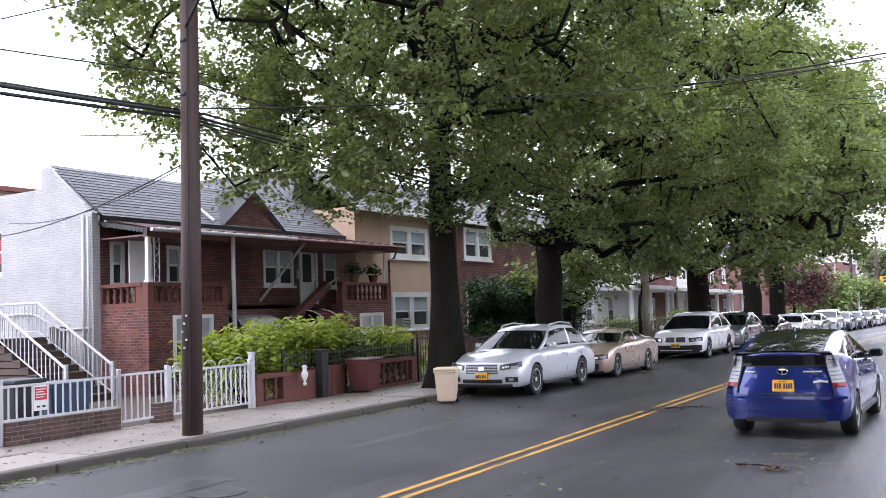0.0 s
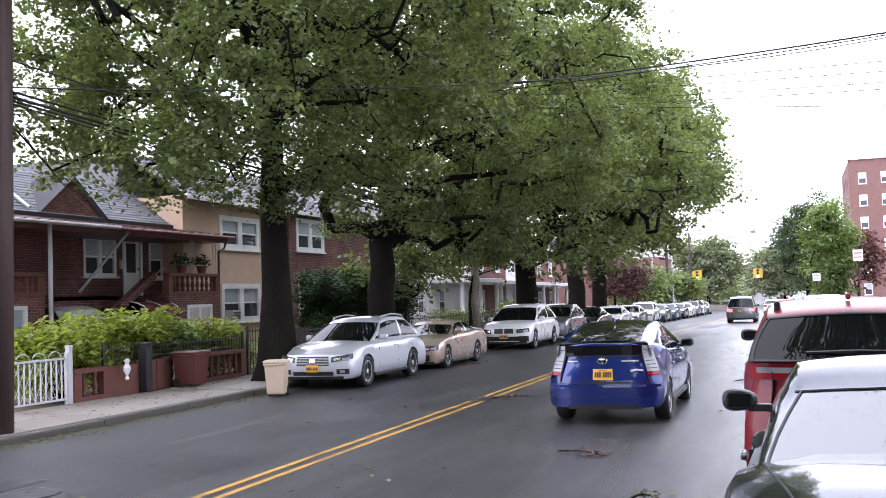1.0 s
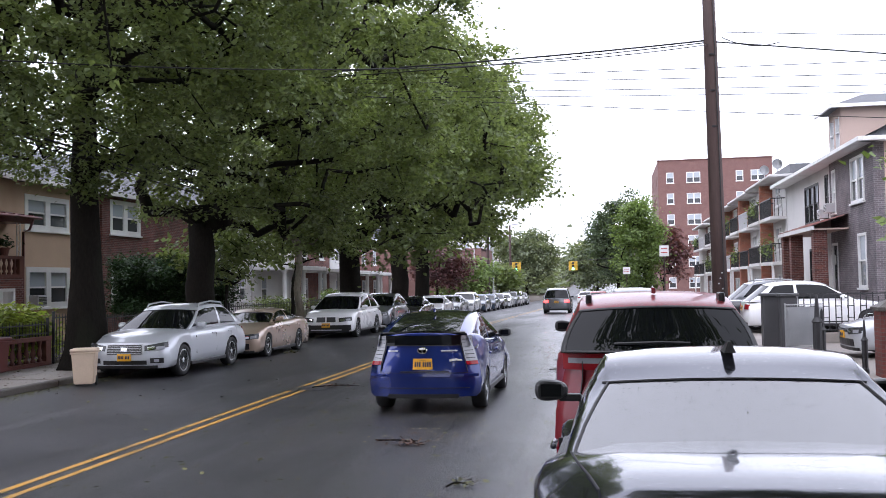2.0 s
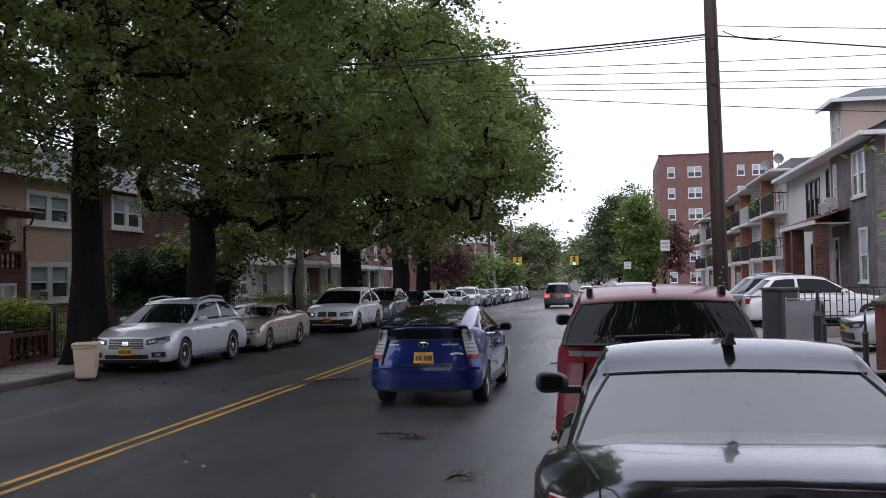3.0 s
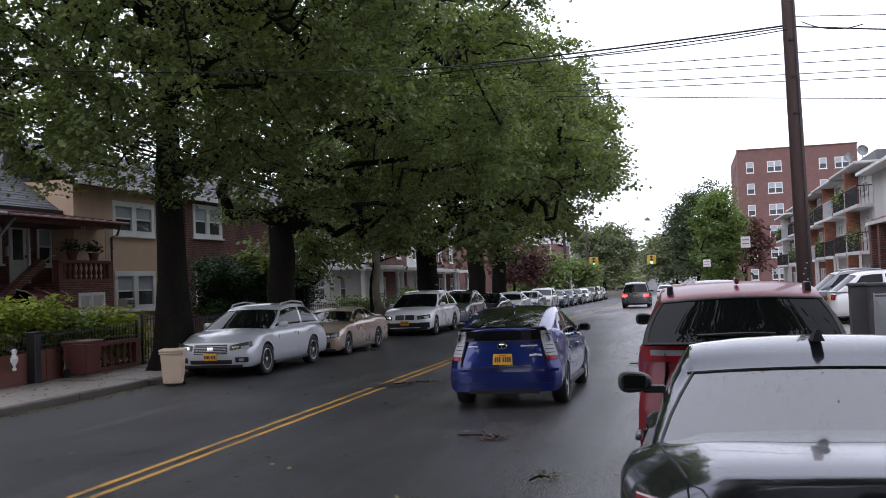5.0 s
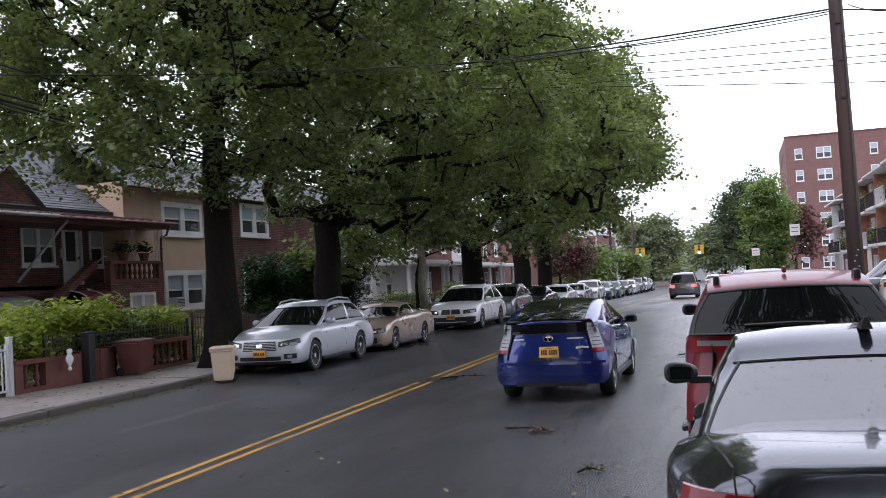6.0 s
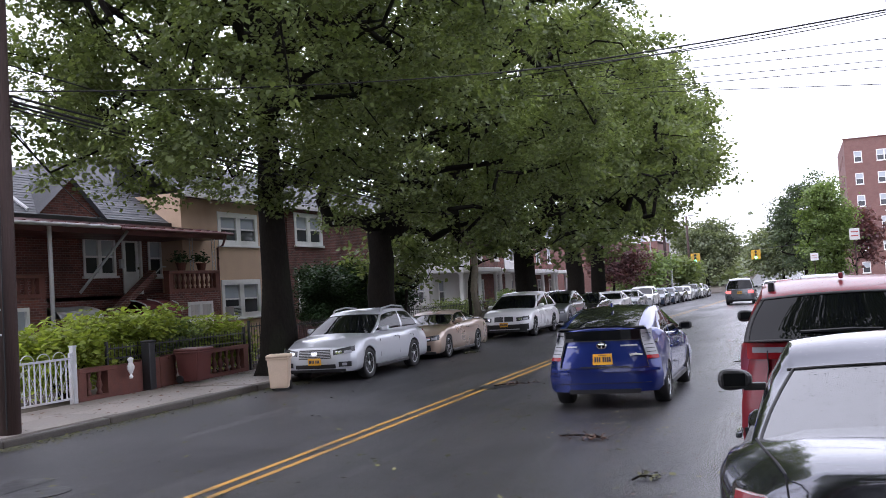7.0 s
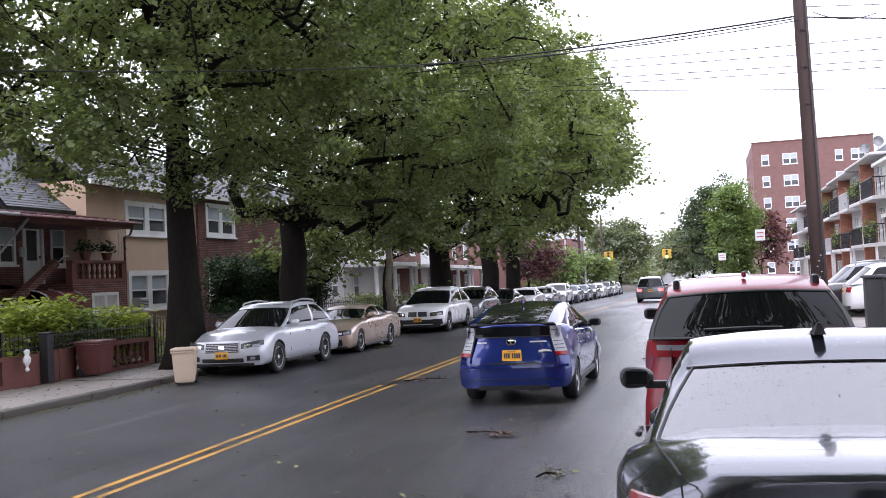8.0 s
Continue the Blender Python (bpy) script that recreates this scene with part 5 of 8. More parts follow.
def iron_post(h, x, y, z0, z1, m=None):
    """An openwork iron porch post of two uprights and a scroll between them."""
    bm = bmesh.new()
    for dx in (-0.09, 0.09):
        tube(bm, [(x + dx, y, z0), (x + dx, y, z1)], 0.014, 6)
    pts = [(x + 0.075 * math.sin(k * 0.9), y, z0 + (z1 - z0) * k / 24) for k in range(25)]
    tube(bm, pts, 0.009, 5)
    part("porch_post", bm, m or WHITE_METAL, h)


def awning(h, x0, x1, y, z, m, out=0.9, drop=0.35, edge=None):
    """A rounded door canopy with side cheeks, scallops along its hem and piping."""
    bm = bmesh.new()
    prof = [(0, 0), (-out * 0.45, -drop * 0.16), (-out * 0.8, -drop * 0.42), (-out, -drop)]
    rows = [[bm.verts.new((x, y + a, z + b)) for a, b in prof] for x in (x0, x1)]
    for k in range(3):
        bm.faces.new((rows[0][k], rows[0][k + 1], rows[1][k + 1], rows[1][k]))
    for r in rows:
        base = bm.verts.new((r[0].co.x, y, z - drop))
        bm.faces.new((*r, base))
    n = 12
    for k in range(n):
        a, b = x0 + (x1 - x0) * k / n, x0 + (x1 - x0) * (k + 1) / n
        bm.faces.new([bm.verts.new(p) for p in ((a, y - out, z - drop), (b, y - out, z - drop), (b, y - out - 0.005, z - drop - 0.05), ((a + b) / 2, y - out - 0.005, z - drop - 0.09), (a, y - out - 0.005, z - drop - 0.05))])
    bmesh.ops.solidify(bm, geom=bm.faces[:], thickness=0.012)
    o = part("awning", bm, m, h)
    if edge:
        for x in (x0, x0 + (x1 - x0) * 0.52, x1):
            b = bmesh.new()
            tube(b, [(x, y + a, z + c + 0.012) for a, c in prof], 0.022, 6)
            part("piping", b, edge, o)
    return o


def downpipe(h, pts, r=0.04, m=None):
    part("downpipe", tube(bmesh.new(), pts, r, 8), m or WHITE_METAL, h, smooth=True)


def air_conditioner(h, x, y, z):
    a = part("air_conditioner", boxes((x, x + 0.55, y - 0.38, y + 0.05, z, z + 0.38), bevel=0.015), WHITE_METAL, h)
    for k in range(5):
        part("louvre", boxes((x + 0.04, x + 0.51, y - 0.388, y - 0.38, z + 0.06 + k * 0.055, z + 0.085 + k * 0.055)), TRIM_DARK, a)


def door(h, x0, x1, z0, z1, y, m, frame_m=WHITE, glass=True):
    d = new("door")
    d.parent = h
    d.location = (x0, y, z0)
    W, H = x1 - x0, z1 - z0
    part("door_frame", boxes((-0.09, 0, -0.04, 0.15, 0, H + 0.09), (W, W + 0.09, -0.04, 0.15, 0, H + 0.09), (0, W, -0.04, 0.15, H, H + 0.09)), frame_m, d)
    part("door_leaf", boxes((0.02, W - 0.02, 0.04, 0.09, 0.02, H * 0.42), (0.02, 0.16, 0.04, 0.09, H * 0.42, H - 0.02), (W - 0.16, W - 0.02, 0.04, 0.09, H * 0.42, H - 0.02), (0.16, W - 0.16, 0.04, 0.09, H - 0.18, H - 0.02)), m, d)
    part("pane", boxes((0.16, W - 0.16, 0.06, 0.068, H * 0.42, H - 0.18)), GLASS if glass else m, d)
    part("door_handle", boxes((W - 0.12, W - 0.06, -0.03, 0.04, H * 0.45, H * 0.5), bevel=0.01), CHROME, d)


# ---------------------------------------------------------------- brick bungalow pair with porches
h1 = house_root(-19.0, 17.85, LEFT, "red brick porch house with white painted side wall and shingle roof")
WIN1 = [(0.45, 0.95, 3.0, 4.25), (1.5, 1.95, 3.0, 4.25), (2.5, 3.6, 3.05, 4.2), (6.75, 8.3, 3.05, 4.3), (10.0, 11.6, 3.0, 4.3)]
DOOR1 = (8.72, 9.55, 2.35, 4.35)
front_wall(h1, 12.0, 4.75, WIN1 + [DOOR1], BRICK_BROWN, y=1.9)
for k, (a, b, c, d) in enumerate(WIN1):
    window(h1, a, b, c, d, y=1.9, sashes=2 if b - a > 1 else 1, rails=1)
door(h1, *DOOR1, 1.9, WHITE)
side_wall(h1, -0.25, 1.75, 14.0, [(1.75, 4.95), (3.5, 6.35), (3.75, 6.35), (3.76, 5.75), (14.0, 5.6)], BRICK_WHITE, [(5.5 - 1.75, 6.7 - 1.75, 3.5, 4.75), (2.75 - 1.75, 3.45 - 1.75, 0.15, 1.95)])
red_win = new("window")
red_win.parent = h1
red_win.matrix_local = pose(-0.13, 6.7, 3.5, 0, 0, -90)
part("window_frame", boxes((0, 0.07, -0.06, 0.1, 0, 1.25), (1.13, 1.2, -0.06, 0.1, 0, 1.25), (0.07, 1.13, -0.06, 0.1, 0, 0.07), (0.07, 1.13, -0.06, 0.1, 1.18, 1.25), (0.07, 1.13, -0.03, 0.06, 0.6, 0.66)), WHITE, red_win)
part("pane", boxes((0.07, 1.13, 0.0, 0.006, 0.07, 0.6)), GLASS, red_win)
part("pane", boxes((0.07, 1.13, 0.0, 0.006, 0.66, 1.18)), GLASS, red_win)
part("curtain", boxes((0.07, 1.13, -0.012, -0.008, 0.3, 1.0)), RED_CLOTH, red_win)
part("sill", boxes((-0.06, 1.26, -0.14, 0.0, -0.08, 0)), WHITE, red_win)
ac = new("side_air_conditioner")
ac.parent = h1
ac.matrix_local = pose(-0.25, 6.55, 2.75, 0, 0, -90)
part("casing", boxes((0, 0.6, -0.4, 0, 0, 0.45), bevel=0.015), WHITE_METAL, ac)
part("grille", boxes((0.04, 0.56, -0.41, -0.4, 0.05, 0.4)), GREY_METAL, ac)
# barred side door
gate = new("barred_door")
gate.parent = h1
gate.matrix_local = pose(-0.2, 3.45, 0.15, 0, 0, -90)
part("door_leaf", boxes((0.03, 0.67, 0.08, 0.12, 0, 1.78)), TRIM_DARK, gate)
for k in range(8):
    part("bar", boxes((0.04 + k * 0.084, 0.06 + k * 0.084, -0.05, -0.03, 0, 1.78)), WHITE_METAL, gate)
part("frame", boxes((-0.08, 0, -0.08, 0.05, 0, 1.88), (0.7, 0.78, -0.08, 0.05, 0, 1.88), (0, 0.7, -0.08, 0.05, 1.8, 1.88)), WHITE_METAL, gate)
downpipe(h1, [(-0.31, 2.05, 4.9), (-0.31, 2.05, 0.5)])
downpipe(h1, [(-0.31, 1.85, 4.85), (-0.31, 1.85, 0.3)], 0.03)
bm = bmesh.new()
tube(bm, [(-0.30, 6.5, 2.2), (-0.30, 4.6, 2.35), (-0.30, 4.0, 2.3), (-0.30, 2.9, 1.85), (-0.30, 1.8, 1.9)], 0.03, 6)
part("conduit", bm, WHITE_METAL, h1, smooth=True)
# back and far walls, flat roof behind the front slope
front_wall(h1, 12.25, 5.4, [], BRICK_BROWN, y=13.8, x=-0.2)
side_wall(h1, 12.0, 1.75, 14.0, [(1.75, 4.95), (3.5, 6.35), (3.75, 6.35), (3.76, 5.75), (14.0, 5.6)], BRICK_BROWN)
part("flat_roof", boxes((0, 12.0, 3.55, 13.85, 5.45, 5.6)), SHINGLE, h1)
tagged(part("front_roof", roof_courses(bmesh.new(), -0.12, 12.3, 1.45, 4.82, 3.62, 6.42), SHINGLE, h1), kind="stuff")
part("roof_deck", boxes((0.02, 11.98, 3.5, 3.62, 5.4, 6.33)), SHINGLE, h1)
part("fascia", boxes((-0.3, 12.3, 1.40, 1.48, 4.72, 4.85)), TRIM_DARK, h1)
part("fascia", boxes((0.0, 12.2, 1.50, 1.6, 4.55, 4.74)), WHITE, h1)
# brick gable over the roof
gb = bmesh.new()
pts = [(4.5, 4.85), (7.3, 4.85), (5.9, 5.98)]
a, b = [gb.verts.new((x, 1.55, z)) for x, z in pts], [gb.verts.new((x, 3.3, z)) for x, z in pts]
gb.faces.new(a)
gb.faces.new(b[::-1])
for i in range(3):
    gb.faces.new((a[i], b[i], b[(i + 1) % 3], a[(i + 1) % 3]))
bmesh.ops.recalc_face_normals(gb, faces=gb.faces)
part("dormer", gb, BRICK_RED, h1)
for sx in (-1, 1):
    gb = bmesh.new()
    p = [(5.9 - sx * 1.58, 4.78), (5.9, 6.05)]
    for y0, y1 in ((1.42, 3.4),):
        vs = [gb.verts.new(q) for q in ((p[0][0], y0, p[0][1]), (p[1][0], y0, p[1][1]), (p[1][0], y1, p[1][1]), (p[0][0], y1, p[0][1]))]
        gb.faces.new(vs)
    bmesh.ops.solidify(gb, geom=gb.faces[:], thickness=0.08)
    part("dormer_roof", gb, SHINGLE, h1)
part("valley_strip", tube(bmesh.new(), [(4.1, 1.5, 4.98), (4.12, 2.6, 5.75)], 0.05, 6), WHITE_METAL, h1)
# porch roof of sheet metal with its gutter and scalloped side
pr = bmesh.new()
vs = [pr.verts.new(q) for q in ((-0.05, -0.18, 4.42), (12.1, -0.18, 4.42), (12.1, 1.9, 4.82), (-0.05, 1.9, 4.82))]
pr.faces.new(vs)
bmesh.ops.solidify(pr, geom=pr.faces[:], thickness=0.07)
part("porch_roof", pr, ROOF_MAROON, h1)
for k in range(24):
    part("roof_seam", boxes((0.2 + k * 0.5, 0.23 + k * 0.5, -0.16, 0.3, 4.44, 4.475)), ROOF_MAROON, h1)
part("gutter", tube(bmesh.new(), [(-0.05, -0.22, 4.37), (5.9, -0.22, 4.39)], 0.055, 8), WHITE_METAL, h1)
part("gutter", tube(bmesh.new(), [(5.95, -0.22, 4.36), (12.1, -0.22, 4.38)], 0.05, 8), ROOF_MAROON, h1)
part("porch_beam", boxes((0.0, 12.0, 0.0, 0.14, 4.2, 4.36)), ROOF_MAROON, h1)
sc = bmesh.new()
for k in range(14):
    lathe(sc, [(0.075, -0.01), (0.075, 0.01)], 10, Matrix.Translation((-0.04, 0.0 + k * 0.14, 4.36 + k * 0.024)) @ Matrix.Rotation(radians(90), 4, "Y"))
part("scalloped_edge", sc, TRIM_DARK, h1)
# dark maroon puts the porch's deep shade into the ceiling colour
part("porch_ceiling", boxes((0, 12.0, 0.14, 1.9, 4.22, 4.26)), ROOF_MAROON, h1)
# left porch
front_wall(h1, 3.0, 2.3, [(0.85, 2.35, 0.75, 2.15)], BRICK_RED)
window(h1, 0.85, 2.35, 0.75, 2.15, sashes=2)
side_wall(h1, 0.0, 0.25, 1.9, [(0.25, 2.4), (1.9, 2.4)], BRICK_RED, thick=0.22)
side_wall(h1, 2.78, 0.25, 1.9, [(0.25, 2.4), (1.9, 2.4)], BRICK_RED, thick=0.22)
part("porch_floor", boxes((0.23, 2.77, 0.26, 1.9, 2.28, 2.39)), CONCRETE, h1)
parapet(h1, 0.0, 3.0, 0.01, 2.4, 3.02, TERRACOTTA)
pp = new("side_parapet")
pp.parent = h1
pp.matrix_local = pose(0.0, 1.9, 0, 0, 0, -90)
parapet(pp, 0.0, 1.68, 0.0, 2.4, 3.02, TERRACOTTA)
post(h1, 0.12, 0.1, 3.02, 4.25, WHITE, 0.055)
iron_post(h1, 0.42, 0.1, 3.02, 4.25)
part("porch_partition", boxes((0.5, 1.15, 1.2, 1.24, 2.45, 4.2)), WHITE, h1)
downpipe(h1, [(3.12, -0.1, 4.35), (3.12, -0.1, 0.2)], 0.06)
# middle: recessed wall, basement door canopies, raised stair
front_wall(h1, 5.6, 2.3, [(3.6, 4.5, 0.12, 2.0), (7.0, 7.9, 0.12, 2.0)], BRICK_BROWN, y=1.3, x=3.0)
door(h1, 3.65, 4.45, 0.12, 1.95, 1.3, TRIM_DARK, TRIM_DARK)
door(h1, 7.05, 7.85, 0.12, 1.95, 1.3, TRIM_DARK, TRIM_DARK)
part("landing", boxes((3.0, 8.6, 1.3, 1.9, 2.28, 2.4)), CONCRETE, h1)
awning(h1, 3.35, 5.1, 0.55, 2.12, WHITE_METAL, 0.7, 0.32)
awning(h1, 6.95, 8.6, 0.35, 2.2, AWNING_RED, 0.7, 0.42, WHITE_METAL)
st = bmesh.new()
for k in range(12):
    box(st, 4.9 + k * 0.28, 5.19 + k * 0.28, 0.5, 1.3, 0.1, 0.3 + k * 0.18)
part("stair", st, BRICK_BROWN, h1)
part("stair_wall", tube(bmesh.new(), [(4.7, 0.45, 0.9), (8.3, 0.45, 3.05)], 0.16, 4), BRICK_BROWN, h1)
part("handrail", tube(bmesh.new(), [(8.1, 0.4, 2.9), (8.7, 0.4, 3.25), (8.9, 0.4, 3.25)], 0.02, 6), WHITE_METAL, h1)
downpipe(h1, [(6.35, -0.15, 4.3), (4.75, 0.35, 2.5)], 0.045, GREY_METAL)
part("letter_box", boxes((8.45, 8.62, 1.8, 1.9, 3.3, 3.6), bevel=0.01), WHITE_METAL, h1)
# right porch
front_wall(h1, 2.9, 2.3, [(9.45, 10.9, 0.8, 2.05)], BRICK_BROWN, x=8.5)
window(h1, 9.45, 10.9, 0.8, 2.05, sashes=2, rails=0, glass=CURTAIN)
side_wall(h1, 8.5, 0.25, 1.9, [(0.25, 2.4), (1.9, 2.4)], BRICK_BROWN, thick=0.22)
side_wall(h1, 11.18, 0.25, 1.9, [(0.25, 2.4), (1.9, 2.4)], BRICK_BROWN, thick=0.22)
part("porch_floor", boxes((8.73, 11.17, 0.26, 1.9, 2.28, 2.39)), CONCRETE, h1)
parapet(h1, 8.5, 11.4, 0.0, 2.4, 3.1, TERRACOTTA, 0.26)
for x in (9.95, 11.28):
    iron_post(h1, x, 0.1, 3.1, 4.25)
downpipe(h1, [(11.75, -0.15, 4.35), (11.75, 0.0, 4.0), (11.55, 0.1, 3.9), (11.5, 0.1, 0.3)], 0.04, ROOF_MAROON)

# ---------------------------------------------------------------- tan and brick house
h2 = house_root(-20.0, 28.6, LEFT, "two-storey tan stucco and brick house with white windows")
OP2 = [(2.25, 5.05, 4.1, 5.35), (2.3, 5.05, 1.35, 2.8)]
front_wall(h2, 7.3, 5.8, OP2, STUCCO)
OP3 = [(7.9, 10.45, 4.2, 5.6), (7.95, 9.9, 1.36, 3.03)]
front_wall(h2, 8.2, 5.8, OP3, BRICK_BROWN, x=7.3, y=-0.12, thick=0.37)
for o in OP2:
    window(h2, *o, sashes=2, rails=1, wide=1.9)
for o in OP3:
    window(h2, *o, y=-0.12, sashes=2, rails=0 if o[2] < 2 else 1, glass=CURTAIN if o[2] < 2 else None, wide=1.7)
air_conditioner(h2, 2.45, 0.0, 1.42)
side_wall(h2, 0.0, 0.25, 12, [(0.25, 5.9), (12, 5.9)], STUCCO)
side_wall(h2, 15.25, 0.25, 12, [(0.25, 5.9), (12, 5.9)], BRICK_BROWN)
front_wall(h2, 15.5, 5.8, [], STUCCO, y=12)
tagged(part("roof", roof_courses(bmesh.new(), -0.3, 15.8, -0.35, 5.85, 2.6, 7.6, 0.18), SHINGLE, h2), kind="stuff")
part("roof_deck", boxes((-0.25, 15.75, 2.5, 12.2, 5.9, 7.5)), SHINGLE, h2)
part("eave_board", boxes((-0.3, 15.8, -0.42, -0.3, 5.72, 5.88)), WHITE, h2)
part("soffit", boxes((-0.3, 15.8, -0.3, 0.0, 5.74, 5.8)), TRIM_DARK, h2)
part("roof_window", boxes((1.2, 2.0, 1.0, 1.5, 6.9, 7.5), bevel=0.02), WHITE_METAL, h2)
lt = bmesh.new()
for k in range(26):
    box(lt, 7.95 + k * 0.075, 8.01 + k * 0.075, -0.125, -0.1, 3.05, 3.25)
part("lintel_course", lt, TERRACOTTA, h2)

# pink neighbour seen over the flat roof
hb = house_root(-36, 19.0, LEFT, "distant pink-beige building behind the white wall")
front_wall(hb, 14, 7.6, [], STUCCO_PINK)
side_wall(hb, 0, 0.25, 10, [(0.25, 7.7), (10, 7.7)], STUCCO_PINK)
part("cornice", boxes((-0.2, 14.2, -0.25, 0.1, 7.7, 7.9)), TERRACOTTA, hb)
part("flat_roof", boxes((0, 14, 0.2, 10, 7.5, 7.65)), SHINGLE, hb)


def rowhouse(x, y, width, turn, m, label, storeys=2, porch=True, column_m=None, z_eave=6.2, roof_m=None, door_m=None):
    h = house_root(x, y, turn, label)
    ops = []
    n = max(2, int(width / 2.6))
    for s in range(storeys):
        for k in range(n):
            a = width * (k + 0.5) / n - 0.55
            ops.append((a, a + 1.1, 1.2 + s * 2.75, 2.65 + s * 2.75))
    if door_m:
        ops[0] = (ops[0][0], ops[0][0] + 1.0, 0.5, 2.65)
    front_wall(h, width, z_eave - 0.1, ops, m)
    for i, o in enumerate(ops):
        if door_m and i == 0:
            door(h, *o, 0.05, door_m, WHITE)
        else:
            window(h, *o, sashes=1)
    side_wall(h, 0, 0.25, 10, [(0.25, z_eave), (10, z_eave)], m)
    side_wall(h, width - 0.25, 0.25, 10, [(0.25, z_eave), (10, z_eave)], m)
    tagged(part("roof", roof_courses(bmesh.new(), -0.15, width + 0.15, -0.3, z_eave - 0.05, 3.2, z_eave + 1.5, 0.25), roof_m or SHINGLE, h), kind="stuff")
    part("roof_deck", boxes((0, width, 3.1, 10, z_eave - 0.2, z_eave + 1.45)), roof_m or SHINGLE, h)
    part("eave_board", boxes((-0.15, width + 0.15, -0.36, -0.27, z_eave - 0.18, z_eave)), WHITE, h)
    if porch:
        part("porch_floor", boxes((0.2, width - 0.2, -1.9, 0, 0.0, 0.6)), CONCRETE, h)
        part("porch_roof", boxes((0.0, width, -2.1, 0, 3.0, 3.25), bevel=0.02), WHITE, h)
        for k in range(3):
            cx = 0.4 + (width - 0.8) * k / 2
            b = bmesh.new()
            lathe(b, [(0.2, 0.6), (0.2, 0.7), (0.15, 0.75), (0.13, 2.85), (0.2, 2.9), (0.2, 3.0)], 12, Matrix.Translation((cx, -1.8, 0)))
            part("column", b, column_m or WHITE, h, smooth=True)
        b = bmesh.new()
        for k in range(5):
            box(b, width / 2 - 0.7, width / 2 + 0.7, -1.9 - 0.28 * (k + 1), -1.9 - 0.28 * k, 0, 0.6 - 0.12 * k - 0.001)
        part("step", b, CONCRETE, h)
    return h


rowhouse(-20.0, 44.4, 8.0, LEFT, STUCCO_WHITE, "pale grey row house with an orange wooden door", door_m=DOOR_WOOD, porch=False)
rowhouse(-20.0, 52.6, 7.6, LEFT, STUCCO_WHITE, "white row house with a columned porch")
rowhouse(-20.0, 60.4, 7.6, LEFT, BRICK_RED, "red brick row house with a white porch")
rowhouse(-20.0, 68.2, 7.6, LEFT, STUCCO_WHITE, "white stuccoed row house with a columned porch")
rowhouse(-20.0, 76.0, 7.6, LEFT, BRICK_RED, "red brick row house further down the street")
rowhouse(-16.5, 92.0, 8.0, LEFT, BRICK_FAR, "brick corner house far down the street", porch=False, z_eave=6.6)
rowhouse(-16.5, 101.0, 8.0, LEFT, BRICK_FAR, "brick house near the far crossing", porch=False, z_eave=6.4)

# ---------------------------------------------------------------- east side houses
# brick and stucco house with a dormer; built facing west, x runs towards the camera
r1 = house_root(9.2, 53.0, RIGHT, "grey brick and white stucco house with pink dormer")
OPR = [(4.8, 7.9, 4.45, 6.2), (9.2, 9.8, 4.5, 6.35), (11.1, 11.7, 4.6, 6.35), (14.2, 16.2, 4.75, 6.45), (5.6, 8.2, 1.45, 3.3), (15.0, 16.2, 1.6, 3.6), (10.7, 11.7, 0.9, 3.3)]
front_wall(r1, 10.6, 6.8, [o for o in OPR if o[1] < 10.6], STUCCO_WHITE)
front_wall(r1, 6.8, 6.8, [o for o in OPR if o[0] > 10.6], BRICK_GREY, x=10.6, y=-0.12, thick=0.37)
for o in OPR:
    if o[2] == 0.9:
        door(r1, o[0] + 0.1, o[1], o[2], o[3], -0.1, TRIM_DARK)
    else:
        window(r1, *o, y=-0.12 if o[0] > 10.6 else 0.0, sashes=3 if o[1] - o[0] > 2.2 else (2 if o[1] - o[0] > 1.2 else 1), frame_mat=TRIM_DARK if o[0] < 10 else WHITE)
air_conditioner(r1, 9.22, 0, 4.5)
air_conditioner(r1, 11.12, -0.12, 4.62)
side_wall(r1, 17.15, 0.25, 11, [(0.25, 6.9), (11, 6.9)], STUCCO_PINK)
side_wall(r1, 0, 0.25, 11, [(0.25, 6.9), (11, 6.9)], STUCCO_PINK)
tagged(part("roof", roof_courses(bmesh.new(), -0.4, 17.9, -0.6, 6.75, 5.0, 9.6, 0.25), SHINGLE, r1), kind="stuff")
rs = bmesh.new()
vs = [rs.verts.new(q) for q in ((17.9, -0.6, 6.74), (17.9, 11.2, 6.74), (14.5, 5.0, 9.6))]
rs.faces.new(vs)
vs = [rs.verts.new(q) for q in ((-0.4, 11.2, 6.74), (17.9, 11.2, 6.74), (14.5, 5.0, 9.6), (-0.4, 5.0, 9.6))]
rs.faces.new(vs[::-1])
part("hip", rs, SHINGLE, r1)
part("gutter", boxes((-0.45, 18.0, -0.75, -0.58, 6.66, 6.82), bevel=0.02), WHITE, r1)
part("gutter", boxes((17.85, 18.02, -0.6, 11.2, 6.66, 6.82), bevel=0.02), WHITE, r1)
part("soffit", boxes((-0.4, 17.9, -0.6, 0.0, 6.68, 6.74)), WHITE, r1)
part("soffit", boxes((17.4, 17.86, -0.6, 11, 6.68, 6.74)), WHITE, r1)
dm = new("dormer")
dm.parent = r1
dm.location = (5.6, 1.0, 7.2)
part("dormer_wall", wall_mesh(2.4, 2.3, 0.2, [(0.3, 1.0, 0.6, 1.9), (1.4, 2.1, 0.6, 1.9)]), STUCCO_PINK, dm)
part("dormer_cheek", boxes((2.2, 2.4, 0.2, 6.0, 0.0, 2.3)), STUCCO_PINK, dm)
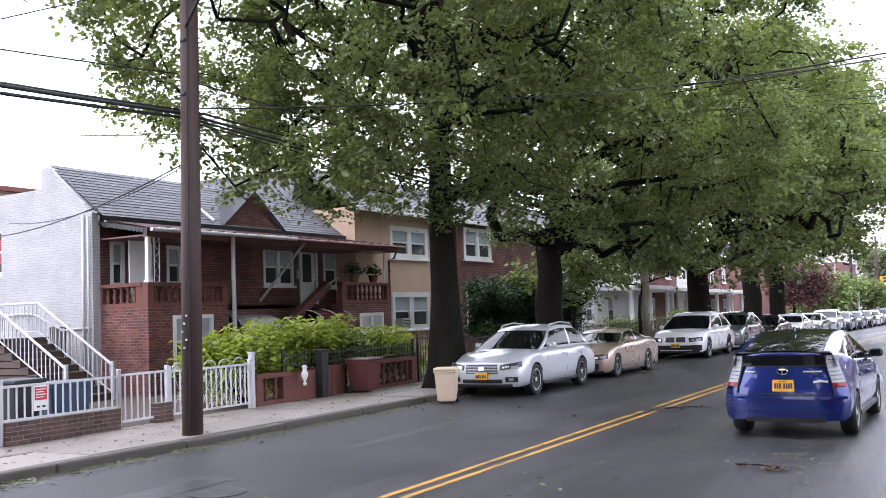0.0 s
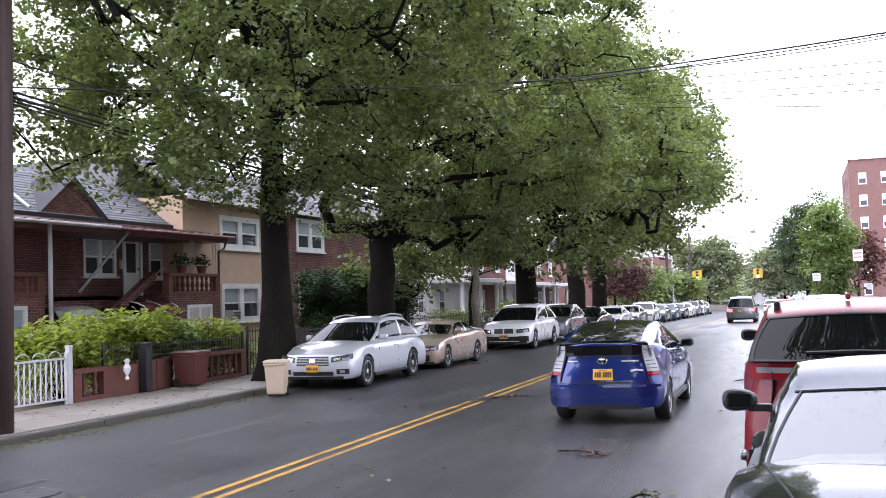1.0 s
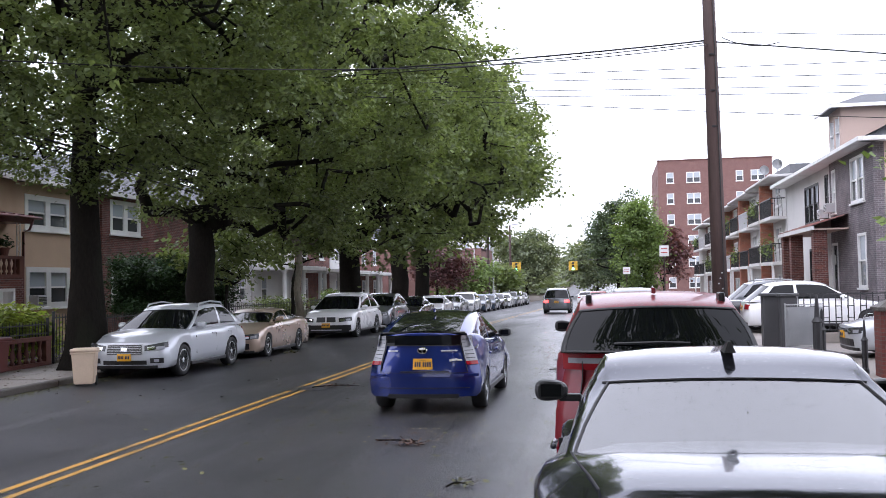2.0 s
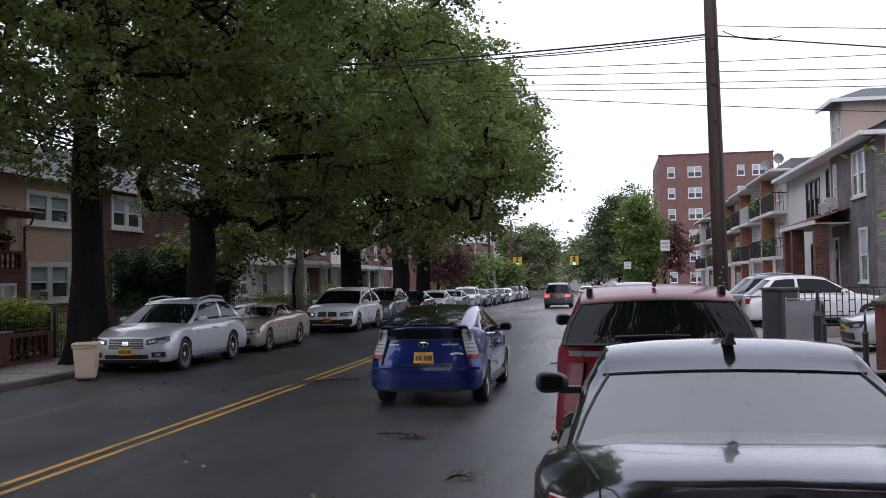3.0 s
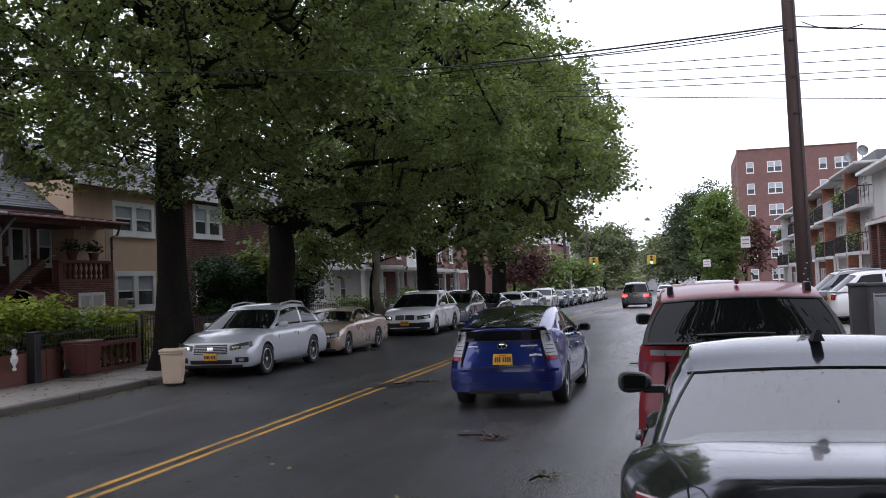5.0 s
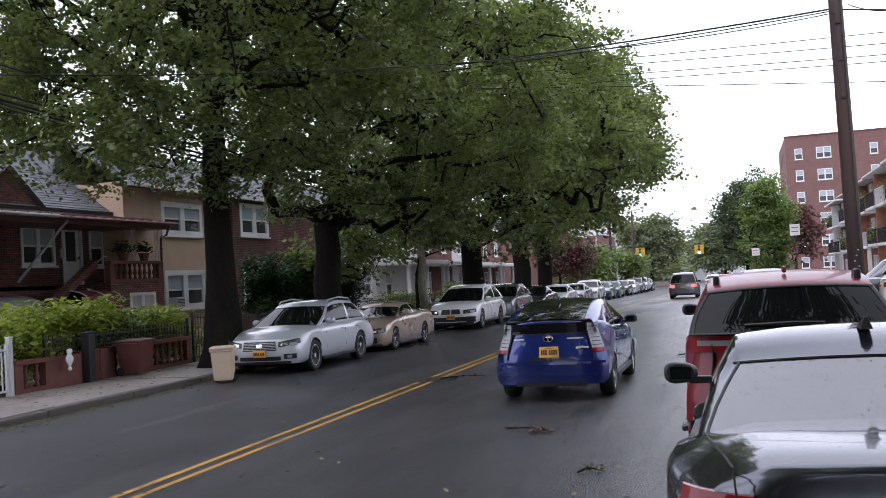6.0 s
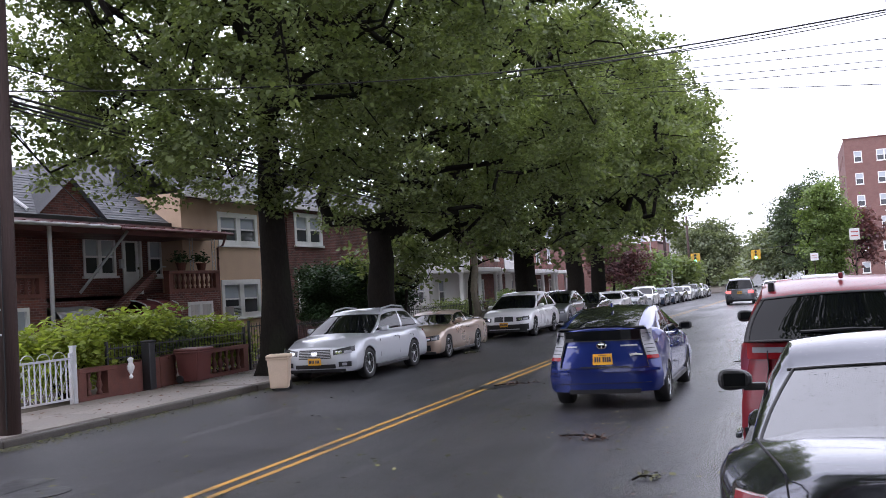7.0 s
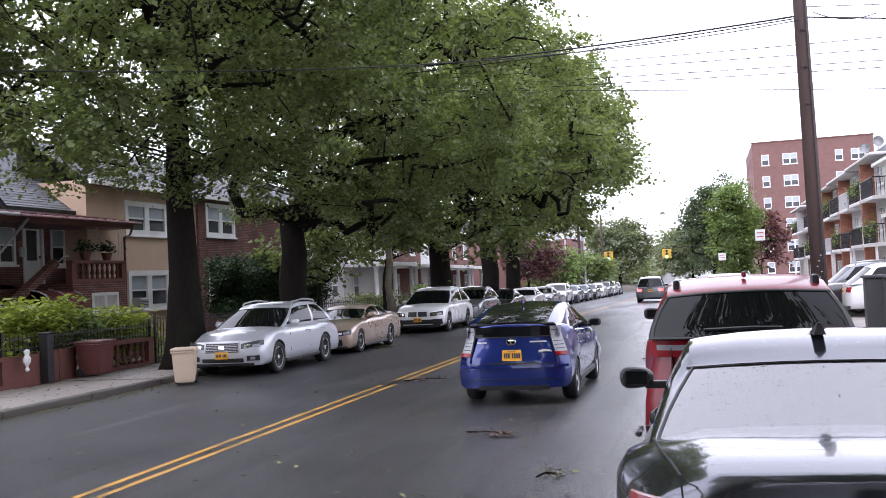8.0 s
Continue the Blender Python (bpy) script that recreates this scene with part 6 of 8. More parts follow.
part("dormer_cheek", boxes((0.0, 0.2, 0.2, 6.0, 0.0, 2.3)), STUCCO_PINK, dm)
for a in (0.3, 1.4):
    part("pane", boxes((a, a + 0.7, 0.1, 0.11, 0.6, 1.9)), GLASS_BLUE, dm)
    part("window_frame", boxes((a, a + 0.06, -0.02, 0.1, 0.6, 1.9), (a + 0.64, a + 0.7, -0.02, 0.1, 0.6, 1.9), (a, a + 0.7, -0.02, 0.1, 1.2, 1.26)), WHITE, dm)
b = bmesh.new()
vs = [b.verts.new(q) for q in ((-0.4, -0.5, 2.3), (2.8, -0.5, 2.3), (2.8, 6.5, 2.3), (-0.4, 6.5, 2.3), (1.2, 1.2, 3.0), (1.2, 6.5, 3.0))]
for f in ((0, 1, 4), (1, 2, 5, 4), (3, 0, 4, 5), (2, 3, 5)):
    b.faces.new([vs[i] for i in f])
b.faces.new([vs[i] for i in (3, 2, 1, 0)])
part("dormer_roof", b, SHINGLE, dm)
part("dormer_fascia", boxes((-0.45, 2.85, -0.56, -0.48, 2.2, 2.36), (2.8, 2.87, -0.5, 6.5, 2.2, 2.36)), WHITE, dm)
# entrance porch with tiled roof on brick piers
b = roof_courses(bmesh.new(), 6.3, 13.8, -1.5, 3.98, 0.0, 4.45, 0.3, 0.03)
part("porch_roof", b, TILE_PINK, r1)
part("porch_roof_board", boxes((6.3, 13.8, -1.52, -1.42, 3.84, 3.98)), WHITE, r1)
part("porch_gable", boxes((6.28, 6.36, -1.45, 0, 3.84, 4.1)), STUCCO_WHITE, r1)
part("porch_ceiling", boxes((6.4, 13.7, -1.42, -0.13, 3.84, 3.9)), STUCCO_PINK, r1)
for x in (6.4, 8.3, 13.1):
    part("porch_pier", boxes((x, x + 0.5, -1.4, -0.9, 0.1, 3.84), bevel=0.01), BRICK_BROWN, r1)
part("porch_floor", boxes((6.3, 13.7, -1.4, -0.13, 0.1, 0.9)), BRICK_BROWN, r1)
part("wall_lamp", boxes((11.2, 11.4, -0.3, -0.12, 2.5, 2.9), bevel=0.03), WHITE, r1)
b = bmesh.new()
for k in range(6):
    box(b, 10.6, 11.9, -1.4 - 0.28 * (k + 1), -1.4 - 0.28 * k, 0.1, 0.9 - 0.13 * k)
part("stair", b, CONCRETE, r1)


def balcony(h, x0, x1, z, m=None, plants=False):
    bc = new("balcony")
    bc.parent = h
    part("balcony_slab", boxes((x0, x1, -0.78, 0, z - 0.18, z), bevel=0.015), STUCCO_WHITE, bc)
    part("balcony_rail", boxes((x0, x1, -0.76, -0.72, z + 0.92, z + 0.97), (x0, x0 + 0.04, -0.72, 0, z + 0.92, z + 0.97), (x1 - 0.04, x1, -0.72, 0, z + 0.92, z + 0.97)), m or BLACK_IRON, bc)
    n = int((x1 - x0) / 0.16)
    first = None
    for k in range(n + 1):
        o = new("rail_bar", first.data) if first else part("rail_bar", boxes((-0.012, 0.012, -0.755, -0.73, z, z + 0.92)), m or BLACK_IRON, bc)
        first = first or o
        o.parent = bc
        o.location = (x0 + 0.02 + (x1 - x0 - 0.04) * k / n, 0, 0)
    for e in (x0 + 0.02, x1 - 0.02):
        for k in range(1, 4):
            o = new("rail_bar", first.data)
            o.parent = bc
            o.location = (e, k * 0.19, 0)
    if plants:
        rng = np.random.default_rng(int(x0 * 7 + z * 3))
        c = np.stack([rng.uniform(x0, x1, 260), rng.normal(-0.72, 0.12, 260), z + 0.75 + rng.normal(0, 0.28, 260)], 1)
        tagged(leaf_cloud("balcony_greenery", c, rng, 0.16, LEAF_LIGHT, bc), kind="stuff")


def leaf_cloud(name, c, rng, size, m, parent=None):
    n = len(c)
    ang, tilt, roll = rng.uniform(0, math.tau, n), rng.uniform(-0.5, 0.7, n), rng.uniform(-0.8, 0.8, n)
    d = np.stack([np.cos(ang) * np.cos(tilt), np.sin(ang) * np.cos(tilt), np.sin(tilt)], 1)
    s0 = np.stack([-np.sin(ang), np.cos(ang), np.zeros(n)], 1)
    s = s0 * np.cos(roll)[:, None] + np.cross(d, s0) * np.sin(roll)[:, None]
    nr = np.cross(d, s)
    L = size * rng.uniform(0.6, 1.3, (n, 1))
    P = np.stack([c, c + d * L * 0.4 + s * L * 0.3 + nr * L * 0.08, c + d * L - nr * L * 0.1, c + d * L * 0.4 - s * L * 0.3 + nr * L * 0.08], 1).reshape(-1, 3)
    b = np.arange(n)[:, None] * 4
    return array_part(name, P, np.concatenate([b + np.array([[0, 1, 2]]), b + np.array([[0, 2, 3]])]), m, parent)


def balcony_house(y_far, width, m, m2, label, seed):
    h = house_root(9.2, y_far, RIGHT, label)
    ze = 7.4
    ops = []
    for s in range(2):
        z = 3.0 + s * 2.4
        ops += [(0.8, 2.6, z + 0.1, z + 1.95), (width - 3.2, width - 1.4, z + 0.6, z + 1.9)]
    ops += [(0.9, 1.9, 0.2, 2.3), (width - 3.2, width - 1.0, 0.3, 2.3)]
    front_wall(h, width, ze, ops, m)
    for o in ops:
        window(h, *o, sashes=2, frame_mat=WHITE, rails=0 if o[2] < 1 else 1)
    side_wall(h, 0, 0.25, 10, [(0.25, ze + 0.1), (10, ze + 0.1)], m2)
    side_wall(h, width - 0.25, 0.25, 10, [(0.25, ze + 0.1), (10, ze + 0.1)], m2)
    part("wing_wall", boxes((width * 0.5, width * 0.5 + 0.3, -0.7, 0, 0.1, ze - 0.1)), m2, h)
    part("roof", boxes((-0.1, width + 0.1, -0.85, 10, ze, ze + 0.14), bevel=0.03), STUCCO_WHITE, h)
    part("roof_cap", boxes((0.3, width - 0.3, 0.3, 9.6, ze + 0.22, ze + 0.7)), SHINGLE, h)
    for s in range(2):
        balcony(h, 0.3, width * 0.5 - 0.1, 2.95 + s * 2.4, plants=(seed + s) % 2 == 0)
        balcony(h, width * 0.5 + 0.5, width - 0.2, 2.95 + s * 2.4, m=WHITE_METAL if (seed + s) % 3 == 0 else None, plants=(seed + s) % 3 == 1)
    for x in (0.5, width - 0.5):
        post(h, x, -0.68, 0.1, 2.8, WHITE, 0.06)
    return h


balcony_house(62.2, 9.0, STUCCO_WHITE, BRICK_ORANGE, "white and orange brick house with iron balconies", 1)
balcony_house(71.4, 9.0, STUCCO_WHITE, BRICK_ORANGE, "white and orange brick house with planted balconies", 2)
balcony_house(80.6, 9.0, BRICK_ORANGE, BRICK_ORANGE, "orange brick house with iron balconies", 3)
balcony_house(90.0, 9.0, BRICK_FAR, STUCCO_WHITE, "red brick house with white balconies", 4)
balcony_house(102.0, 11.0, BRICK_FAR, STUCCO_WHITE, "red brick house with white balconies near the crossing", 5)


def satellite_dish(x, y, z):
    d = thing("satellite_dish", Matrix.Translation((x, y, z)) @ Matrix.Rotation(radians(150), 4, "Z"), "grey satellite dish on a flat roof", "satellite dish")
    b = bmesh.new()
    lathe(b, [(0.02, 0.1), (0.25, 0.06), (0.30, -0.03), (0.31, -0.04), (0.25, 0.03), (0.02, 0.07)], 16, Matrix.Translation((0, 0, 0.75)) @ Matrix.Rotation(radians(70), 4, "X"))
    part("reflector", b, GREY_METAL, d, smooth=True)
    part("mast", tube(bmesh.new(), [(0, 0.08, -0.02), (0, 0.08, 0.7)], 0.03, 6), GREY_METAL, d)


satellite_dish(9.8, 59.0, ground_z(60) + 7.95)
satellite_dish(9.6, 62.5, ground_z(62) + 8.0)

# six-storey brick apartment block at the far crossing
ap = house_root(7.0, 140, 0, "six-storey red brick apartment block with paired white windows", name="apartment_building", category="apartment block")
ops, z0 = [], 1.2
for s in range(6):
    z = 1.6 + s * 2.95
    for x, w_ in ((1.15, 1.0), (3.9, 1.9), (7.3, 1.0), (10.6, 1.0), (12.6, 1.9)):
        ops.append((x, x + w_, z, z + 1.5))
front_wall(ap, 15.5, 19.4, ops, BRICK_FAR)
for o in ops:
    window(ap, *o, sashes=2 if o[1] - o[0] > 1.2 else 1)
ops2 = [(y_, y_ + 1.4, 1.6 + s * 2.95, 3.1 + s * 2.95) for s in range(6) for y_ in (2.0, 6.2, 10.4, 14.6)]
o = part("side_wall", wall_mesh(20, 19.4, 0.25, ops2, 0.1), BRICK_FAR, ap)
o.matrix_local = pose(0, 20.25, 0, 0, 0, -90)
sw = new("window_side")
sw.parent = ap
sw.matrix_local = pose(0, 20.25, 0, 0, 0, -90)
for o in ops2:
    part("pane", boxes((o[0], o[1], 0.1, 0.11, o[2], o[3])), GLASS_BLUE, sw)
part("flat_roof", boxes((0.2, 15.3, 0.2, 20, 19.0, 19.3)), SHINGLE, ap)
part("coping", boxes((-0.1, 15.6, -0.1, 0.35, 19.5, 19.65)), BRICK_BROWN, ap)
part("side_wall", boxes((15.25, 15.5, 0.25, 20, 0.1, 19.4)), BRICK_FAR, ap)
# pale tower and brick blocks closing the view on the west side
for x, y, w_, d_, hh, m_, lab in ((-34, 190, 14, 14, 13, STUCCO_WHITE, "pale many-windowed building in the distance"), (-28, 122, 12, 12, 7.0, BRICK_FAR, "brick building across the far crossing"), (18, 260, 20, 14, 10, BRICK_FAR, "distant brick building up the hill")):
    hh_ = house_root(x, y, 0, lab, name="distant_building", category="building")
    ops = [(a, a + 1.1, 1.2 + s * 2.8, 2.6 + s * 2.8) for s in range(int(hh / 2.9)) for a in np.arange(1.0, w_ - 1.5, 2.3)]
    front_wall(hh_, w_, hh, ops, m_)
    for o in ops:
        part("pane", boxes((o[0], o[1], 0.1, 0.11, o[2], o[3])), GLASS_BLUE, hh_)
    o = part("side_wall", wall_mesh(d_, hh, 0.25, [], 0.1), m_, hh_)
    o.matrix_local = pose(w_, 0.25, 0, 0, 0, 90)
    o = part("side_wall", wall_mesh(d_, hh, 0.25, [], 0.1), m_, hh_)
    o.matrix_local = pose(0.25, 0.25, 0, 0, 0, 90)
    part("flat_roof", boxes((0, w_, 0.2, d_, hh - 0.2, hh)), SHINGLE, hh_)

# unseen plain houses, added to close the street behind the camera and darken reflections
for k in range(5):
    for x, turn, y in ((-20.0, LEFT, -6.0 - 12 * k), (9.2, RIGHT, 6.0 - 12 * k)):
        hb2 = house_root(x, y - (0 if turn == RIGHT else 11.5), turn, "unseen plain brick house added behind the viewpoint for reflections")
        front_wall(hb2, 11.5, 6.5, [(1.5, 3.0, 1.2, 2.7), (6.5, 8.0, 1.2, 2.7), (1.5, 3.0, 4.0, 5.4), (6.5, 8.0, 4.0, 5.4)], BRICK_BROWN if (k + (turn > 0)) % 2 else BRICK_RED)
        for a in (1.5, 6.5):
            for z in (1.2, 4.0):
                window(hb2, a, a + 1.5, z, z + 1.4, rails=1)
        side_wall(hb2, 0, 0.25, 9, [(0.25, 6.6), (9, 6.6)], BRICK_BROWN)
        part("roof", boxes((0, 11.5, -0.2, 9, 6.6, 7.2), bevel=0.05), SHINGLE, hb2)

# ---------------------------------------------------------------- white fence, stoop and bins
def picket_fence(y0, y1, z0, z1, step=0.14, x=-13.65, label="white metal picket fence on the sidewalk edge", scroll=False):
    f = thing("fence", Matrix.Translation((x, y0, 0)) @ Matrix.Rotation(LEFT, 4, "Z"), label, "fence", "white fence panels")
    L = y1 - y0
    for z in (z0 + 0.06, z1 - 0.06):
        part("rail", boxes((0, L, -0.018, 0.018, z - 0.02, z + 0.02)), WHITE_METAL, f)
    for e in (0, L):
        part("post", boxes((e - 0.035, e + 0.035, -0.035, 0.035, 0.13, z1 + 0.05), bevel=0.008), WHITE_METAL, f)
    n = int(L / step)
    first = None
    for k in range(1, n):
        o = new("picket", first.data) if first else part("picket", boxes((-0.011, 0.011, -0.011, 0.011, z0 + 0.06, z1 - 0.06)), WHITE_METAL, f)
        first = first or o
        o.parent = f
        o.location = (L * k / n, 0, 0)
    if scroll:
        for k in range(int(L / 0.42)):
            b = bmesh.new()
            cx = 0.25 + k * 0.42
            tube(b, [(cx + 0.17 * math.cos(a), 0, z1 - 0.04 + 0.13 * math.sin(a)) for a in np.linspace(0, math.pi, 9)], 0.01, 5)
            part("scroll", b, WHITE_METAL, f)
        b = bmesh.new()
        for k in range(11):
            for sg in (-1, 1):
                a = 0.1 + k * (L - 0.2) / 11
                tube(b, [(a, 0.03 * sg * 0.2, z0 + 0.1), (min(L - 0.05, a + 0.35), 0.006 * sg, z1 - 0.1)], 0.004, 4) if sg > 0 else tube(b, [(min(L - 0.05, a + 0.35), -0.006, z0 + 0.1), (a, -0.006, z1 - 0.1)], 0.004, 4)
        part("lattice", b, WHITE_METAL, f)
    return f


picket_fence(9.75, 12.1, 0.45, 1.1, label="white metal picket fence standing on a low brick wall")
picket_fence(12.1, 13.25, 0.18, 1.12, label="white metal gate in the picket fence")
picket_fence(13.3, 15.55, 0.18, 1.1, scroll=True, label="white scrolled metal fence panel with wire lattice")
fr = picket_fence(8.3, 9.7, 0.18, 1.12, label="white metal fence panel by the neighbouring drive")
bm_post = thing("gate_post", Matrix.Translation((-13.65, 15.62, 0.13)), "grey-white metal gate post", "post")
part("shaft", boxes((-0.05, 0.05, -0.05, 0.05, 0, 1.12), bevel=0.01), WHITE_METAL, bm_post)
part("cap", boxes((-0.06, 0.06, -0.06, 0.06, 1.12, 1.16), bevel=0.012), WHITE_METAL, bm_post)


def brick_wall(y0, y1, courses, x=-13.65):
    w = thing("low_brick_wall", Matrix.Translation((x, y0, 0.13)) @ Matrix.Rotation(LEFT, 4, "Z"), "low brown brick wall under the white fence", "wall", kind="structure")
    part("mortar", boxes((0.004, y1 - y0 - 0.004, -0.094, 0.094, 0, courses * 0.073 - 0.004)), mat("grey_mortar", (0.2, 0.18, 0.165), 0.9, var=0.2), w)
    bmat = mat("brown_brick_unit", (0.085, 0.05, 0.042), 0.85, var=0.3, fine=60, bump=0.3, random_ob=0.8)
    first = None
    for c in range(courses):
        xs, n = (0.0 if c % 2 == 0 else -0.105), 0
        while xs < y1 - y0 - 0.05:
            a, b = max(0, xs), min(y1 - y0, xs + 0.2)
            if b - a > 0.04:
                o = new("brick", first.data) if first else part("brick", boxes((0, 0.2, -0.1, 0.1, 0, 0.062), bevel=0.004), bmat, w)
                first = first or o
                o.parent = w
                o.matrix_local = pose(a, random.uniform(-0.004, 0.004), c * 0.073) @ Matrix.Diagonal(((b - a) / 0.2, 1, 1, 1))
            xs += 0.211
    return w


brick_wall(9.78, 12.06, 5)
brick_wall(12.9, 13.3, 5)

# notice on the fence; its small print is plain bars
sg = thing("notice", Matrix.Translation((-13.60, 10.32, 0.62)) @ Matrix.Rotation(LEFT, 4, "Z"), "small red and white notice tied to the fence", "sign")
part("board", boxes((0, 0.25, -0.01, 0.0, 0, 0.4)), WHITE, sg)
part("red_field", boxes((0.01, 0.24, -0.013, -0.009, 0.17, 0.38)), SIGN_RED, sg)
for k in range(4):
    part("text_bar", boxes((0.035, 0.215 - 0.03 * (k % 2), -0.0155, -0.012, 0.335 - k * 0.042, 0.35 - k * 0.042)), WHITE, sg)
for k in range(2):
    part("symbol_bar", boxes((0.05 + k * 0.1, 0.11 + k * 0.1, -0.014, -0.009, 0.05, 0.08)), TRIM_DARK, sg)


def wheelie_bin(x, y, m, w, h, label, turn=0, z=0.15, lid=None, tilt=0):
    b0 = thing("wheelie_bin", Matrix.Translation((x, y, z)) @ Matrix.Rotation(radians(turn), 4, "Z") @ Matrix.Rotation(radians(tilt), 4, "X"), label, "rubbish bin")
    bm = bmesh.new()
    k = 0.82
    lo = [bm.verts.new((sx * w / 2 * k, sy * w / 2 * k, 0.04)) for sx, sy in ((-1, -1), (1, -1), (1, 1), (-1, 1))]
    hi = [bm.verts.new((sx * w / 2, sy * w / 2, h * 0.9)) for sx, sy in ((-1, -1), (1, -1), (1, 1), (-1, 1))]
    bm.faces.new(lo[::-1])
    bm.faces.new(hi)
    for i in range(4):
        bm.faces.new((lo[i], lo[(i + 1) % 4], hi[(i + 1) % 4], hi[i]))
    bmesh.ops.bevel(bm, geom=bm.edges[:], offset=0.02, segments=2, affect="EDGES")
    part("body", bm, m, b0)
    part("rim", boxes((-w / 2 - 0.02, w / 2 + 0.02, -w / 2 - 0.02, w / 2 + 0.02, h * 0.86, h * 0.91), bevel=0.012), m, b0)
    bm = boxes((-w / 2 - 0.025, w / 2 + 0.025, -w / 2 - 0.04, w / 2 + 0.02, h * 0.91, h), bevel=0.03)
    part("lid", bm, lid or m, b0)
    part("handle", tube(bmesh.new(), [(-w * 0.35, w / 2 + 0.02, h * 0.9), (-w * 0.35, w / 2 + 0.09, h * 0.92), (w * 0.35, w / 2 + 0.09, h * 0.92), (w * 0.35, w / 2 + 0.02, h * 0.9)], 0.015, 6), m, b0)
    for sx in (-1, 1):
        b = bmesh.new()
        lathe(b, [(0.09, -0.025), (0.1, -0.015), (0.1, 0.015), (0.09, 0.025)], 12, Matrix.Translation((sx * w * 0.42, w * 0.36, 0.09)) @ Matrix.Rotation(radians(90), 4, "Y"))
        part("wheel", b, RUBBER, b0)


wheelie_bin(-10.6, 18.45, BIN_BEIGE, 0.46, 0.76, "beige plastic wheelie bin standing in the gutter", 20, z=0.01)
wheelie_bin(-13.35, 19.3, BIN_BROWN, 0.62, 0.8, "brown plastic bin beside the balustrade", 90)
wheelie_bin(-14.6, 11.6, BIN_BLUE, 0.6, 0.85, "blue recycling bin behind the white fence", 80)
wheelie_bin(-14.6, 10.75, BIN_DARK, 0.62, 0.95, "dark green bin behind the white fence", 95)
wheelie_bin(-15.3, 12.4, BIN_BLUE, 0.56, 0.8, "second blue bin behind the white fence", 85)

# stoop with white railings
STOOP_STONE = mat("brown_stoop_stone", (0.085, 0.055, 0.045), 0.75, var=0.3, scale=4, fine=50, bump=0.3)
stp = thing("stoop", Matrix.Translation((-19.4, 15.5, 0.1)) @ Matrix.Rotation(radians(180), 4, "Z"), "brown stone stoop with white metal railings", "stairs")
for k in range(9):
    part("step", boxes((k * 0.3, 4.5, -1.5, 0, k * 0.178, (k + 1) * 0.178 - 0.03)), STOOP_STONE, stp)
    part("tread", boxes((k * 0.3 - 0.03, k * 0.3 + 0.31, -1.52, 0.02, (k + 1) * 0.178 - 0.03, (k + 1) * 0.178), bevel=0.008), KERB, stp)
for yy in (-1.45, -0.05):
    part("handrail", tube(bmesh.new(), [(-0.1, yy, 0.85), (2.7, yy, 2.5), (4.5, yy, 2.5)], 0.035, 6), WHITE_METAL, stp)
    part("bottom_rail", tube(bmesh.new(), [(-0.05, yy, 0.2), (2.7, yy, 1.75), (4.5, yy, 1.75)], 0.02, 6), WHITE_METAL, stp)
    for k in range(30):
        x = k * 0.155
        zz = 0.2 + 1.55 * min(1, x / 2.7)
        part("baluster_bar", boxes((x - 0.01, x + 0.01, yy - 0.01, yy + 0.01, zz, zz + 0.62 + (0.08 if x > 2.7 else 0.03))), WHITE_METAL, stp)
    part("newel", boxes((-0.14, -0.06, yy - 0.04, yy + 0.04, 0, 0.95), bevel=0.01), WHITE_METAL, stp)

# ---------------------------------------------------------------- balustrade, iron fence, hedge
bl = thing("balustrade", Matrix.Translation((-13.85, 16.0, 0.1)) @ Matrix.Rotation(LEFT, 4, "Z"), "red-brown masonry balustrade wall along the sidewalk", "balustrade", kind="structure")
parapet(bl, 0.0, 1.1, 0.0, 0.0, 0.68, TERRACOTTA, 0.25)
part("panel", boxes((1.1, 2.0, 0.0, 0.2, 0.0, 0.66)), TERRACOTTA, bl)
parapet(bl, 3.0, 6.5, 0.0, 0.0, 0.72, TERRACOTTA, 0.27)
for x in (2.0, 2.35, 2.7):
    part("panel", boxes((x, x + 0.33, 0.0, 0.2, 0.0, 0.7), bevel=0.01), TERRACOTTA, bl)
dk = thing("gate_pier", Matrix.Translation((-13.75, 18.15, 0.12)), "dark iron gate pier by the balustrade", "post")
part("shaft", boxes((-0.11, 0.11, -0.11, 0.11, 0, 1.05), bevel=0.015), BLACK_IRON, dk)
part("cap", boxes((-0.13, 0.13, -0.13, 0.13, 1.05, 1.1), bevel=0.02), BLACK_IRON, dk)
orn = thing("wall_ornament", Matrix.Translation((-13.62, 17.35, 0.45)), "white cast ornament hung on the balustrade", "ornament")
bm = bmesh.new()
lathe(bm, [(0.04, 0), (0.07, 0.03), (0.03, 0.09), (0.11, 0.2), (0.12, 0.26), (0.06, 0.34), (0.1, 0.42), (0.03, 0.46)], 10)
for v in bm.verts:
    v.co.x *= 0.4
part("casting", bm, WHITE, orn)


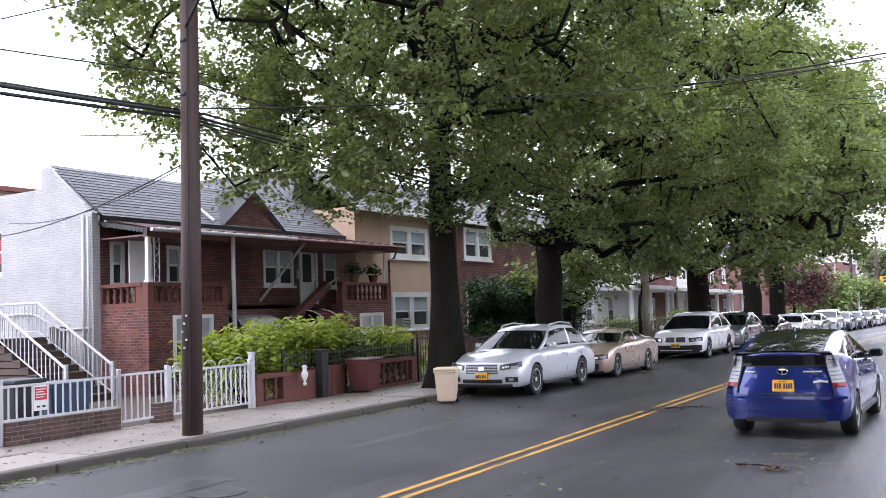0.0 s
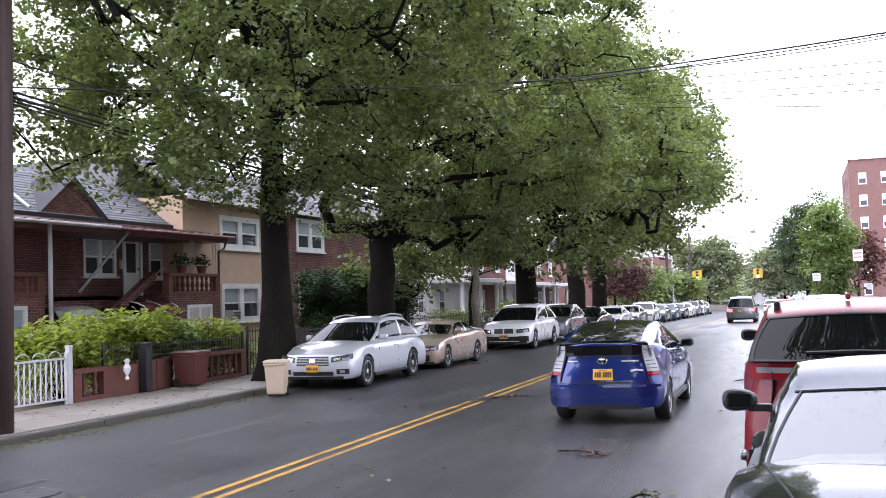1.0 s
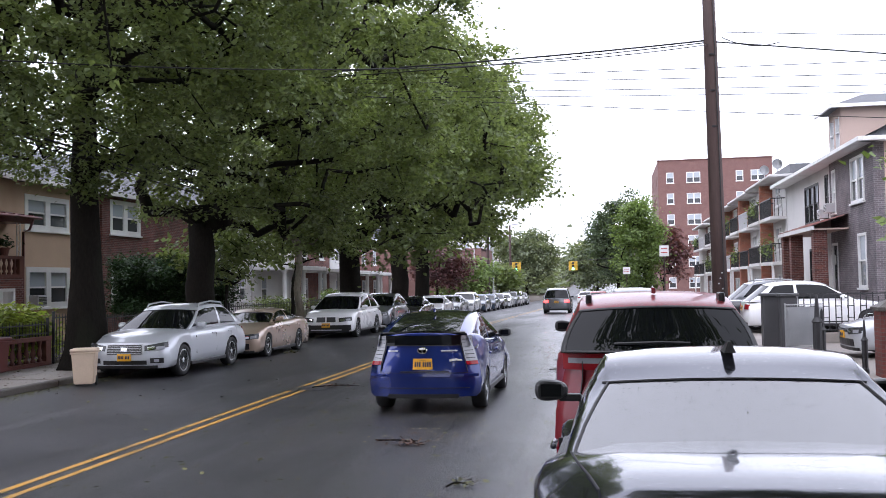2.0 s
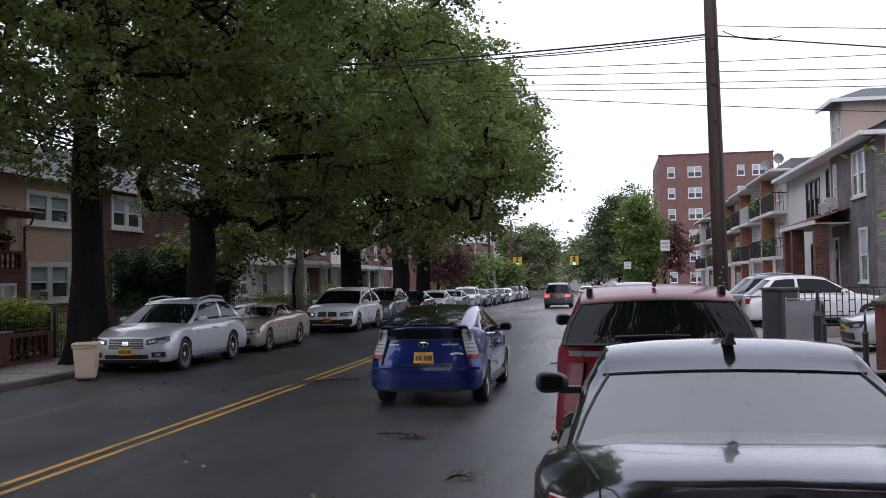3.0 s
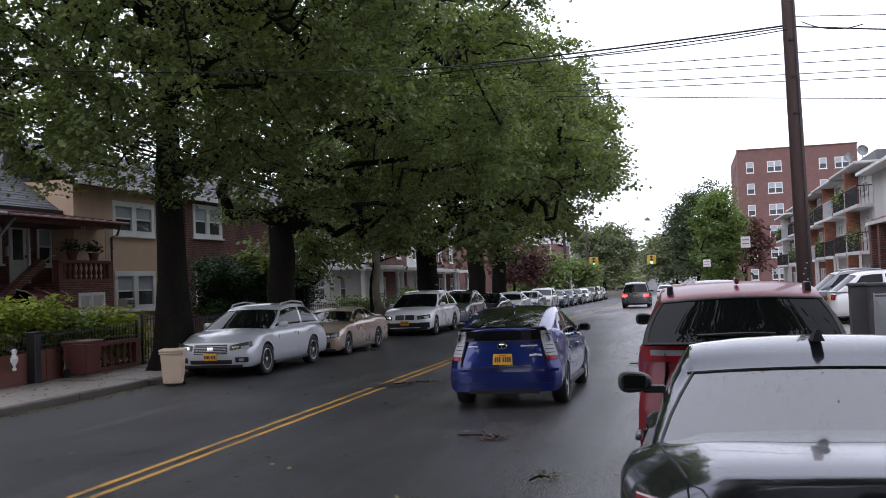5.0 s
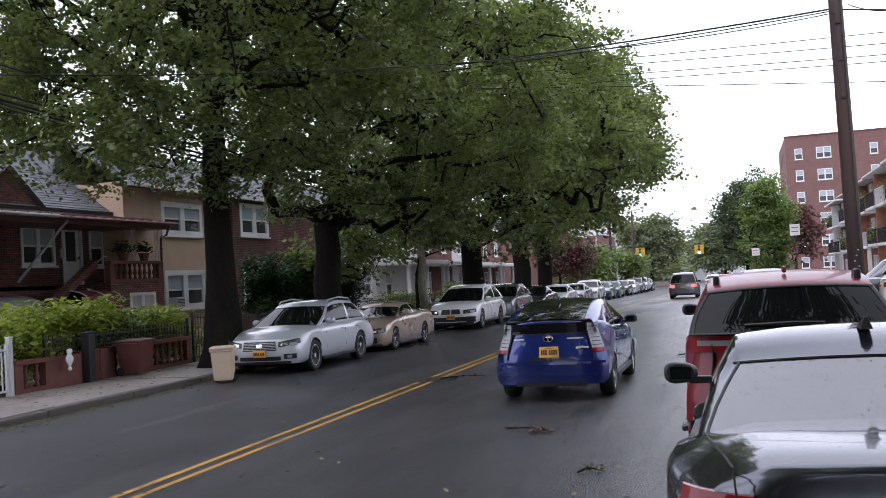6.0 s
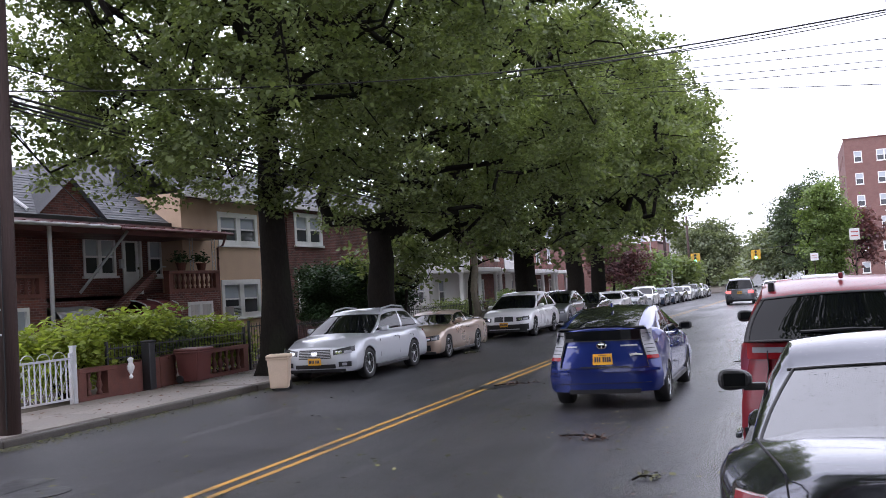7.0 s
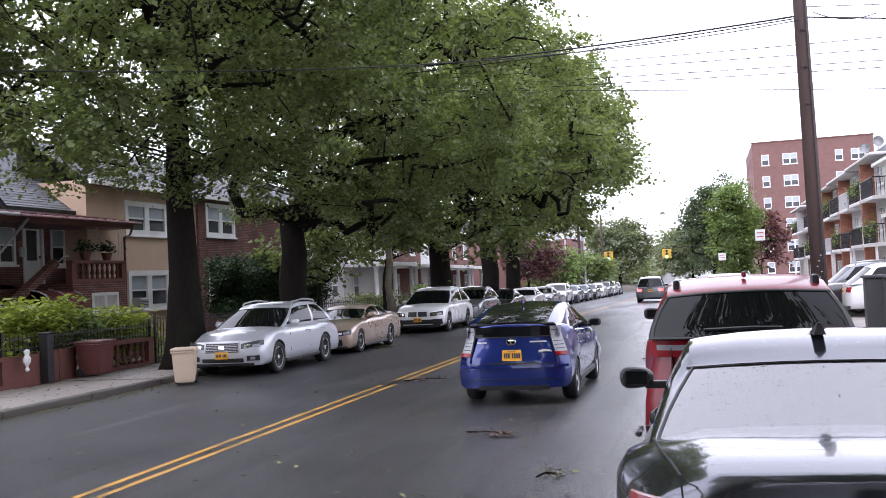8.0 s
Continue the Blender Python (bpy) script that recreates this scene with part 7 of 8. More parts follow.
def iron_fence(x, y0, y1, z0, z1, label, step=0.13, m=None, finial=True):
    f = thing("iron_fence", Matrix.Translation((x, y0, 0.12)) @ Matrix.Rotation(LEFT, 4, "Z"), label, "fence", "iron fences")
    L = y1 - y0
    m = m or BLACK_IRON
    for z in (z0 + 0.08, z1 - 0.1):
        part("rail", boxes((0, L, -0.015, 0.015, z - 0.015, z + 0.015)), m, f)
    first = None
    n = int(L / step)
    for k in range(n + 1):
        if first:
            o = new("bar", first.data)
        else:
            b = bmesh.new()
            tube(b, [(0, 0, z0), (0, 0, z1 - 0.05), (0, 0, z1)], [0.01, 0.01, 0.002], 5)
            o = first = part("bar", b, m, f)
        o.parent = f
        o.location = (L * k / n, 0, 0)
    for e in (0, L):
        part("post", boxes((e - 0.03, e + 0.03, -0.03, 0.03, 0.0, z1 + 0.06), bevel=0.006), m, f)
    return f


iron_fence(-13.95, 17.0, 22.5, 0.7, 1.1, "black iron railing above the balustrade")
iron_fence(-13.85, 22.6, 23.7, 0.05, 1.25, "black iron gate beside the tree")
iron_fence(-13.9, 23.8, 34.0, 0.05, 1.15, "black iron fence behind the parked cars")
iron_fence(-13.9, 34.2, 60.0, 0.05, 1.2, "dark iron fence along the front yards", 0.2)


def bush(x, y, r, hgt, n, size, m, label, seed, name="shrub", z=0.1):
    rng = np.random.default_rng(seed)
    root = thing(name, Matrix.Translation((x, y, ground_z(y) + z)), label, "shrub")
    bm = bmesh.new()
    k = 14
    cl = []
    for i in range(k):
        a = rng.uniform(0, math.tau)
        e = np.array((math.cos(a) * r[0] * rng.uniform(0.2, 0.85), math.sin(a) * r[1] * rng.uniform(0.2, 0.85), hgt * rng.uniform(0.5, 0.92)))
        tube(bm, [(0.1 * math.cos(a), 0.1 * math.sin(a), 0), tuple(e * (0.5, 0.5, 0.6)), tuple(e)], [0.025, 0.015, 0.006], 5)
        cl.append(e)
    tagged(part("stem", bm, BARK, root), kind="stuff")
    cl += [np.array((rng.uniform(-0.9, 0.9) * r[0], rng.uniform(-0.95, 0.95) * r[1], hgt * rng.uniform(0.25, 0.9))) for _ in range(26)]
    cl = np.array(cl)
    c = cl[rng.integers(0, len(cl), n)] + rng.normal(size=(n, 3)) * np.array((0.2, 0.24, 0.17))
    c[:, 2] = np.clip(c[:, 2], 0.08, hgt * 1.08)
    leaf_cloud("foliage", c, rng, size, m, root)


bush(-14.75, 16.6, (0.7, 1.2), 1.6, 3600, 0.17, LEAF_BRIGHT, "bright yellow-green shrub behind the balustrade", 11)
bush(-14.8, 18.9, (0.7, 1.35), 1.72, 4200, 0.17, LEAF_BRIGHT, "dense bright green shrub behind the balustrade", 12)
bush(-15.0, 20.4, (0.6, 1.0), 1.65, 2600, 0.14, LEAF_LIGHT, "mid-green shrub between brighter shrubs", 13)
bush(-14.9, 22.6, (0.6, 1.15), 1.4, 3000, 0.17, LEAF_BRIGHT, "low yellow-green shrub near the tree", 14)
bush(-15.9, 31.4, (1.0, 1.7), 3.0, 16000, 0.12, LEAF_DARK, "dark clipped evergreen in a front yard", 15, "evergreen")
bush(-15.9, 34.6, (1.0, 1.7), 3.2, 16000, 0.12, LEAF_DARK, "tall dark evergreen in a front yard", 16, "evergreen")
bush(-15.9, 37.6, (0.9, 1.4), 2.9, 7000, 0.14, LEAF_DARK, "dark rounded evergreen in a front yard", 17, "evergreen")
bush(-16.5, 46.5, (1.0, 2.2), 1.3, 3000, 0.16, LEAF, "leafy shrub before the pale house", 18)
bush(-16.0, 55.5, (1.0, 2.0), 1.6, 3000, 0.18, LEAF_LIGHT, "yellow-green shrub before the porch", 19)

# ---------------------------------------------------------------- other trees
tree(-13.5, 76, 2.0, (0.3, 0, 3.4), (2.1, 2.4, 1.7), 120, 0.12, 6000, 0.22, "maroon-leaved ornamental tree in a front yard", 21, leafm=LEAF_MAROON, spread=0.4)
tree(-13.2, 86, 1.2, (0.3, 0, 2.9), (2.6, 3.0, 1.9), 120, 0.12, 5000, 0.3, "small bright green street tree", 22, leafm=LEAF_LIGHT, spread=0.4)
tree(-12.4, 104, 1.2, (0.2, 0, 2.9), (2.4, 2.6, 1.8), 120, 0.12, 5500, 0.32, "rounded green tree near the crossing", 23, leafm=LEAF, spread=0.45)
tree(2.6, 92, 1.8, (0.2, 0, 5.4), (2.0, 2.0, 5.0), 260, 0.16, 17000, 0.22, "upright light green tree on the east sidewalk", 24, leafm=LEAF_LIGHT, spread=0.4)
tree(1.0, 124, 2.5, (0.2, 0, 7.8), (3.7, 3.7, 6.2), 320, 0.25, 20000, 0.27, "tall dark green tree by the far crossing", 25, leafm=LEAF_DEEP, spread=0.5)
tree(5.6, 106, 1.8, (0, 0, 5.2), (2.4, 2.6, 3.0), 100, 0.14, 4500, 0.36, "brownish green tree before the apartment block", 26, leafm=LEAF_MAROON, spread=0.4)
tree(-14.0, 165, 3, (0, 0, 7.0), (5.4, 5.4, 5.0), 260, 0.3, 15000, 0.42, "broad haze-tinted green tree beyond the crossing", 27, leafm=LEAF_FAR, spread=0.7)
tree(-2.8, 215, 3, (0, 0, 6.8), (7, 7, 5.0), 160, 0.3, 8000, 0.75, "distant haze-tinted tree beside the road", 28, leafm=LEAF_FAR, spread=0.8)
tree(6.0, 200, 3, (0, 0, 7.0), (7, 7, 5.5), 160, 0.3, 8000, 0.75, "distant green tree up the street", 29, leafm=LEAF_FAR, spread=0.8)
tree(7.3, 21.6, 2.0, (0.1, 0.3, 3.7), (1.25, 1.5, 1.4), 90, 0.07, 2600, 0.2, "small broad-leaved tree in an east front yard", 31, leafm=LEAF_LIGHT, spread=0.26)
isl = strip(bmesh.new(), -1.4, KERB_R, dense(108, 138, 6), 0.14, 0.2)
tagged(part("kerb_extension", isl, CONCRETE), "concrete kerb extension with a tree at the crossing", "pavement", kind="structure")
far = bmesh.new()
rngw = np.random.default_rng(77)
cen = np.concatenate([np.stack([rngw.uniform(-260, 200, 9000), rngw.uniform(300, 420, 9000), np.abs(rngw.normal(0, 5, 9000)) + 3], 1)])
near_w = np.stack([np.where(rngw.random(7000) < 0.5, rngw.uniform(-60, -13, 7000), rngw.uniform(4, 60, 7000)), rngw.uniform(232, 300, 7000), np.abs(rngw.normal(0, 3.4, 7000)) - 1.0], 1)
cen = np.concatenate([cen, near_w])
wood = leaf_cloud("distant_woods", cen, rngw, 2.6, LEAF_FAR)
tagged(wood, "haze-tinted tree line on the far hill", "trees", kind="stuff")

# ---------------------------------------------------------------- poles, wires, signs
def utility_pole(x, y, hgt, r, label, tilt=0.0):
    p = thing("utility_pole", Matrix.Translation((x, y, ground_z(y) + 0.13)) @ Matrix.Rotation(radians(tilt), 4, "Y"), label, "utility pole", "utility poles")
    b = bmesh.new()
    tube(b, [(0, 0, -0.3), (0, 0, hgt * 0.3), (0, 0, hgt * 0.65), (0, 0, hgt)], [r, r * 0.95, r * 0.85, r * 0.7], 14)
    part("shaft", b, POLE_WOOD, p, smooth=True)
    for k in range(3):
        part("wire_bracket", boxes((-r * 0.3, r * 0.3, -r * 1.04, -r * 0.8, 5.55 + k * 0.9, 5.60 + k * 0.9), bevel=0.01), CABLE, p)
    part("ground_wire", tube(bmesh.new(), [(r * 0.5, -r * 0.86, 0.1), (r * 0.46, -r * 0.8, hgt * 0.8)], 0.012, 5), CABLE, p)
    for k in range(5):
        part("tag", boxes((-0.02 + 0.05 * math.sin(k * 2.1), 0.02 + 0.05 * math.sin(k * 2.1), -r * 1.02, -r * 0.98, 1.4 + k * 0.13, 1.43 + k * 0.13)), GREY_METAL, p)
    return p


utility_pole(-11.55, 11.75, 11.5, 0.17, "tall dark wooden utility pole at the kerb", 0.8)
utility_pole(2.72, 25.0, 11.5, 0.19, "tall dark wooden utility pole on the east sidewalk", -0.6)
utility_pole(-11.9, 96, 9.5, 0.16, "distant wooden utility pole")
utility_pole(-11.9, 118, 9.5, 0.16, "distant wooden utility pole near the signals")


def wire(a, b, sag, r, label="black overhead cable against the sky", n=24):
    pts = [tuple(a[i] + (b[i] - a[i]) * k / n - (sag * 4 * (k / n) * (1 - k / n) if i == 2 else 0) for i in range(3)) for k in range(n + 1)]
    bm = bmesh.new()
    tube(bm, pts, r, 5)
    tagged(part("overhead_wire", bm, CABLE, smooth=True), label, "cable", "overhead wires")


E = (2.72, 25.0)
Wp = (-11.6, 11.75)
wire((-30, 25.0, 9.2), (E[0], E[1], 7.9), 0.75, 0.022, "thick black cable across the street")
wire((-30, 25.3, 8.9), (E[0], E[1], 7.85), 0.75, 0.014)
wire((E[0], E[1], 7.85), (22, 25.0, 5.6), 0.1, 0.018)
wire((E[0], E[1], 8.1), (24, 26.5, 7.4), 0.2, 0.01)
wire((E[0] + 0.2, E[1], 7.95), (E[0] + 1.6, E[1], 7.75), 0.15, 0.012)
for za, zc in ((8.19, 7.26), (8.45, 8.05), (8.66, 8.28), (9.0, 8.65), (9.24, 9.06)):
    k = (zc - za) / 10.2
    wire((-22, 34, za - k * 19.5 + 0.2), (26, 34, zc + k * 18.3 + 0.2), 0.25, 0.013, "thin service wire against the sky")
for k, (z0_, z1_, sag, r) in enumerate(((5.42, 5.6, 0.5, 0.034), (5.36, 5.2, 0.5, 0.028), (5.5, 5.75, 0.55, 0.018), (6.12, 6.2, 0.9, 0.012))):
    wire((Wp[0] - 0.05 * k, Wp[1], z0_), (-11.7 - 0.1 * k, -22, z1_), sag, r, "black cable strung along the near poles")
wire((Wp[0], Wp[1], 7.75), (-11.7, 4.0, 4.3), 0.05, 0.01, "thin cable running down from the pole")
for k in range(3):
    wire((Wp[0] + 0.04 * k, Wp[1], 5.42 - 0.07 * k), (-11.9, 96, 6.3 - 0.2 * k), 1.1 + 0.1 * k, 0.026 - 0.006 * k, "cable bundle running along the street through the trees")
wire((Wp[0], Wp[1], 5.5), (-11.9, 96, 6.5), 0.9, 0.02, "cable running along the street through the trees")
wire((Wp[0], Wp[1], 6.0), (-11.9, 96, 7.0), 0.9, 0.012)
wire((Wp[0], Wp[1], 5.35), (-19.0, 23.6, 4.5), 0.3, 0.012, "service cable drooping to the porch roof")
wire((Wp[0], Wp[1], 6.8), (-9.0, 10.0, 7.2), -0.02, 0.03, "guy wire at the pole")
wire((Wp[0], Wp[1], 4.6), (-26, 17.4, 4.6), 0.35, 0.014, "cable drooping across the white wall")
wire((Wp[0], Wp[1], 4.55), (-24, 17.5, 4.9), 0.3, 0.01)
wire((Wp[0], Wp[1], 5.5), (E[0], E[1], 7.8), 0.5, 0.012, "cable crossing the street")


def sign_post(x, y, hgt, w, hh, label, m=WHITE, z=0.13):
    s = thing("street_sign", Matrix.Translation((x, y, ground_z(y) + z)), label, "street sign")
    part("pole", tube(bmesh.new(), [(0, 0, -0.1), (0, 0, hgt)], 0.03, 8), POLE_WOOD, s)
    part("plate", boxes((-w / 2, w / 2, -0.045, -0.032, hgt - hh, hgt), bevel=0.004), m, s)
    for k in range(2):
        part("text_bar", boxes((-w * 0.35, w * 0.35, -0.048, -0.044, hgt - hh * (0.3 + 0.35 * k) - 0.02, hgt - hh * (0.3 + 0.35 * k) + 0.02)), SIGN_RED, s)


sign_post(2.5, 46, 3.4, 0.42, 0.5, "white parking sign on a dark pole")
sign_post(1.4, 84, 3.3, 0.6, 0.6, "blank-backed white sign before the light green tree")


def signal(x, y, arm, label):
    s = thing("traffic_signal", Matrix.Translation((x, y, ground_z(y) + 0.1)), label, "traffic signal", "traffic signals")
    part("mast", tube(bmesh.new(), [(0, 0, 0), (0, 0, 6.4)], [0.12, 0.08], 8), GREY_METAL, s)
    part("arm", tube(bmesh.new(), [(0, 0, 5.3), (arm, 0, 4.85)], [0.035, 0.03], 6), CABLE, s)
    hd = part("signal_head", boxes((arm - 0.2, arm + 0.2, -0.2, 0.2, 3.75, 4.8), (arm + 0.2, arm + 0.5, -0.18, 0.2, 3.75, 4.8), (arm - 0.5, arm - 0.2, -0.18, 0.2, 3.75, 4.8), bevel=0.03), SIGNAL_YELLOW, s)
    for k, (m_, z) in enumerate(((BLACK_PLASTIC, 4.6), (BLACK_PLASTIC, 4.27), (GREEN_LIGHT, 3.95))):
        b = bmesh.new()
        lathe(b, [(0.14, -0.01), (0.14, 0.02)], 12, Matrix.Translation((arm, -0.22, z)) @ Matrix.Rotation(radians(90), 4, "X"))
        part("lens", b, m_, hd)


signal(-15.5, 112, 4.9, "yellow traffic signal showing green on a mast arm")
signal(3.6, 114, -7.8, "yellow traffic signal showing green above the road")
lamp = thing("street_lamp", Matrix.Translation((-11.9, 100, ground_z(100) + 0.1)), "tall grey street lamp", "street lamp")
part("mast", tube(bmesh.new(), [(0, 0, 0), (0, 0, 8)], [0.1, 0.06], 8), GREY_METAL, lamp)
part("arm", tube(bmesh.new(), [(0, 0, 7.9), (2.2, 0, 8.3)], 0.04, 6), GREY_METAL, lamp)
part("lamp_head", boxes((2.0, 2.7, -0.12, 0.12, 8.25, 8.38), bevel=0.03), GREY_METAL, lamp)

# ---------------------------------------------------------------- east driveway: cars, fence, pillar, bins
def parked_across(x_rear, y, L, toward_house=True, z=0.13):
    turn = -90 if toward_house else 90
    return Matrix.Translation((x_rear + L / 2, y, z)) @ Matrix.Rotation(radians(turn), 4, "Z")


S = shape_suv(4.75, 1.88, 1.66)
car("car", "white crossover parked nose-in on a driveway", P_WHITE, S, parked_across(4.25, 33.4, 4.75), rear=rear_kit(S), group="cars on the east driveways")
S = shape_suv(4.75, 1.88, 1.68)
car("car", "grey crossover parked beside a white one", P_GREY, S, parked_across(4.2, 37.6, 4.75), rear=rear_kit(S), group="cars on the east driveways", rails=True)
S = shape_sedan(4.6, 1.8, 1.42)
car("car", "black hatchback with red tail lights on a driveway", P_BLACK, S, parked_across(3.8, 35.5, 4.6), rear=rear_kit(S), group="cars on the east driveways")
S = shape_sedan(4.7, 1.8, 1.46)
car("car", "silver sedan parked nose-out on a driveway", P_SILVER, S, parked_across(5.2, 23.4, 4.7, False), front=front_kit(S), group="cars on the east driveways")
S = shape_suv(4.7, 1.86, 1.66)
car("car", "dark grey crossover parked ahead of the red one", P_GREY, S, away(0.75, 31.0, 4.7), rear=rear_kit(S), group="cars parked at the east kerb", rails=True)
S = shape_suv(4.6, 1.86, 1.72)
car("car", "dark utility car with lit brake lights in traffic", P_GREY, S, away(-3.6, 66, 4.6), rear=[k if k[0] != "tail_light" else (k[0], BRAKE, *k[2:]) for k in rear_kit(S)], group="cars in traffic")
S = shape_sedan(4.6, 1.8, 1.45)
car("car", "red car waiting further along the lane", P_FARRED, S, away(-1.0, 82, 4.6), rear=rear_kit(S), group="cars in traffic", far=True)
car("car", "white car far ahead in the lane", P_WHITE, S, away(-2.6, 104, 4.6), rear=rear_kit(S), group="cars in traffic", far=True)
y = 44.0
for lab, pt in (("silver sedan", P_GREY), ("black sedan", P_BLACK), ("red sedan", P_FARRED), ("white sedan", P_WHITE), ("dark sedan", P_DKBLUE)):
    car("car", lab + " parked along the east kerb", pt, S, away(0.9, y, 4.6), rear=rear_kit(S), group="cars parked at the east kerb", far=True)
    y += 6.4


def scroll_fence(p0, p1, z0, z1, label):
    a, b = Vector(p0), Vector(p1)
    L = (b - a).length
    f = thing("scroll_fence", Matrix.Translation((a.x, a.y, 0.13)) @ Matrix.Rotation(math.atan2(b.y - a.y, b.x - a.x), 4, "Z"), label, "fence", "iron fences")
    part("kerb_base", boxes((0, L, -0.1, 0.1, 0, z0 - 0.03)), CONCRETE, f)
    for z in (z0 + 0.04, z0 + (z1 - z0) * 0.25, z1 - 0.04):
        part("rail", boxes((0, L, -0.015, 0.015, z - 0.016, z + 0.016)), BLACK_IRON, f)
    n = int(L / 0.34)
    for k in range(n):
        x = L * (k + 0.5) / n
        b2 = bmesh.new()
        for dx in (-0.08, 0.08):
            box(b2, x + dx - 0.012, x + dx + 0.012, -0.012, 0.012, z0, z1 - (0.0 if dx < 0 else 0.12))
        for dz in (0.35, 0.65):
            box(b2, x - 0.08, x + 0.08, -0.012, 0.012, z0 + (z1 - z0) * dz - 0.012, z0 + (z1 - z0) * dz + 0.012)
        part("panel_bar", b2, BLACK_IRON, f)
    return f


scroll_fence((4.6, 27.6), (9.0, 28.6), 0.3, 1.35, "black iron scroll fence on a concrete base")
GATE_STONE = mat("dark_grey_stone", (0.07, 0.07, 0.075), 0.7, var=0.25, fine=50, bump=0.3)
PILLAR_BRICK = brick_mat("dark_red_pillar_brick", (0.17, 0.045, 0.035), (0.12, 0.034, 0.028), (0.12, 0.08, 0.07))
gp = thing("gate_post", Matrix.Translation((4.15, 26.8, 0.13)), "grey stone gate post with a flat cap", "post")
part("shaft", boxes((-0.2, 0.2, -0.2, 0.2, 0, 1.3), bevel=0.015), GATE_STONE, gp)
part("cap", boxes((-0.25, 0.25, -0.25, 0.25, 1.3, 1.38), bevel=0.02), GATE_STONE, gp)
gp2 = copy_thing(gp, pose(4.5, 26.2, 0.13))
bn = thing("wire_gate", Matrix.Translation((4.25, 25.2, 0.13)) @ Matrix.Rotation(radians(15), 4, "Z"), "galvanised mesh gate standing open", "gate")
part("frame", boxes((0, 0.03, -0.015, 0.015, 0, 1.15), (0.95, 0.98, -0.015, 0.015, 0, 1.05), (0, 0.98, -0.015, 0.015, 1.1, 1.13), (0, 0.98, -0.015, 0.015, 0.05, 0.08)), GREY_METAL, bn)
b = bmesh.new()
for k in range(16):
    tube(b, [(0.03 + k * 0.06, 0, 0.08), (min(0.95, 0.5 + k * 0.06), 0, 1.1)], 0.004, 4)
    tube(b, [(0.95 - k * 0.06, 0.004, 0.08), (max(0.03, 0.5 - k * 0.06), 0.004, 1.1)], 0.004, 4)
part("mesh", b, GREY_METAL, bn)
part("slat_panel", boxes((0.04, 0.94, 0.02, 0.03, 0.1, 1.05)), GREY_METAL, bn)
for x, y, hh, r in ((4.1, 20.6, 1.45, 0.09), (4.25, 20.9, 1.15, 0.07), (4.6, 19.0, 1.0, 0.055)):
    pst = thing("bollard", Matrix.Translation((x, y, 0.13)), "dark iron bollard at the driveway edge", "bollard", "driveway bollards")
    b = bmesh.new()
    lathe(b, [(r * 1.3, 0), (r * 1.3, 0.08), (r, 0.12), (r, hh * 0.6), (r * 1.25, hh * 0.62), (r * 0.6, hh * 0.68), (r * 0.35, hh * 0.96), (0.01, hh)], 10)
    part("shaft", b, BLACK_IRON, pst)
bp = thing("brick_pillar", Matrix.Translation((4.95, 18.5, 0.13)), "red brick gate pillar with a pointed stone cap", "pillar")
part("shaft", boxes((-0.24, 0.24, -0.24, 0.24, 0, 1.18)), PILLAR_BRICK, bp)
b = boxes((-0.29, 0.29, -0.29, 0.29, 1.18, 1.25), bevel=0.01)
vs = [b.verts.new(q) for q in ((-0.27, -0.27, 1.25), (0.27, -0.27, 1.25), (0.27, 0.27, 1.25), (-0.27, 0.27, 1.25), (0, 0, 1.42))]
for i in range(4):
    b.faces.new((vs[i], vs[(i + 1) % 4], vs[4]))
part("cap", b, KERB, bp)
hr = thing("stair_rail", Matrix.Translation((6.6, 22.2, 0.13)), "black iron stair railing", "railing")
part("handrail", tube(bmesh.new(), [(0, 0, 0.9), (1.9, 0, 2.2), (3, 0, 2.2)], 0.025, 6), BLACK_IRON, hr)
for k in range(12):
    x = k * 0.22
    z = 0.9 + 1.3 * min(1, x / 1.9)
    part("bar", boxes((x - 0.01, x + 0.01, -0.01, 0.01, z - 0.9, z)), BLACK_IRON, hr)

# ---------------------------------------------------------------- porch plants, litter
for k, (dx, lab) in enumerate(((9.35, "potted plant on the porch rail"), (10.5, "leafy potted plant on the porch rail"))):
    pl = thing("potted_plant", Matrix.Translation((-19.1, 17.85 + dx, 3.1)), lab, "plant")
    b = bmesh.new()
    lathe(b, [(0.12, 0), (0.17, 0.22), (0.19, 0.22), (0.19, 0.26)], 12)
    part("pot", b, TERRACOTTA, pl)
    rng = np.random.default_rng(40 + k)
    leaf_cloud("leaves", np.stack([rng.normal(0, 0.13, 160), rng.normal(0, 0.2, 160), 0.3 + np.abs(rng.normal(0, 0.14, 160))], 1), rng, 0.14, LEAF_DARK, pl)

rng = np.random.default_rng(5)


def litter(name, n, xs, ys_, size, m, label, zoff=0.008, gutter=False):
    x = rng.uniform(*xs, n)
    if gutter:
        x = xs[0] + np.abs(rng.normal(0, 0.28, n))
    yy = rng.uniform(*ys_, n)
    z = np.array([ground_z(v) for v in yy]) + zoff
    c = np.stack([x, yy, z], 1)
    a = rng.uniform(0, math.tau, n)
    d = np.stack([np.cos(a), np.sin(a), rng.uniform(0, 0.25, n)], 1)
    s = np.stack([-np.sin(a), np.cos(a), rng.uniform(-0.2, 0.2, n)], 1)
    L = size * rng.uniform(0.5, 1.4, (n, 1))
    P = np.stack([c, c + d * L * 0.5 + s * L * 0.35, c + d * L, c + d * L * 0.5 - s * L * 0.35], 1)
    P[:, :, 2] = np.maximum(P[:, :, 2], z[:, None])
    o = array_part(name, P.reshape(-1, 3), np.arange(n * 4).reshape(-1, 4), m)
    tagged(o, label, "litter", kind="stuff")


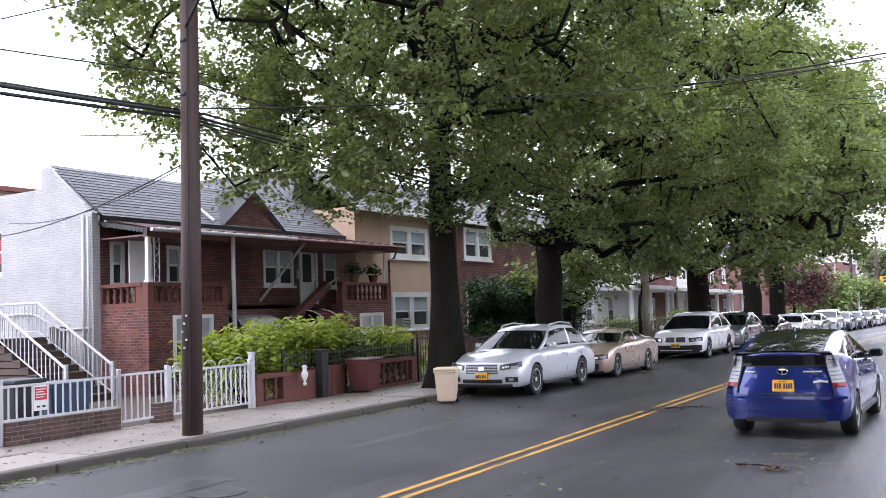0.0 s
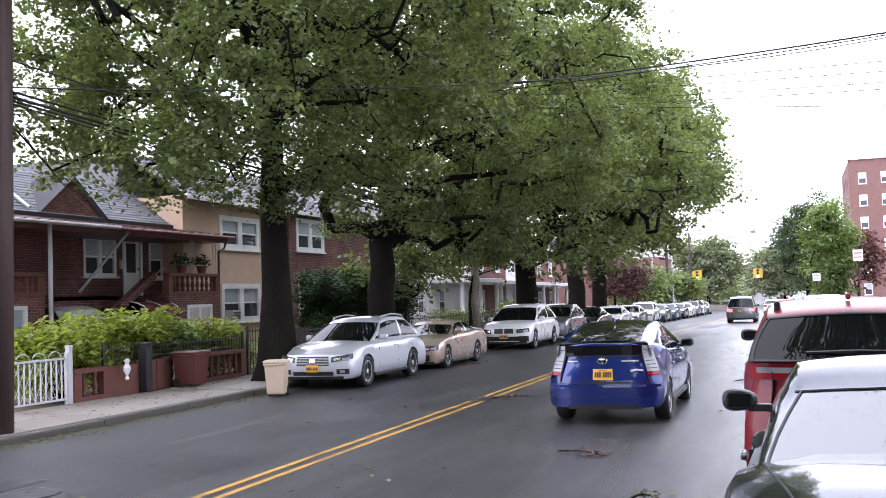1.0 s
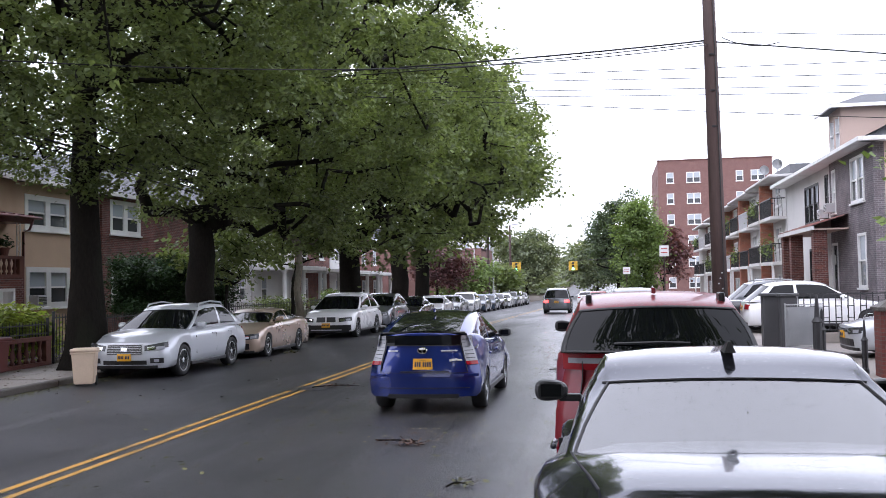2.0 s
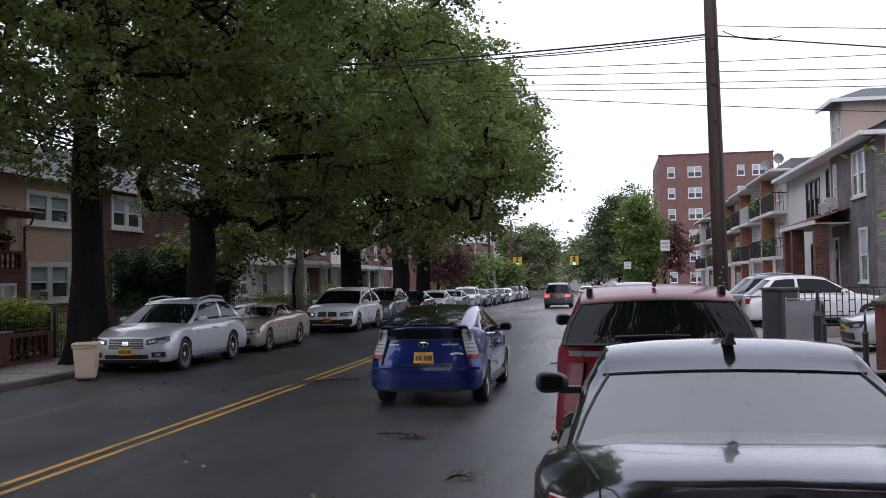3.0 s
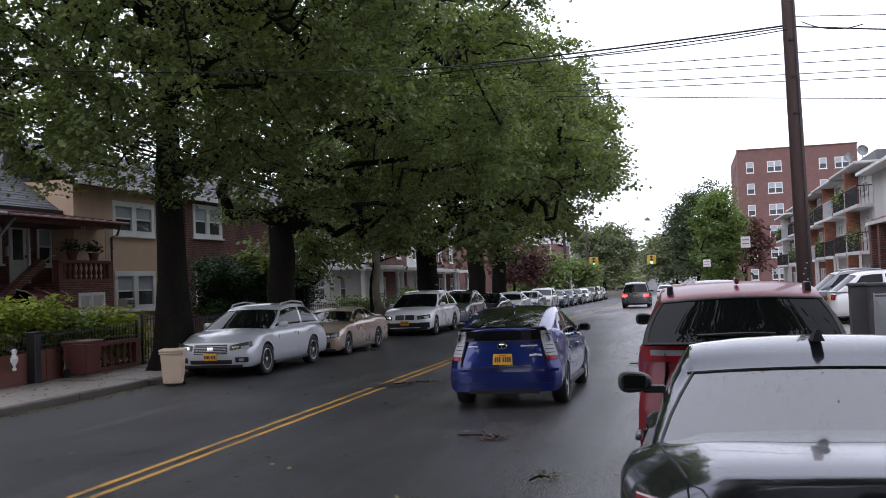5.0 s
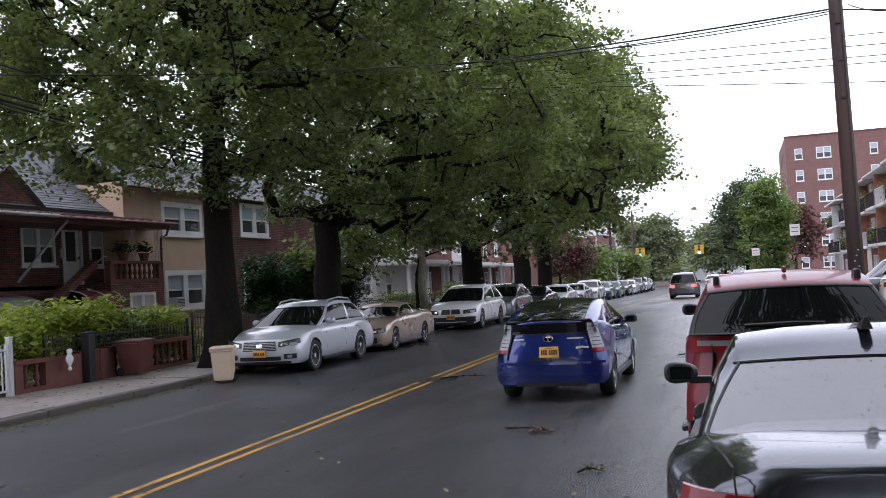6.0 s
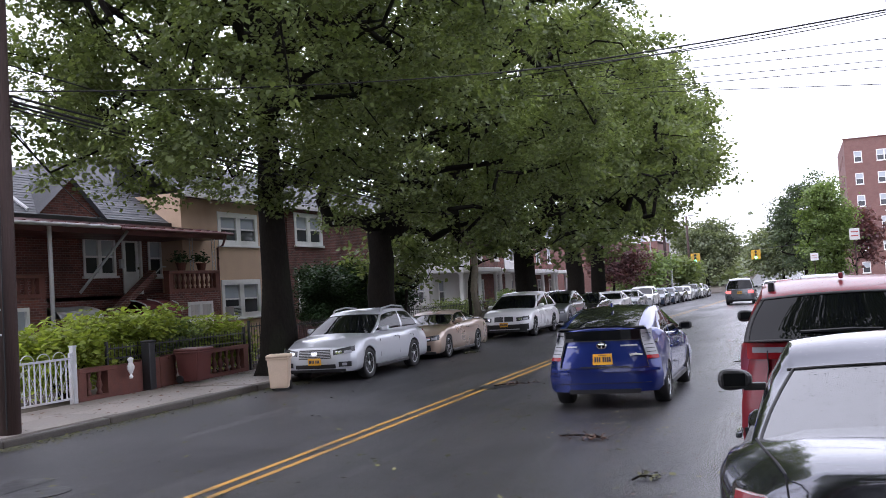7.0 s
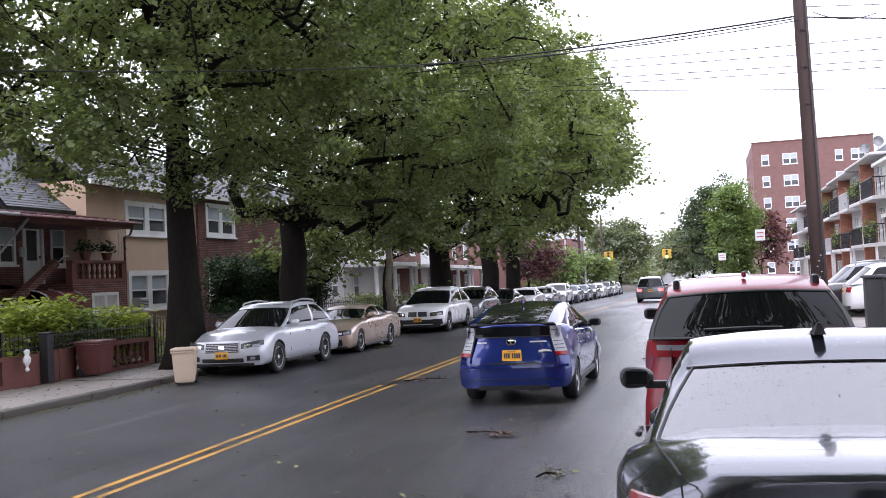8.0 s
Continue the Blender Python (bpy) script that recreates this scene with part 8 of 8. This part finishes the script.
litter("fallen_leaf_litter", 1900, (-11.0, 1.8), (5, 45), 0.075, LITTER, "fallen green leaves scattered over the wet road")
litter("gutter_leaf_litter", 6500, (KERB_L + 0.02, -10.6), (4, 45), 0.06, LITTER, "leaves gathered in the gutter along the kerb", gutter=True)
litter("sidewalk_leaf_litter", 900, (-13.5, -11.4), (5, 35), 0.08, LITTER_BROWN, "fallen leaves on the sidewalk slabs", zoff=0.142)
litter("patch_of_debris", 50, (-2.9, -1.9), (11.6, 12.6), 0.05, LITTER_BROWN, "wet leaf debris behind the blue car")
litter("pale_leaf_litter", 170, (-3.1, -1.5), (11.8, 14.4), 0.04, LITTER_PALE, "pale yellowish leaf bits on the wet road")
litter("road_crumbs", 1500, (-4.5, 0.6), (6.0, 22.0), 0.032, LITTER_BROWN, "small crumbs and debris beside the parked cars")


def branch(x, y, L, turn, label, n=60, leafm=LITTER):
    t = thing("fallen_branch", Matrix.Translation((x, y, 0.012)) @ Matrix.Rotation(radians(turn), 4, "Z"), label, "branch", "fallen branches")
    b = bmesh.new()
    tube(b, [(-L / 2, 0, 0.01), (-L * 0.1, 0.04, 0.03), (L / 2, -0.02, 0.012)], [0.012, 0.01, 0.004], 5)
    tube(b, [(-L * 0.1, 0.04, 0.03), (L * 0.2, 0.16, 0.02)], [0.007, 0.003], 4)
    tube(b, [(0, 0.02, 0.03), (L * 0.25, -0.14, 0.015)], [0.007, 0.003], 4)
    part("stick", b, BARK, t)
    c = np.stack([rng.normal(0.05, L * 0.25, n), rng.normal(0, 0.09, n), np.abs(rng.normal(0.015, 0.02, n)) + 0.006], 1)
    leaf_cloud("leaves", c, rng, 0.06, leafm, t)


branch(-2.55, 11.75, 0.75, -25, "broken twig with brown leaves on the wet road", leafm=LITTER_BROWN)
branch(-1.45, 9.35, 0.3, 40, "small sprig of green leaves on the asphalt", 24, LITTER)
branch(-0.9, 21.5, 0.9, 10, "leafy twig lying ahead on the road", 90)
branch(-1.0, 18.3, 0.7, 60, "thin bare twig on the wet road", 20)
branch(-5.2, 18.1, 0.9, 20, "twig lying across the centre line", 40, LITTER_BROWN)
branch(-9.2, 27.2, 0.7, 80, "leafy sprig beside the champagne car", 90)
